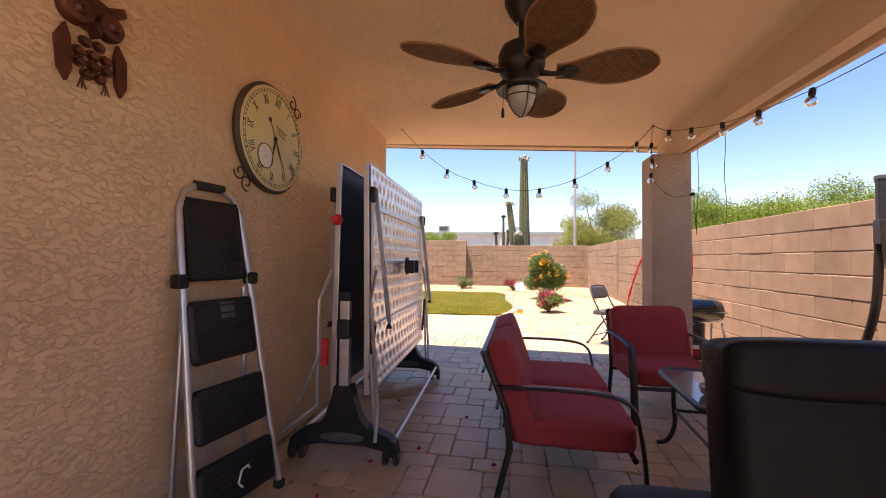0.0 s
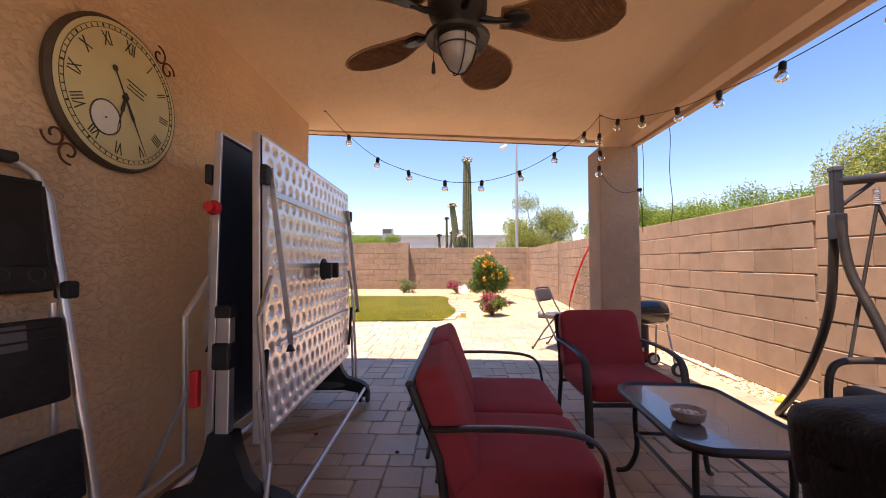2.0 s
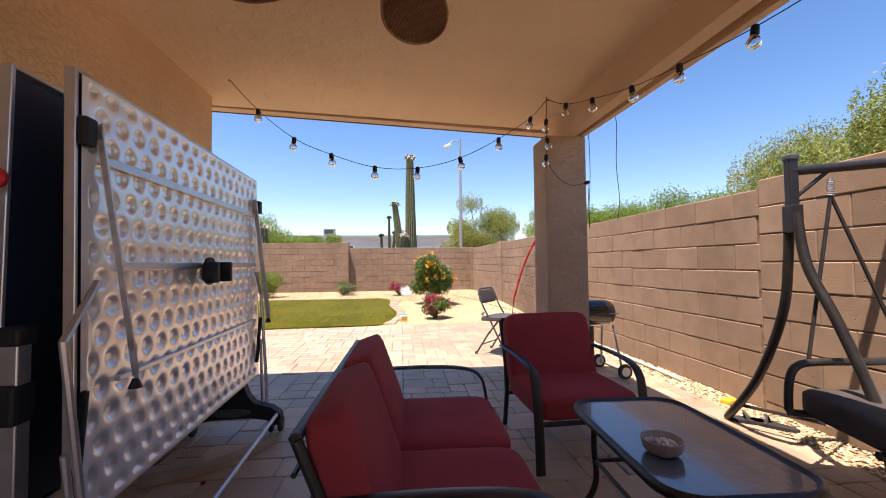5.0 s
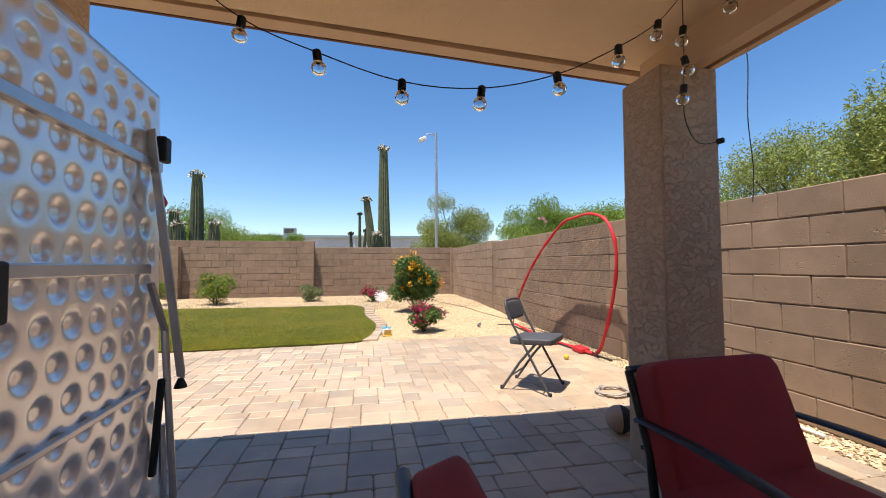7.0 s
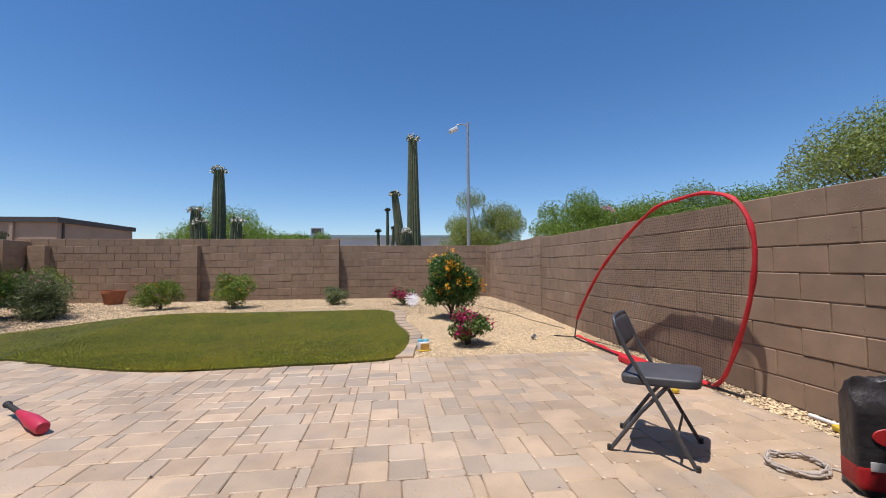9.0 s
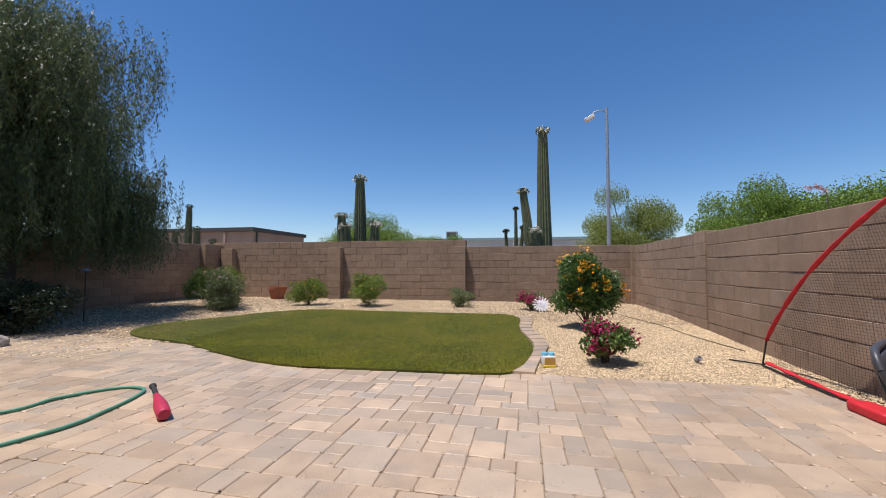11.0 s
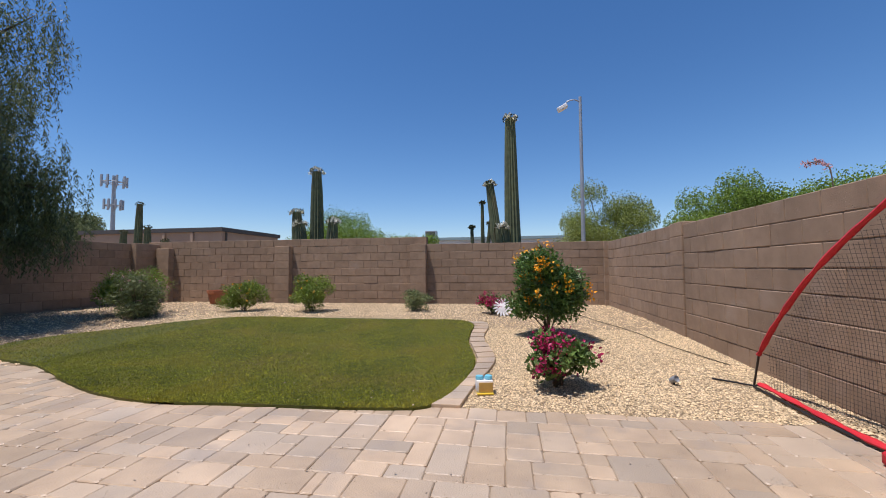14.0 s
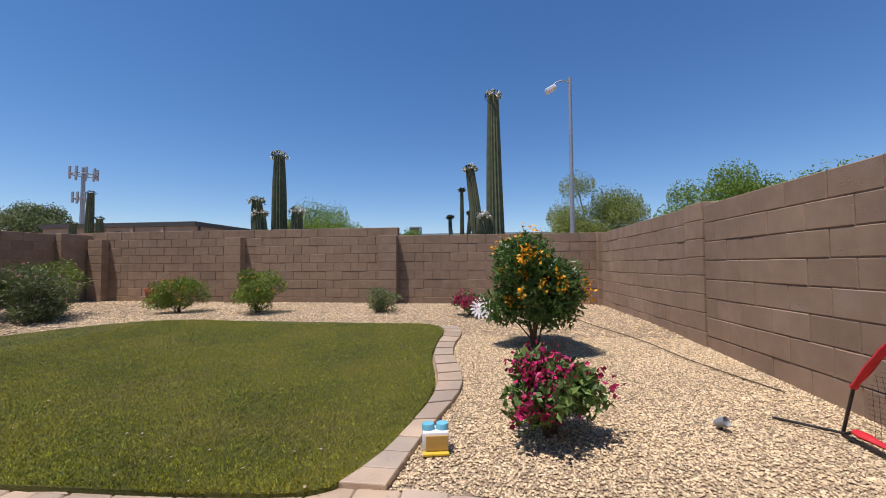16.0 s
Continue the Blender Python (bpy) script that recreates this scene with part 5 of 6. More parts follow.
def folding_chair():
    t = thing("folding_chair", pose(1.925, 6.345, 0, 0, 0, -42), "grey metal folding chair with a padded vinyl seat", "chair")
    for s in (-1, 1):
        y = s * 0.205
        link("front_leg", tube([(0.22, y, 0.0), (0.02, y * 0.98, 0.36), (-0.11, y * 0.95, 0.58), (-0.17, y * 0.92, 0.72)], 0.0115, 8), STEEL_GREY, t, "", 50)
        link("rear_leg", tube([(-0.22, y * 0.9, 0.0), (-0.05, y * 0.9, 0.25), (0.10, y * 0.88, 0.43)], 0.0115, 8), STEEL_GREY, t, "", 50)
        for x in (0.22, -0.22):
            link("foot_cap", lathe([(0.014, 0.0), (0.014, 0.03)], 10, Matrix.Translation((x, y if x > 0 else y * 0.9, 0))), RUBBER, t)
    link("top_rail", tube(smooth_line([(-0.17, -0.189, 0.72), (-0.185, -0.165, 0.765), (-0.19, -0.10, 0.78), (-0.19, 0.10, 0.78), (-0.185, 0.165, 0.765), (-0.17, 0.189, 0.72)], 4), 0.0115, 8), STEEL_GREY, t, "", 50)
    link("backrest", pillow(0.165, 0.36, 0.03, (-0.165, 0, 0.685), Matrix.Rotation(radians(-15), 4, "Y") @ Matrix.Rotation(radians(90), 4, "Y"), 0.3, 6), SEAT_GREY, t, "grey padded back", 60)
    link("seat", pillow(0.40, 0.40, 0.055, (0.045, 0, 0.435), Matrix.Rotation(radians(-3), 4, "Y"), 0.3, 8), SEAT_GREY, t, "grey padded vinyl seat", 60)
    link("crossbar", tube([(0.13, -0.2, 0.16), (0.13, 0.2, 0.16)], 0.007, 6), STEEL_GREY, t)
    link("crossbar", tube([(-0.14, -0.18, 0.12), (-0.14, 0.18, 0.12)], 0.007, 6), STEEL_GREY, t)
    return t


def sports_net():
    t = thing("sports_net", pose(3.08, 8.27, 0), "arched black practice net with a bright red sleeve frame", "net")
    line = smooth_line([(0.05, -0.95, 0.0), (0.06, -1.12, 0.16), (0.06, -1.36, 0.75), (0.05, -1.44, 1.25), (0.02, -1.33, 1.58), (0.0, -1.05, 1.70), (0.0, -0.70, 1.70), (0.0, -0.34, 1.655), (-0.02, 0.20, 1.36), (-0.03, 0.70, 1.0), (-0.04, 1.10, 0.60), (-0.05, 1.33, 0.30)], 6)
    link("sleeve", tube(line, [0.021 + 0.003 * math.sin(i * 2.3) + 0.003 * math.sin(i * 5.1) for i in range(len(line))], 8, squash=0.8), RED_NET, t, "wrinkled red fabric sleeve", 50)
    low = smooth_line([(-0.05, 1.33, 0.06), (-0.02, 0.9, 0.03), (-0.05, 0.3, 0.03), (0.0, -0.4, 0.03), (0.05, -0.95, 0.03)], 6)
    link("base_strap", tube(low, [0.026 + 0.008 * math.sin(i * 1.7) for i in range(len(low))], 8, squash=0.6), RED_NET, t, "", 50)
    link("rod", tube([(-0.05, 1.33, 0.30), (-0.06, 1.40, 0.02)], 0.009, 8), BLACK_METAL, t)
    link("rod", tube([(-0.06, 1.40, 0.02), (-0.05, 1.33, 0.06)], 0.009, 8), BLACK_METAL, t)
    link("rod", tube([(0.05, -0.95, 0.02), (0.10, -1.25, 0.012)], 0.012, 8), BLACK_METAL, t)
    link("rod", tube([(-0.28, 1.62, 0.02), (-0.06, 1.38, 0.03)], 0.008, 8), BLACK_METAL, t)
    link("base_pole", tube([(-0.06, 1.40, 0.018), (-0.08, 0.6, 0.016), (-0.03, -0.3, 0.016), (0.05, -1.05, 0.018)], 0.011, 8), BLACK_METAL, t, "thin black ground pole", 50)
    link("sleeve_bunch", pillow(0.14, 0.22, 0.06, (0.02, -0.72, 0.035), None, 0.2, 6), RED_NET, t, "", 60)
    link("sleeve_bunch", pillow(0.16, 0.34, 0.07, (-0.12, -0.10, 0.04), None, 0.2, 6), RED_NET, t, "", 60)
    # woven net, bagging toward the wall
    ys = [p.y for p in line]
    zs = [p.z for p in line]
    def span_y(z):
        lo = [line[i].y + (line[i + 1].y - line[i].y) * (z - zs[i]) / (zs[i + 1] - zs[i]) for i in range(len(line) - 1) if (zs[i] - z) * (zs[i + 1] - z) <= 0 and zs[i] != zs[i + 1]]
        return (min(lo), max(lo)) if len(lo) > 1 else None
    def bag(y, z):
        s = span_y(max(0.301, min(z, 1.66)))
        u = (y - s[0]) / max(0.05, s[1] - s[0])
        u = min(1, max(0, u))
        return 0.16 * math.sin(math.pi * u) * (1 - (z / 1.72) ** 3) + 0.05 * noise.noise(Vector((y * 2.2, z * 1.5, 3)))
    net = bmesh.new()
    step = 0.027
    z = 0.03
    while z < 1.68:
        s = span_y(max(0.301, z))
        if s:
            n = max(2, int((s[1] - s[0]) / 0.15))
            tube([(bag(y, z), y, z) for y in np.linspace(s[0] + 0.02, s[1] - 0.02, n + 1)], 0.0011, 3, net, cap=False)
        z += step
    y = min(ys) + 0.05
    while y < 1.30:
        col = [zz for zz in np.linspace(0.03, 1.68, 24) if (lambda s: s and s[0] < y < s[1])(span_y(max(0.301, min(zz, 1.67))))]
        if len(col) > 2:
            tube([(bag(y, zz), y, zz) for zz in col], 0.0011, 3, net, cap=False)
        y += step
    link("net", net, NET_BLACK, t, "fine black netting")
    return t


def charcoal_bag():
    t = thing("charcoal_bag", pose(2.68, 5.75, 0, 0, 0, -28) @ Matrix.Diagonal((0.72, 0.80, 1.06, 1)), "standing black and red paper bag of charcoal", "bag")
    b = pillow(0.38, 0.20, 0.50, (0, 0, 0.25), None, 0.05, 10, 6.0)
    for v in b.verts:
        if v.co.z > 0.42:
            v.co.y *= 0.5 + 0.5 * noise.noise(v.co * 9)
            v.co.z += 0.03 * noise.noise(v.co * 7)
    link("sack", b, BAG_BLACK, t, "crumpled black sack", 60)
    link("red_band", pillow(0.383, 0.203, 0.12, (0, 0, 0.085), None, 0.03, 8, 6.0), BAG_RED, t, "red printed band", 60)
    link("oval_mark", lathe([(0.08, 0), (0.075, 0.004)], 24, Matrix.Translation((-0.02, -0.105, 0.27)) @ Matrix.Rotation(radians(90), 4, "X") @ Matrix.Diagonal((1.2, 0.5, 1, 1))), BAG_RED, t)
    link("lettering_bar", box(0.26, 0.004, 0.04, (0, -0.106, 0.14), 0.001), WHITE_PAINT, t)
    return t


def string_lights():
    def wire(name, pts, label, bulbs):
        t = thing(name, Matrix.Translation(pts[0]), label, "string lights")
        o = Vector(pts[0])
        link("wire", tube([Vector(p) - o for p in pts], 0.0024, 5), BLACK_PLASTIC, t)
        for b, tilt in bulbs:
            m = Matrix.Translation(Vector(b) - o) @ Matrix.Rotation(tilt, 4, "Y") @ Matrix.Rotation(tilt * 0.6, 4, "X")
            s = link("socket", lathe([(0.007, 0.010), (0.0150, 0.004), (0.0160, -0.030), (0.0140, -0.032)], 12, m), BLACK_PLASTIC, t, "black lamp socket", 40)
            g = link("bulb", lathe([(0.012, -0.030), (0.015, -0.037), (0.025, -0.050), (0.028, -0.062), (0.023, -0.077), (0.010, -0.085), (0.0, -0.086)], 16, m), GLASS, t, "clear glass bulb", 60)
            g.visible_shadow = False
            link("filament", tube([m @ Vector((0.004 * math.cos(k), 0.004 * math.sin(k), -0.036 - 0.003 * k)) for k in range(11)], 0.0012, 4), OCHRE, g)
        return t
    SAG = [(-0.249, 4.46, 2.19), (0.006, 4.43, 1.985), (0.269, 4.38, 1.862), (0.57, 4.36, 1.772), (0.87, 4.35, 1.767), (1.17, 4.34, 1.842), (1.456, 4.36, 1.992), (1.73, 4.46, 2.19)]
    sag = smooth_line([(-0.52, 4.62, 2.485), *SAG, (1.86, 4.46, 2.335)], 4)
    wire("string_lights", sag, "drooping string of clear bulbs across the porch opening", [(p, 0.15 * math.sin(i * 2.1)) for i, p in enumerate(SAG)])
    run = smooth_line([(1.86, 4.46, 2.335), (1.935, 4.284, 2.230), (1.995, 4.009, 2.155), (2.035, 3.632, 2.065), (2.085, 3.315, 2.030), (2.135, 2.958, 2.005), (2.185, 2.550, 2.015), (2.235, 2.122, 2.045), (2.275, 1.306, 2.085)], 4)
    wire("string_lights", run, "string of clear bulbs hung along the porch beam", [(p, 0.1 * math.cos(i * 1.7)) for i, p in enumerate([(1.935, 4.284, 2.230), (1.995, 4.009, 2.155), (2.035, 3.632, 2.065), (2.085, 3.315, 2.030), (2.135, 2.958, 2.005), (2.185, 2.550, 2.015), (2.235, 2.122, 2.045)])])
    drop = smooth_line([(1.86, 4.46, 2.335), (1.85, 4.45, 2.17), (1.85, 4.45, 2.03), (1.845, 4.45, 1.90), (1.95, 4.56, 1.79), (2.12, 4.66, 1.72), (2.285, 4.675, 1.75)], 4)
    wire("string_lights", drop, "loose end of a bulb string hanging on the column", [((1.85, 4.45, 2.17), 0.1), ((1.85, 4.45, 2.03), -0.2), ((1.845, 4.45, 1.90), 0.1), ((2.285, 4.68, 1.75), 1.4)])
    for p in ((-0.52, 4.62, 2.475), (1.86, 4.46, 2.34)):
        h = link("cup_hook", tube([(p[0], p[1], p[2] + 0.012), (p[0], p[1], p[2] - 0.004), (p[0] + 0.012, p[1], p[2] - 0.014), (p[0] + 0.02, p[1], p[2] - 0.004)], 0.0035, 6), RUST)
        tagged(h, "small rusted cup hook screwed into the ceiling", "hook", "ceiling hooks")
    w = link("loose_cable", tube(smooth_line([(2.27, 5.0, 2.35), (2.40, 5.0, 2.36), (2.45, 5.0, 2.28), (2.46, 5.0, 1.9), (2.44, 5.0, 1.55), (2.42, 4.95, 1.40), (2.30, 4.72, 1.75)], 5), 0.003, 5), BLACK_PLASTIC)
    tagged(w, "thin loose cable hanging from the roof edge", "cable")
    w = link("loose_cable", tube(smooth_line([(2.27, 4.88, 2.36), (2.40, 4.87, 2.405), (2.56, 4.85, 2.40), (2.62, 4.82, 2.32), (2.61, 4.82, 1.95), (2.625, 4.81, 1.65), (2.60, 4.80, 1.45)], 5), 0.003, 5), BLACK_PLASTIC)
    tagged(w, "thin loose cable hanging from the roof edge", "cable")


table_tennis()
step_ladder()
wall_clock()
wall_owl()
ceiling_fan()
patio_seat("love_seat", pose(0.868, 3.17, 0, 0, 0, -1) @ Matrix.Scale(0.985, 4), 2, "black steel two-seat garden sofa with red cushions", "sofa", 1.27)
patio_seat("patio_chair", pose(1.745, 3.97, 0, 0, 0, -88), 1, "black steel garden armchair with red cushions", "chair", 0.64, 0.69)
coffee_table()
leather_chair()
porch_swing()
barrel_grill()
charcoal_bag()
folding_chair()
sports_net()
string_lights()


# ---- small loose things ----
def bent_board():
    line = smooth_line([(-0.56, 3.74, 0.022), (-0.30, 3.85, 0.022), (-0.15, 4.00, 0.022), (-0.05, 4.17, 0.022)], 5)
    bm = bmesh.new()
    rows = []
    for k, p in enumerate(line):
        d = (line[min(k + 1, len(line) - 1)] - line[max(k - 1, 0)]).normalized()
        s = Vector((d.y, -d.x, 0)) * 0.035
        rows.append([bm.verts.new(p + s * a + Vector((0, 0, b))) for a, b in ((-1, -0.02), (1, -0.02), (1, 0.014), (-1, 0.014))])
    for a, b in zip(rows, rows[1:]):
        for k in range(4):
            bm.faces.new((a[k], a[(k + 1) % 4], b[(k + 1) % 4], b[k]))
    bm.faces.new(rows[0])
    bm.faces.new(list(reversed(rows[-1])))
    bmesh.ops.recalc_face_normals(bm, faces=bm.faces[:])
    return tagged(link("curved_board", bm, PALE_WOOD), "curved pale wooden board lying under the folded table", "board")


bent_board()


def lay(name, bm, material, label, category, group="", smooth=50, m=None):
    ob = link(name, bm, material, None, "", smooth)
    if m is not None:
        ob.matrix_basis = m
    return tagged(ob, label, category, group)


ball = thing("ball", pose(2.08, 5.31, 0.088), "worn ball with dark and pale panels by the column", "ball")
for k, mt in ((0, RUBBER), (1, BALL_PALE)):
    bm = bmesh.new()
    bmesh.ops.create_uvsphere(bm, u_segments=28, v_segments=16, radius=0.088)
    R = Matrix.Rotation(radians(90), 4, "Y") @ Matrix.Rotation(radians(20), 4, "X")
    bmesh.ops.delete(bm, geom=[f for f in bm.faces if (f.calc_center_median().z > 0) == bool(k)], context="FACES")
    bmesh.ops.transform(bm, matrix=R, verts=bm.verts[:])
    link("panel", bm, mt, ball, "", 60)
lay("yellow_ball", lathe([(0.03 * math.sin(math.pi * k / 10), 0.03 - 0.03 * math.cos(math.pi * k / 10)) for k in range(11)], 16), YELLOW, "small yellow ball on the pavers", "ball", m=pose(2.73, 7.22, 0))
bat = thing("toy_bat", pose(-1.89, 7.07, 0.045, 0, 0, 143), "red plastic toy bat with a dark grip", "bat")
link("barrel", lathe([(0.0, 0), (0.035, 0.004), (0.045, 0.03), (0.046, 0.20), (0.034, 0.32), (0.020, 0.46)], 18, Matrix.Rotation(radians(87), 4, "Y")), BAT_RED, bat, "", 50)
link("grip", lathe([(0.019, 0.46), (0.017, 0.68), (0.026, 0.70), (0.026, 0.715), (0.0, 0.72)], 14, Matrix.Rotation(radians(87), 4, "Y")), RUBBER, bat, "dark grip", 50)
hose = smooth_line([(-6.2, 6.2, 0.013), (-4.2, 6.35, 0.013), (-3.19, 6.90, 0.013), (-3.12, 7.27, 0.013), (-2.93, 7.58, 0.013), (-2.72, 7.63, 0.013), (-2.58, 7.50, 0.013), (-2.46, 7.15, 0.013), (-2.42, 6.75, 0.013), (-2.7, 6.2, 0.013), (-3.6, 5.7, 0.013)], 8)
lay("garden_hose", tube(hose, 0.013, 8), HOSE_GREEN, "pale green garden hose looped on the pavers", "hose")
lay("garden_hose", tube(smooth_line([(-5.6, 7.9, 0.013), (-5.1, 7.72, 0.013), (-4.85, 7.66, 0.013), (-4.80, 7.8, 0.013), (-5.2, 8.0, 0.013), (-5.7, 8.05, 0.013)], 6), 0.013, 8), HOSE_GREEN, "pale green garden hose end by the bed", "hose")
cab = bmesh.new()
for k in range(5):
    rr = random.Random(k)
    tube([(2.51 + (0.135 + rr.uniform(-0.02, 0.02)) * math.cos(a * math.tau / 26), 6.02 + (0.115 + rr.uniform(-0.02, 0.02)) * math.sin(a * math.tau / 26), 0.008 + 0.006 * k + 0.003 * math.sin(a)) for a in range(26)], 0.006, 6, cab, closed=True)
tube(smooth_line([(2.64, 5.99, 0.01), (2.68, 5.93, 0.008), (2.61, 5.87, 0.008), (2.66, 5.82, 0.008)], 4), 0.006, 6, cab)
lay("cable_coil", cab, CABLE, "coil of pale cable lying on the pavers", "cable")
for x, y, rz in ((3.10, 4.07, 60), (3.17, 3.98, 35)):
    s = thing("sandal", pose(x, y, 0.0, 0, 0, rz), "dark grey rubber sandal on the pavers", "sandal", "pair of sandals")
    sole = [(0.045 * math.cos(a) * (1.0 + 0.15 * math.sin(a)), 0.13 * math.sin(a)) for a in (k * math.tau / 24 for k in range(24))]
    link("sole", prism(sole, 0.0, 0.022, bevel=0.004), RUBBER, s, "", 40)
    link("strap", tube(smooth_line([(-0.042, 0.03, 0.02), (-0.03, 0.035, 0.055), (0.0, 0.04, 0.065), (0.03, 0.035, 0.055), (0.042, 0.03, 0.02)], 4), 0.014, 8, squash=0.4), STEEL_GREY, s, "", 50)
for x, y, r in ((3.24, 4.42, 20), (3.23, 6.35, 70)):
    lay("yellow_glove", pillow(0.11, 0.07, 0.035, (0, 0, 0.018), None, 0.3, 6, x), YELLOW, "crumpled yellow work glove on the gravel", "glove", "yellow gloves", m=pose(x, y, 0, 0, 0, r))
lay("white_pipe", tube([(3.26, 4.95, 0.02), (3.28, 6.6, 0.02)], 0.014, 8), PVC, "length of white pipe along the wall foot", "pipe")
fe = thing("bird_feeder_bottles", pose(0.765, 9.25, 0.0, 0, 0, 12) @ Matrix.Scale(0.68, 4), "yellow and white feeder box with two cyan caps", "feeder")
link("body", box(0.20, 0.15, 0.15, (0.01, 0, 0.085), 0.012), WHITE_PAINT, fe, "weathered white body", 40)
link("panel", box(0.17, 0.01, 0.11, (0.02, -0.08, 0.085), 0.004), OCHRE, fe, "ochre front panel")
link("tray", box(0.20, 0.20, 0.02, (0.01, -0.02, 0.012), 0.006), YELLOW, fe)
for x in (-0.045, 0.065):
    link("cap", lathe([(0.0, 0.205), (0.045, 0.203), (0.050, 0.19), (0.050, 0.163), (0.045, 0.158)], 20, Matrix.Translation((x, 0.01, 0))), CYAN, fe, "cyan screw cap", 40)
sp = thing("ground_spotlight", pose(2.40, 9.68, 0.005, 0, 0, 30) @ Matrix.Scale(0.62, 4), "small grey ground spotlight in the gravel", "spotlight")
link("housing", lathe([(0.0, -0.06), (0.035, -0.06), (0.042, -0.02), (0.048, 0.05), (0.044, 0.052), (0.036, 0.03)], 18, pose(0, 0, 0.075, 62, 0, 0)), GALV, sp, "", 40)
link("stake", tube([(0, 0, 0), (0, 0, 0.06)], 0.01, 8), BLACK_PLASTIC, sp)
lay("drip_tube", tube(smooth_line([(3.2, 10.4, 0.03), (2.9, 11.2, 0.075), (2.75, 12.0, 0.105), (2.4, 13.2, 0.13), (2.2, 14.6, 0.135)], 8), 0.0055, 6), TWIG, "thin brown drip tube lying over the gravel", "tube")
bm = bmesh.new()
bmesh.ops.create_icosphere(bm, subdivisions=3, radius=1)
for v in bm.verts:
    v.co *= 1 + 0.25 * noise.noise(v.co * 1.4)
    v.co = Vector((v.co.x * 0.30, v.co.y * 0.2, max(-0.1, v.co.z * 0.17)))
lay("boulder", bm, STONE, "pale angular landscape boulder", "rock", smooth=25, m=pose(-6.42, 8.75, 0.055) @ Matrix.Scale(0.68, 4))
pot = thing("flower_pot", pose(-6.85, 15.60, 0.115) @ Matrix.Scale(1.22, 4), "terracotta flower pot against the block wall", "pot")
link("pot_body", lathe([(0.0, 0.0), (0.15, 0.0), (0.205, 0.24), (0.20, 0.26), (0.0, 0.22)], 26), TERRACOTTA, pot, "", 40)
link("rim", lathe([(0.19, 0.235), (0.225, 0.24), (0.228, 0.30), (0.205, 0.302), (0.20, 0.25)], 26), TERRACOTTA, pot, "", 40)
su = thing("sun_ornament", pose(0.86, 13.62, 0.28, 0, 0, 8) @ Matrix.Scale(0.82, 4), "white metal sun ornament leaning on the pink bush", "garden ornament")
link("face", lathe([(0.0, -0.02), (0.11, -0.015), (0.125, 0.0), (0.10, 0.015), (0.0, 0.03)], 28, Matrix.Rotation(radians(62), 4, "X")), WHITE_PAINT, su, "round plain white disc", 50)
for k in range(16):
    a = k * math.tau / 16
    ray = prism([(0.115, -0.022), (0.19, -0.006), (0.235, 0.028), (0.20, 0.034), (0.115, 0.022)], -0.006, 0.006, m=Matrix.Rotation(radians(62), 4, "X") @ Matrix.Rotation(a, 4, "Z"))
    link("ray", ray, WHITE_PAINT, su)
link("stake", tube([(0, 0.02, -0.18), (0, 0.02, 0.0)], 0.006, 6), GALV, su)
rr = random.Random(31)
for k in range(9):
    x, y = rr.uniform(-0.5, 0.6), rr.uniform(1.9, 4.3)
    lay("fallen_petal", pillow(0.022, 0.016, 0.012, (0, 0, 0.008), None, 0.4, 2, k), PETAL_M, "dried magenta bract fallen on the pavers", "petal", "fallen petals", m=pose(x, y, 0.0, 0, 0, rr.uniform(0, 180)))


def litter(n, seed):
    """Small dry flakes blown over the turf and the pavers."""
    rng = np.random.default_rng(seed)
    x, y = rng.uniform(-4.5, 2.6, n), rng.uniform(5.9, 12.6, n)
    on_turf = inside(LAWN, x, y)
    keep = on_turf | (y < 8.4)
    x, y, on_turf = x[keep], y[keep], on_turf[keep]
    m = len(x)
    z = gz(y) + np.where(on_turf, 0.034, 0.006)
    a, r = rng.uniform(0, math.tau, m), rng.uniform(0.004, 0.012, m)
    cs = [np.stack([x + r * q * np.cos(a + p), y + r * q * np.sin(a + p), z + 0.004 * rng.uniform(-1, 1, m)], 1) for p, q in ((0, 1.0), (1.7, 0.55), (3.1, 0.9), (4.7, 0.5))]
    return np.stack(cs, 1).reshape(-1, 3), np.arange(m * 4).reshape(-1, 4)


v, f = litter(520, 88)
mesh_np("leaf_litter", v, f, PALE_WOOD, None, "stuff", "pale dry flakes scattered over turf and pavers", "litter")


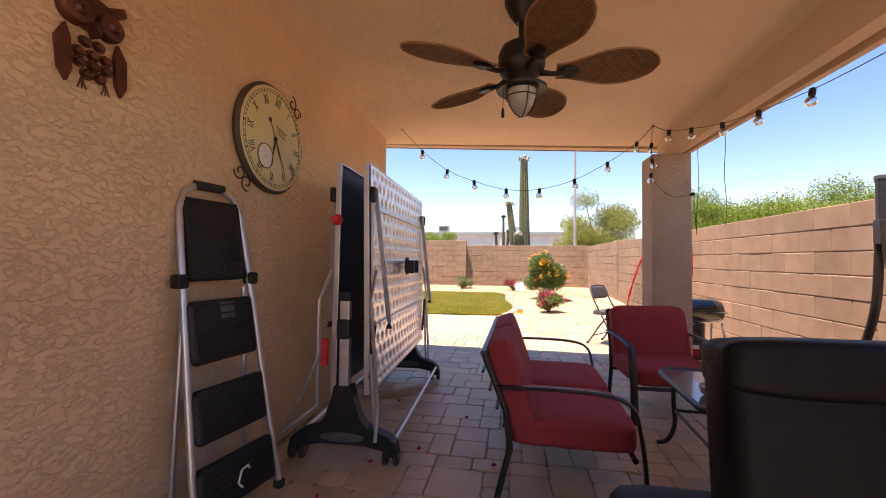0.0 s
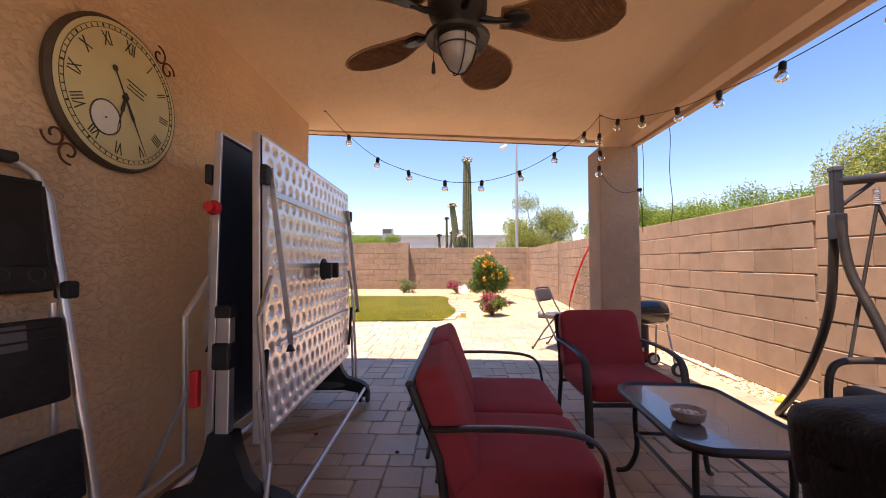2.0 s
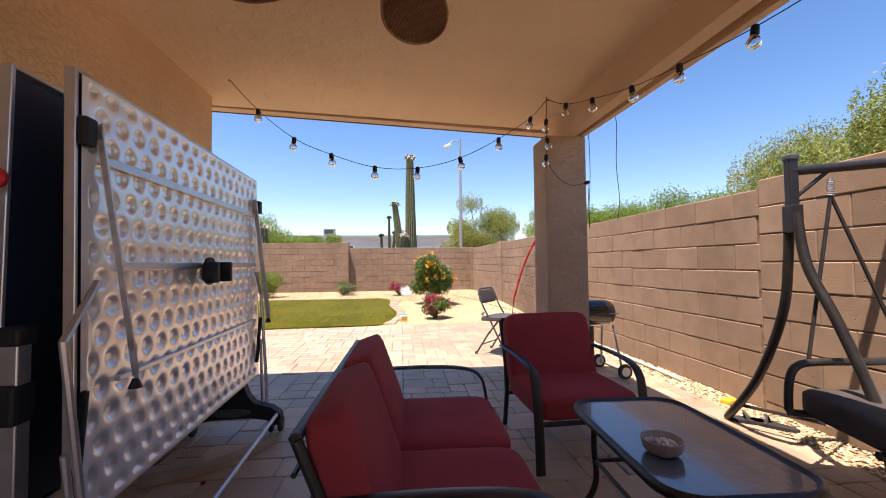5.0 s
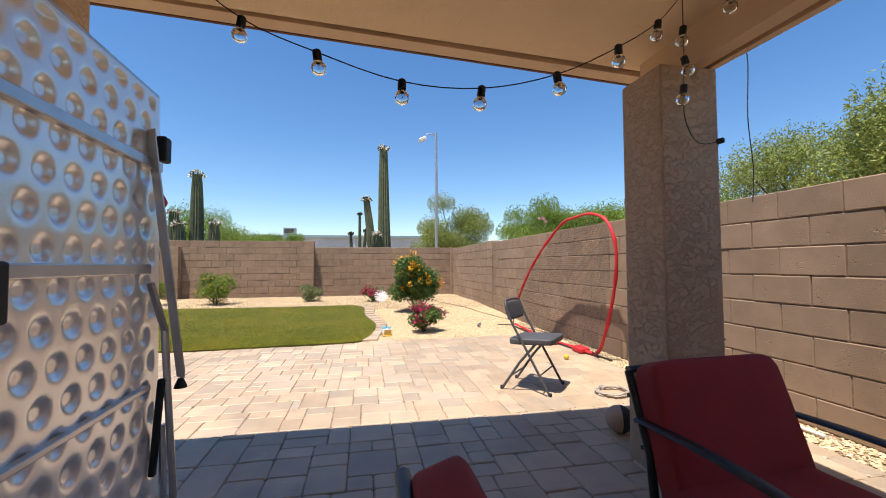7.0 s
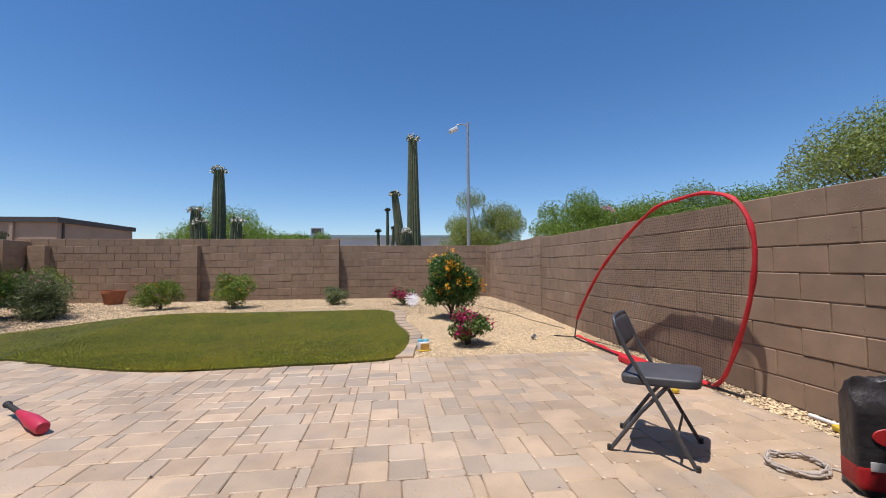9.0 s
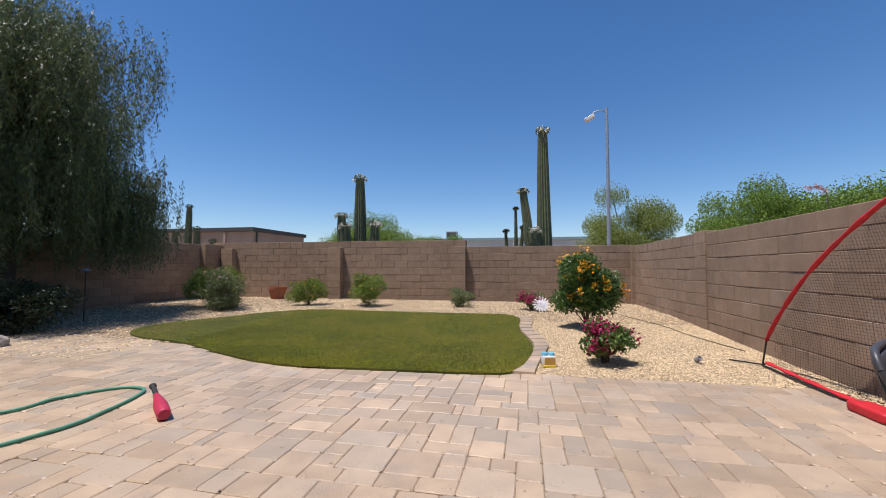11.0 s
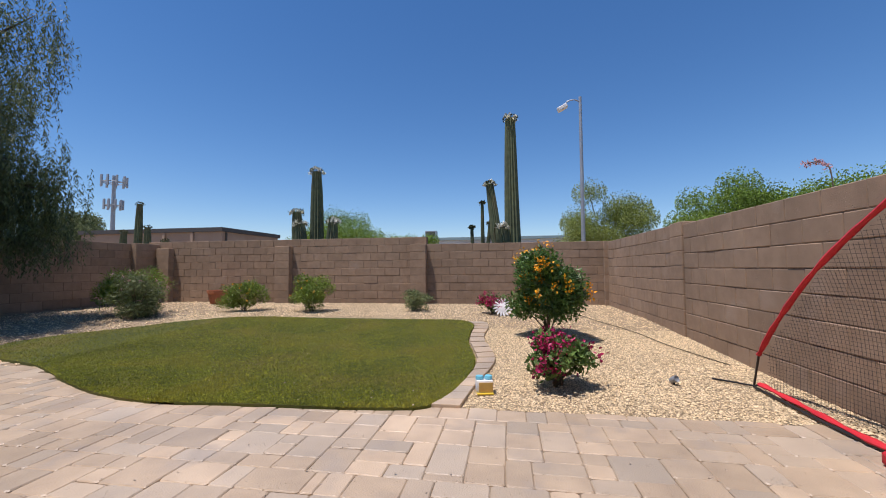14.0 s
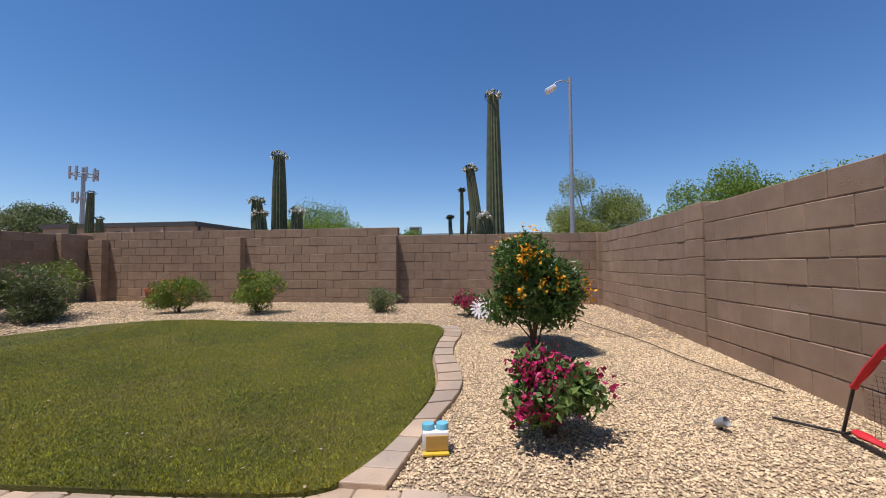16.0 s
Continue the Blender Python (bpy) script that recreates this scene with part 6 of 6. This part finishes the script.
# ---- planting ----
def bush(name, x, y, rx, rz, base, n, mat_leaf, label, category, leaf=(0.06, 0.02), flowers=(), seed=0, stems=9, lumps=16, group=""):
    """A shrub: stems, and leaves gathered in uneven lumps."""
    rng = np.random.default_rng(seed)
    z0 = ground_z(x, y)
    t = thing(name, pose(x, y, z0), label, category, group)
    st = bmesh.new()
    cents, rad = [], []
    for k in range(lumps):
        d = rng.normal(size=3)
        d /= np.linalg.norm(d)
        q = rng.uniform(0.45, 0.85)
        c = np.array([d[0] * rx * q, d[1] * rx * q, base + rz + d[2] * rz * q])
        cents.append(c)
        rad.append(rng.uniform(0.30, 0.52))
    for k in range(stems):
        c = cents[k % lumps]
        a = rng.uniform(0, math.tau)
        p0 = (0.04 * math.cos(a), 0.04 * math.sin(a), -0.02)
        tube(smooth_line([p0, (c[0] * 0.35, c[1] * 0.35, c[2] * 0.45), tuple(c)], 3), [0.011, 0.010, 0.009, 0.008, 0.006, 0.005, 0.003], 5, st)
    link("stems", st, TWIG, t)
    w = np.array(rad)
    pick = rng.choice(lumps, n, p=w ** 2 / (w ** 2).sum())
    d = rng.normal(size=(n, 3))
    d /= np.linalg.norm(d, axis=1)[:, None]
    rr = rng.uniform(0.35, 1.0, n) ** 0.6
    pts = np.array(cents)[pick] + d * (w[pick] * rr)[:, None] * np.array([rx, rx, rz])
    pts = pts[pts[:, 2] > 0.02]
    v, f = leaves_at(pts, (0, 0, 0.25), leaf[0], leaf[1], rng, 0.15)
    mesh_np("leaves", v, f, mat_leaf, t)
    for mt, cnt, size, where in flowers:
        k = rng.choice(len(cents), cnt)
        dd = rng.normal(size=(cnt, 3))
        dd[:, 2] = np.abs(dd[:, 2]) * where + 0.1
        dd[:, 1] -= 0.6
        dd /= np.linalg.norm(dd, axis=1)[:, None]
        cc = np.array(cents)[k] + dd * w[k][:, None] * np.array([rx, rx, rz]) * 1.12
        per = 16
        pp = np.repeat(cc, per, 0) + rng.normal(scale=size * 0.75, size=(cnt * per, 3))
        v, f = leaves_at(pp, (0, -0.3, 0.3), size * 1.0, size * 0.8, rng)
        mesh_np("blossoms", v, f, mt, t)
    return t


bush("yellow_bells_shrub", 1.52, 11.62, 0.55, 0.55, 0.13, 15000, LEAF_TECOMA, "dense green shrub with clusters of orange-yellow bells", "shrub", (0.075, 0.026), ((PETAL_Y, 46, 0.046, 0.8),), 3, 14, lumps=24)
bush("bougainvillea", 1.40, 9.52, 0.30, 0.20, 0.05, 2000, LEAF_BOUG, "low bougainvillea with magenta bracts on gravel", "shrub", (0.062, 0.036), ((PETAL_M, 30, 0.042, 0.6),), 4, 14, lumps=16)
bush("bougainvillea", 0.66, 14.0, 0.34, 0.21, 0.05, 900, LEAF_BOUG, "small bougainvillea covered in magenta bracts", "shrub", (0.06, 0.034), ((PETAL_M, 64, 0.030, 0.5),), 5, 10, lumps=14)
bush("sage_shrub", -1.10, 14.40, 0.38, 0.20, 0.02, 2000, LEAF_SAGE, "sparse grey-green shrub at the wall foot", "shrub", (0.06, 0.02), (), 6, 10)
bush("green_shrub", -3.30, 14.05, 0.50, 0.40, 0.03, 7500, LEAF_BRIGHT, "rounded bright green shrub with orange tips", "shrub", (0.05, 0.018), ((PETAL_Y, 16, 0.016, 0.9),), 7, 10)
bush("green_shrub", -4.85, 13.95, 0.52, 0.32, 0.02, 6000, LEAF_BRIGHT, "low bright green shrub with orange tips", "shrub", (0.05, 0.018), ((PETAL_Y, 16, 0.016, 0.9),), 8, 10)
bush("oleander", -6.15, 12.55, 0.62, 0.42, 0.05, 4500, LEAF_SAGE, "loose oleander with pale pink flowers", "shrub", (0.10, 0.018), ((PETAL_P, 20, 0.022, 0.9),), 9, 14)
bush("oleander", -6.9, 13.2, 0.60, 0.50, 0.05, 4500, LEAF_BRIGHT, "upright green oleander beside the wall", "shrub", (0.11, 0.018), (), 10, 14)
# shrubs under the tree, their leaf colour darkened to carry its shade
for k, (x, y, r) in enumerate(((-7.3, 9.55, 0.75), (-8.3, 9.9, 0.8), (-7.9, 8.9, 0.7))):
    bush("dark_shrub", x, y, r, 0.42, 0.0, 3600, LEAF_SHADED, "leafy shrub coloured dark for the shade of the tree", "shrub", (0.07, 0.03), (), 20 + k, 8, group="shaded shrubs")
lp = thing("path_light", pose(-7.55, 10.7, 0.0), "small pale-hooded path light among the shrubs", "light")
link("pole", tube([(0, 0, 0), (0, 0, 0.98)], 0.009, 8), BLACK_METAL, lp)
link("hood", lathe([(0.0, 1.05), (0.025, 1.045), (0.075, 0.99), (0.07, 0.985), (0.02, 1.02), (0.0, 1.03)], 18), GALV, lp, "small pale metal hood", 40)


def weeping_tree():
    rng = np.random.default_rng(77)
    t = thing("weeping_acacia", pose(-9.05, 10.55, 0.05) @ Matrix.Scale(0.85, 4), "large weeping acacia with long hanging grey-green foliage", "tree")
    tr = tube(smooth_line([(0.1, -0.3, -0.1), (0.0, -0.2, 1.0), (-0.15, 0.0, 2.2), (-0.1, 0.1, 3.6)], 5), [0.22 - 0.006 * k for k in range(16)], 12)
    link("trunk", tr, BARK, t, "", 60)
    limbs = bmesh.new()
    tips = []
    for k in range(66):
        a = rng.uniform(0, math.tau)
        r = rng.uniform(0.4, 2.55) * (1.0 if math.cos(a) < 0.6 else 0.96)
        top = rng.uniform(3.6, 7.6) - 0.30 * r
        c = np.array([r * math.cos(a), r * math.sin(a) * 0.95, top])
        tube(smooth_line([(-0.1, 0.0, 2.0 + rng.uniform(0, 1.4)), (c[0] * 0.45, c[1] * 0.45, 0.55 * top + 1.6), tuple(c)], 4), [0.07, 0.062, 0.055, 0.048, 0.04, 0.032, 0.024, 0.016, 0.008], 6, limbs)
        tips.append(c)
    link("limbs", limbs, BARK, t, "", 60)
    pts, along = [], []
    for c in tips:
        for s in range(64):
            o = c + np.clip(rng.normal(scale=(0.42, 0.42, 0.40)), -0.6, 0.6)
            length = rng.uniform(0.8, 3.0) if o[2] < 5.6 else rng.uniform(0.6, 1.8)
            length = min(length, max(0.3, o[2] - rng.uniform(1.0, 1.9)))
            n = int(length / 0.027)
            u = np.linspace(0, 1, n)
            drift = np.clip(rng.normal(scale=0.18, size=2), -0.3, 0.3)
            p = o + np.stack([drift[0] * u ** 1.5, drift[1] * u ** 1.5, -length * u], 1) + rng.normal(scale=0.03, size=(n, 3))
            pts.append(p)
    p = np.concatenate(pts)
    v, f = leaves_at(p, (0, 0, -0.3), 0.115, 0.024, rng, 1.0)
    mesh_np("foliage", v, f, LEAF_WEEP, t)
    return t


weeping_tree()


def far_tree(x, y, h, r, mat_leaf, label, seed, n=5200, leaf=(0.16, 0.07), stems=7, lift=0.30, squash=0.5, name="desert_tree", z=0.0):
    rng = np.random.default_rng(seed)
    t = thing(name, pose(x, y, z), label, "tree", "trees beyond the wall")
    wood = bmesh.new()
    cents = []
    for k in range(stems * 4):
        a = rng.uniform(0, math.tau)
        q = math.sqrt(rng.uniform(0.02, 1.0))
        zz = h * (lift + (1 - lift) * rng.uniform(0.1, 0.92) * (1 - 0.45 * q * q))
        c = np.array([r * q * math.cos(a), r * q * math.sin(a), zz])
        cents.append(c)
        tube(smooth_line([(0.06 * math.cos(a), 0.06 * math.sin(a), 0.0), (c[0] * 0.3, c[1] * 0.3, zz * 0.5), tuple(c)], 3), [0.09, 0.08, 0.065, 0.05, 0.035, 0.025, 0.012], 5, wood)
    link("trunk", wood, BARK, t, "", 60)
    n = int(n * 7.0)
    k = rng.choice(len(cents), n)
    d = rng.normal(size=(n, 3)) * np.array([1, 1, squash * 1.2])
    d = d / np.maximum(1.0, np.linalg.norm(d, axis=1) / 1.7)[:, None]
    p = np.array(cents)[k] + d * r * 0.21
    v, f = leaves_at(p, (0, 0, 0.2), leaf[0] * 0.62, leaf[1] * 0.85, rng)
    mesh_np("crown", v, f, mat_leaf, t)
    return t


far_tree(6.6, 30.7, 6.2, 2.7, LEAF_PALO, "rounded olive-green palo verde beyond the block wall", 41, 9000, (0.20, 0.05), lift=0.12)
far_tree(11.5, 26.4, 5.2, 2.5, LEAF_MESQ, "green mesquite crown over the block wall", 42, 7000, (0.16, 0.07))
far_tree(15.0, 23.6, 5.7, 2.8, LEAF_MESQ, "green mesquite crown over the block wall", 43, 7000, (0.16, 0.07))
far_tree(18.5, 21.2, 5.3, 2.8, LEAF_MESQ, "green mesquite crown over the block wall", 44, 7000, (0.16, 0.07))
far_tree(16.5, 14.1, 6.2, 3.0, LEAF_PALO, "feathery yellow-green palo verde beyond the block wall", 45, 6500, (0.22, 0.05), lift=0.35)
far_tree(15.0, 9.8, 7.4, 3.2, LEAF_PALO, "feathery yellow-green palo verde beyond the block wall", 46, 8000, (0.22, 0.05), lift=0.35)
far_tree(-10.3, 31.7, 5.2, 3.0, LEAF_MESQ, "green tree crown behind the saguaro", 47, 6500, (0.18, 0.07), lift=0.2)
far_tree(-6.2, 35.5, 4.3, 1.8, LEAF_MESQ, "small green tree crown over the block wall", 48, 5000, (0.18, 0.07), lift=0.2)
far_tree(-54.0, 47.8, 9.0, 4.0, LEAF_SAGE, "grey-green tree by the tan building", 49, 4000, (0.4, 0.2), lift=0.3)
far_tree(-38.0, 49.7, 5.6, 3.0, LEAF_MESQ, "low green trees by the tan building", 50, 3000, (0.35, 0.2), lift=0.3)


def saguaro_column(pts, radii, ribs=16, bm=None):
    bm = bm or bmesh.new()
    pts = smooth_line(pts, 5)
    n = len(pts)
    rs = np.interp(np.linspace(0, 1, n), np.linspace(0, 1, len(radii)), radii)
    seg = ribs * 2
    rings = []
    for i, p in enumerate(pts):
        a, b = pts[max(i - 1, 0)], pts[min(i + 1, n - 1)]
        tdir = (b - a).normalized()
        x = Vector((1, 0, 0)) - tdir * tdir.x
        x = x.normalized() if x.length > 0.2 else Vector((0, 1, 0))
        yv = tdir.cross(x)
        rings.append([bm.verts.new(p + (x * math.cos(k * math.tau / seg) + yv * math.sin(k * math.tau / seg)) * rs[i] * 1.06 * (1.0 if k % 2 else 0.80)) for k in range(seg)])
    for a, b in zip(rings, rings[1:]):
        for k in range(seg):
            bm.faces.new((a[k], a[(k + 1) % seg], b[(k + 1) % seg], b[k]))
    bm.faces.new(rings[-1])
    return bm


def saguaro(x, y, stems, label, seed, crowns=True):
    t = thing("saguaro", pose(x, y, 0.0), label, "cactus", "saguaros beyond the wall")
    rng = np.random.default_rng(seed)
    for pts, radii, bloom in stems:
        s = link("stem", saguaro_column(pts, radii), SAGUARO, t, "ribbed green cactus stem")
        top = np.array(pts[-1])
        for what, n, mt in (("bud_ring", 46, BUD), ("blossom", 17, PETAL_W)):
            if what == "blossom" and not bloom:
                continue
            d = rng.normal(size=(n, 3))
            d[:, 2] = np.abs(d[:, 2]) * 0.7
            d /= np.linalg.norm(d, axis=1)[:, None]
            base = top + d * radii[-2] * np.array([1.15, 1.15, 0.95]) - np.array([0, 0, radii[-2] * 0.3])
            k = 4 if what == "bud_ring" else 7
            pp = np.repeat(base, k, 0) + rng.normal(scale=0.013, size=(n * k, 3))
            v, f = leaves_at(pp, (0, 0, 0.5), 0.065 if what == "bud_ring" else 0.075, 0.03 if what == "bud_ring" else 0.06, rng)
            mesh_np(what, v, f, mt, s, "stuff", "white blossoms" if what == "blossom" else "")
    return t


saguaro(1.10, 17.0, [([(0, 0, 0), (0.0, 0, 1.6), (-0.02, 0, 3.4), (-0.03, 0, 5.22)], [0.20, 0.23, 0.20, 0.17, 0.13], True),
                      ([(-0.05, 0, 1.5), (-0.42, 0.0, 1.75), (-0.50, 0, 2.4), (-0.62, 0, 3.38)], [0.13, 0.14, 0.14, 0.13, 0.10], True),
                      ([(-0.05, -0.1, 1.45), (-0.22, -0.25, 1.65), (-0.30, -0.3, 1.95), (-0.30, -0.3, 2.15)], [0.13, 0.16, 0.17, 0.15, 0.10], True)], "tall flowering saguaro cactus with low arms behind the wall", 61)
saguaro(0.20, 17.25, [([(0, 0, 0), (0.05, 0, 1.2), (0.05, 0, 2.9)], [0.09, 0.075, 0.06, 0.05, 0.04], False), ([(0.05, 0, 1.2), (-0.20, 0, 1.5), (-0.26, 0, 2.2)], [0.06, 0.06, 0.055, 0.05, 0.04], False), ([(0.05, 0, 1.4), (0.2, 0, 1.7), (0.26, 0, 2.3)], [0.06, 0.06, 0.055, 0.05, 0.04], False)], "thin branching cactus beside the tall saguaro", 62)
saguaro(-5.45, 18.43, [([(0, 0, 0), (0.02, 0, 2.0), (0.0, 0, 4.35)], [0.22, 0.24, 0.22, 0.20, 0.14], True),
                      ([(-0.1, 0, 1.2), (-0.55, 0, 1.6), (-0.68, 0, 2.2), (-0.72, 0, 3.0)], [0.16, 0.19, 0.19, 0.18, 0.13], True),
                      ([(-0.1, -0.2, 1.2), (-0.35, -0.3, 1.6), (-0.42, -0.3, 2.55)], [0.16, 0.2, 0.2, 0.19, 0.13], True),
                      ([(0.1, 0, 1.2), (0.5, 0, 1.6), (0.60, 0, 2.65)], [0.16, 0.2, 0.2, 0.19, 0.13], True)], "flowering saguaro cactus with three arms behind the wall", 63)
saguaro(-17.5, 23.1, [([(0, 0, 0), (0.0, 0, 2.0), (0.05, 0, 4.4)], [0.22, 0.20, 0.18, 0.16, 0.12], False), ([(0, 0, 1.2), (-0.8, 0, 1.6), (-0.85, 0, 3.0)], [0.16, 0.17, 0.17, 0.16, 0.12], False), ([(0, 0, 1.4), (0.5, 0, 1.8), (0.55, 0, 3.2)], [0.16, 0.17, 0.17, 0.16, 0.12], False), ([(1.5, 0, 0), (1.5, 0, 1.2), (1.6, 0, 2.5)], [0.2, 0.2, 0.18, 0.16, 0.12], False)], "dark branching saguaro near the mast", 64)

# ---- beyond the wall ----
def flower_stalk():
    t = thing("red_yucca_stalk", pose(3.72, 9.74, 0), "thin arching pink flower stalk rising behind the block wall", "plant")
    line = smooth_line([(0.02, 0.0, 0.0), (0.01, -0.02, 1.2), (0.0, -0.01, 1.80), (0.0, 0.06, 1.92), (0.0, 0.16, 1.97), (0.0, 0.29, 1.975)], 6)
    link("stalk", tube(line, 0.005, 6), TWIG, t)
    rng = np.random.default_rng(12)
    tip = np.array([tuple(p) for p in line[14:]])
    p = np.repeat(tip, 9, 0) + rng.normal(scale=0.011, size=(len(tip) * 9, 3))
    v, f = leaves_at(p, (0, 0, 0.1), 0.028, 0.012, rng)
    mesh_np("flower_spike", v, f, PETAL_P, t, "stuff", "dusty pink small flowers")
    return t


flower_stalk()
lamp = thing("street_lamp", pose(3.50, 20.0, 0), "grey steel street lamp with one arm", "street lamp")
link("pole", tube([(0, 0, 0), (0, 0, 4.0), (0, 0, 6.95)], [0.075, 0.06, 0.05], 12), GALV, lamp, "", 50)
link("arm", tube(smooth_line([(0, 0, 6.75), (-0.18, 0, 6.86), (-0.42, 0, 6.82), (-0.52, 0, 6.70)], 4), 0.022, 8), GALV, lamp, "", 50)
link("head", pillow(0.36, 0.22, 0.14, (-0.60, 0, 6.60), Matrix.Rotation(radians(-28), 4, "Y"), 0.2, 6), WHITE_PAINT, lamp, "pale lamp head", 60)


def warehouse():
    t = thing("warehouse", pose(-7.0, 57.3, 0), "long low grey metal warehouse with a blue-grey roof", "building")
    link("wall", box(34.0, 14.0, 4.7, (0, 7, 2.35)), METAL_WALL, t)
    rib = bmesh.new()
    for k in range(110):
        box(0.10, 0.06, 4.6, (-16.8 + k * 0.305, -0.03, 2.3), bm=rib)
    link("ribbing", rib, METAL_WALL, t)
    link("roof", prism([(-0.3, 4.7), (14.3, 4.7), (14.3, 4.95), (7.0, 5.5), (-0.3, 5.05)], -17.2, 17.2, m=Matrix.Rotation(radians(90), 4, "Z") @ Matrix.Rotation(radians(90), 4, "X")), ROOF_BLUE, t)
    for x in (-9.0, -2.5, 3.0, 10.5):
        link("roller_door", box(3.6, 0.08, 3.5, (x, -0.08, 1.8), 0.02), ROOF_BLUE, t)
    for x in (-5.5, 0.5):
        w = link("window", box(1.1, 0.08, 1.0, (x, -0.08, 3.1), 0.02), WINDOW_DARK, t)
        link("window_frame", box(1.3, 0.05, 1.2, (x, -0.05, 3.1), 0.02), WHITE_PAINT, w)
    for x in (-7.3, 6.0):
        link("downpipe", box(0.14, 0.12, 4.7, (x, -0.1, 2.4)), WHITE_PAINT, t)
    a = link("roof_unit", box(1.5, 1.2, 1.0, (-2.4, 1.5, 5.6), 0.04), GALV, t)
    link("grille", box(1.2, 0.05, 0.6, (-2.4, 0.88, 5.65)), DARK_TRIM, a)
    link("roof_unit", box(1.1, 1.0, 0.8, (8.0, 1.5, 5.5), 0.04), GALV, t)


def tan_building():
    t = thing("tan_building", pose(-29.4, 43.9, 0), "low flat-roofed tan building with a dark parapet", "building")
    link("wall", prism([(0, 0), (0.3, 10), (-18, 10), (-18, 0)], 0, 5.15), TAN_WALL, t)
    link("parapet", prism([(0.25, -0.25), (0.55, 10.2), (-18.2, 10.2), (-18.2, -0.25)], 5.15, 5.6), DARK_TRIM, t, "dark brown parapet")
    for k in range(3):
        link("pilaster", box(0.3, 0.2, 5.1, (-3.5 - 3.5 * k, -0.1, 2.55)), TAN_WALL, t)
    link("downpipe", box(0.15, 0.15, 5.1, (0.1, 0.6, 2.55)), DARK_TRIM, t)


def mast():
    t = thing("phone_mast", pose(-71.0, 67.8, 0), "grey phone mast with two rings of antennas", "mast")
    link("pole", tube([(0, 0, 0), (0, 0, 18.6)], [0.45, 0.28], 12), GALV, t, "", 50)
    for z, r, h in ((17.3, 1.9, 2.0), (13.0, 1.4, 1.8)):
        link("ring", tube([(r * math.cos(k * math.tau / 12), r * math.sin(k * math.tau / 12), z) for k in range(12)], 0.09, 6, closed=True), GALV, t)
        for k in range(9):
            a = k * math.tau / 9 + 0.2
            link("antenna", box(0.35, 0.25, h, (r * math.cos(a), r * math.sin(a), z + 0.2), 0.04), GALV, t)
        for k in range(3):
            a = k * math.tau / 3
            link("spoke", tube([(0, 0, z), (r * math.cos(a), r * math.sin(a), z)], 0.07, 6), GALV, t)


warehouse()
tan_building()
mast()

# ---- pieces of the paving ----
build_pavers()
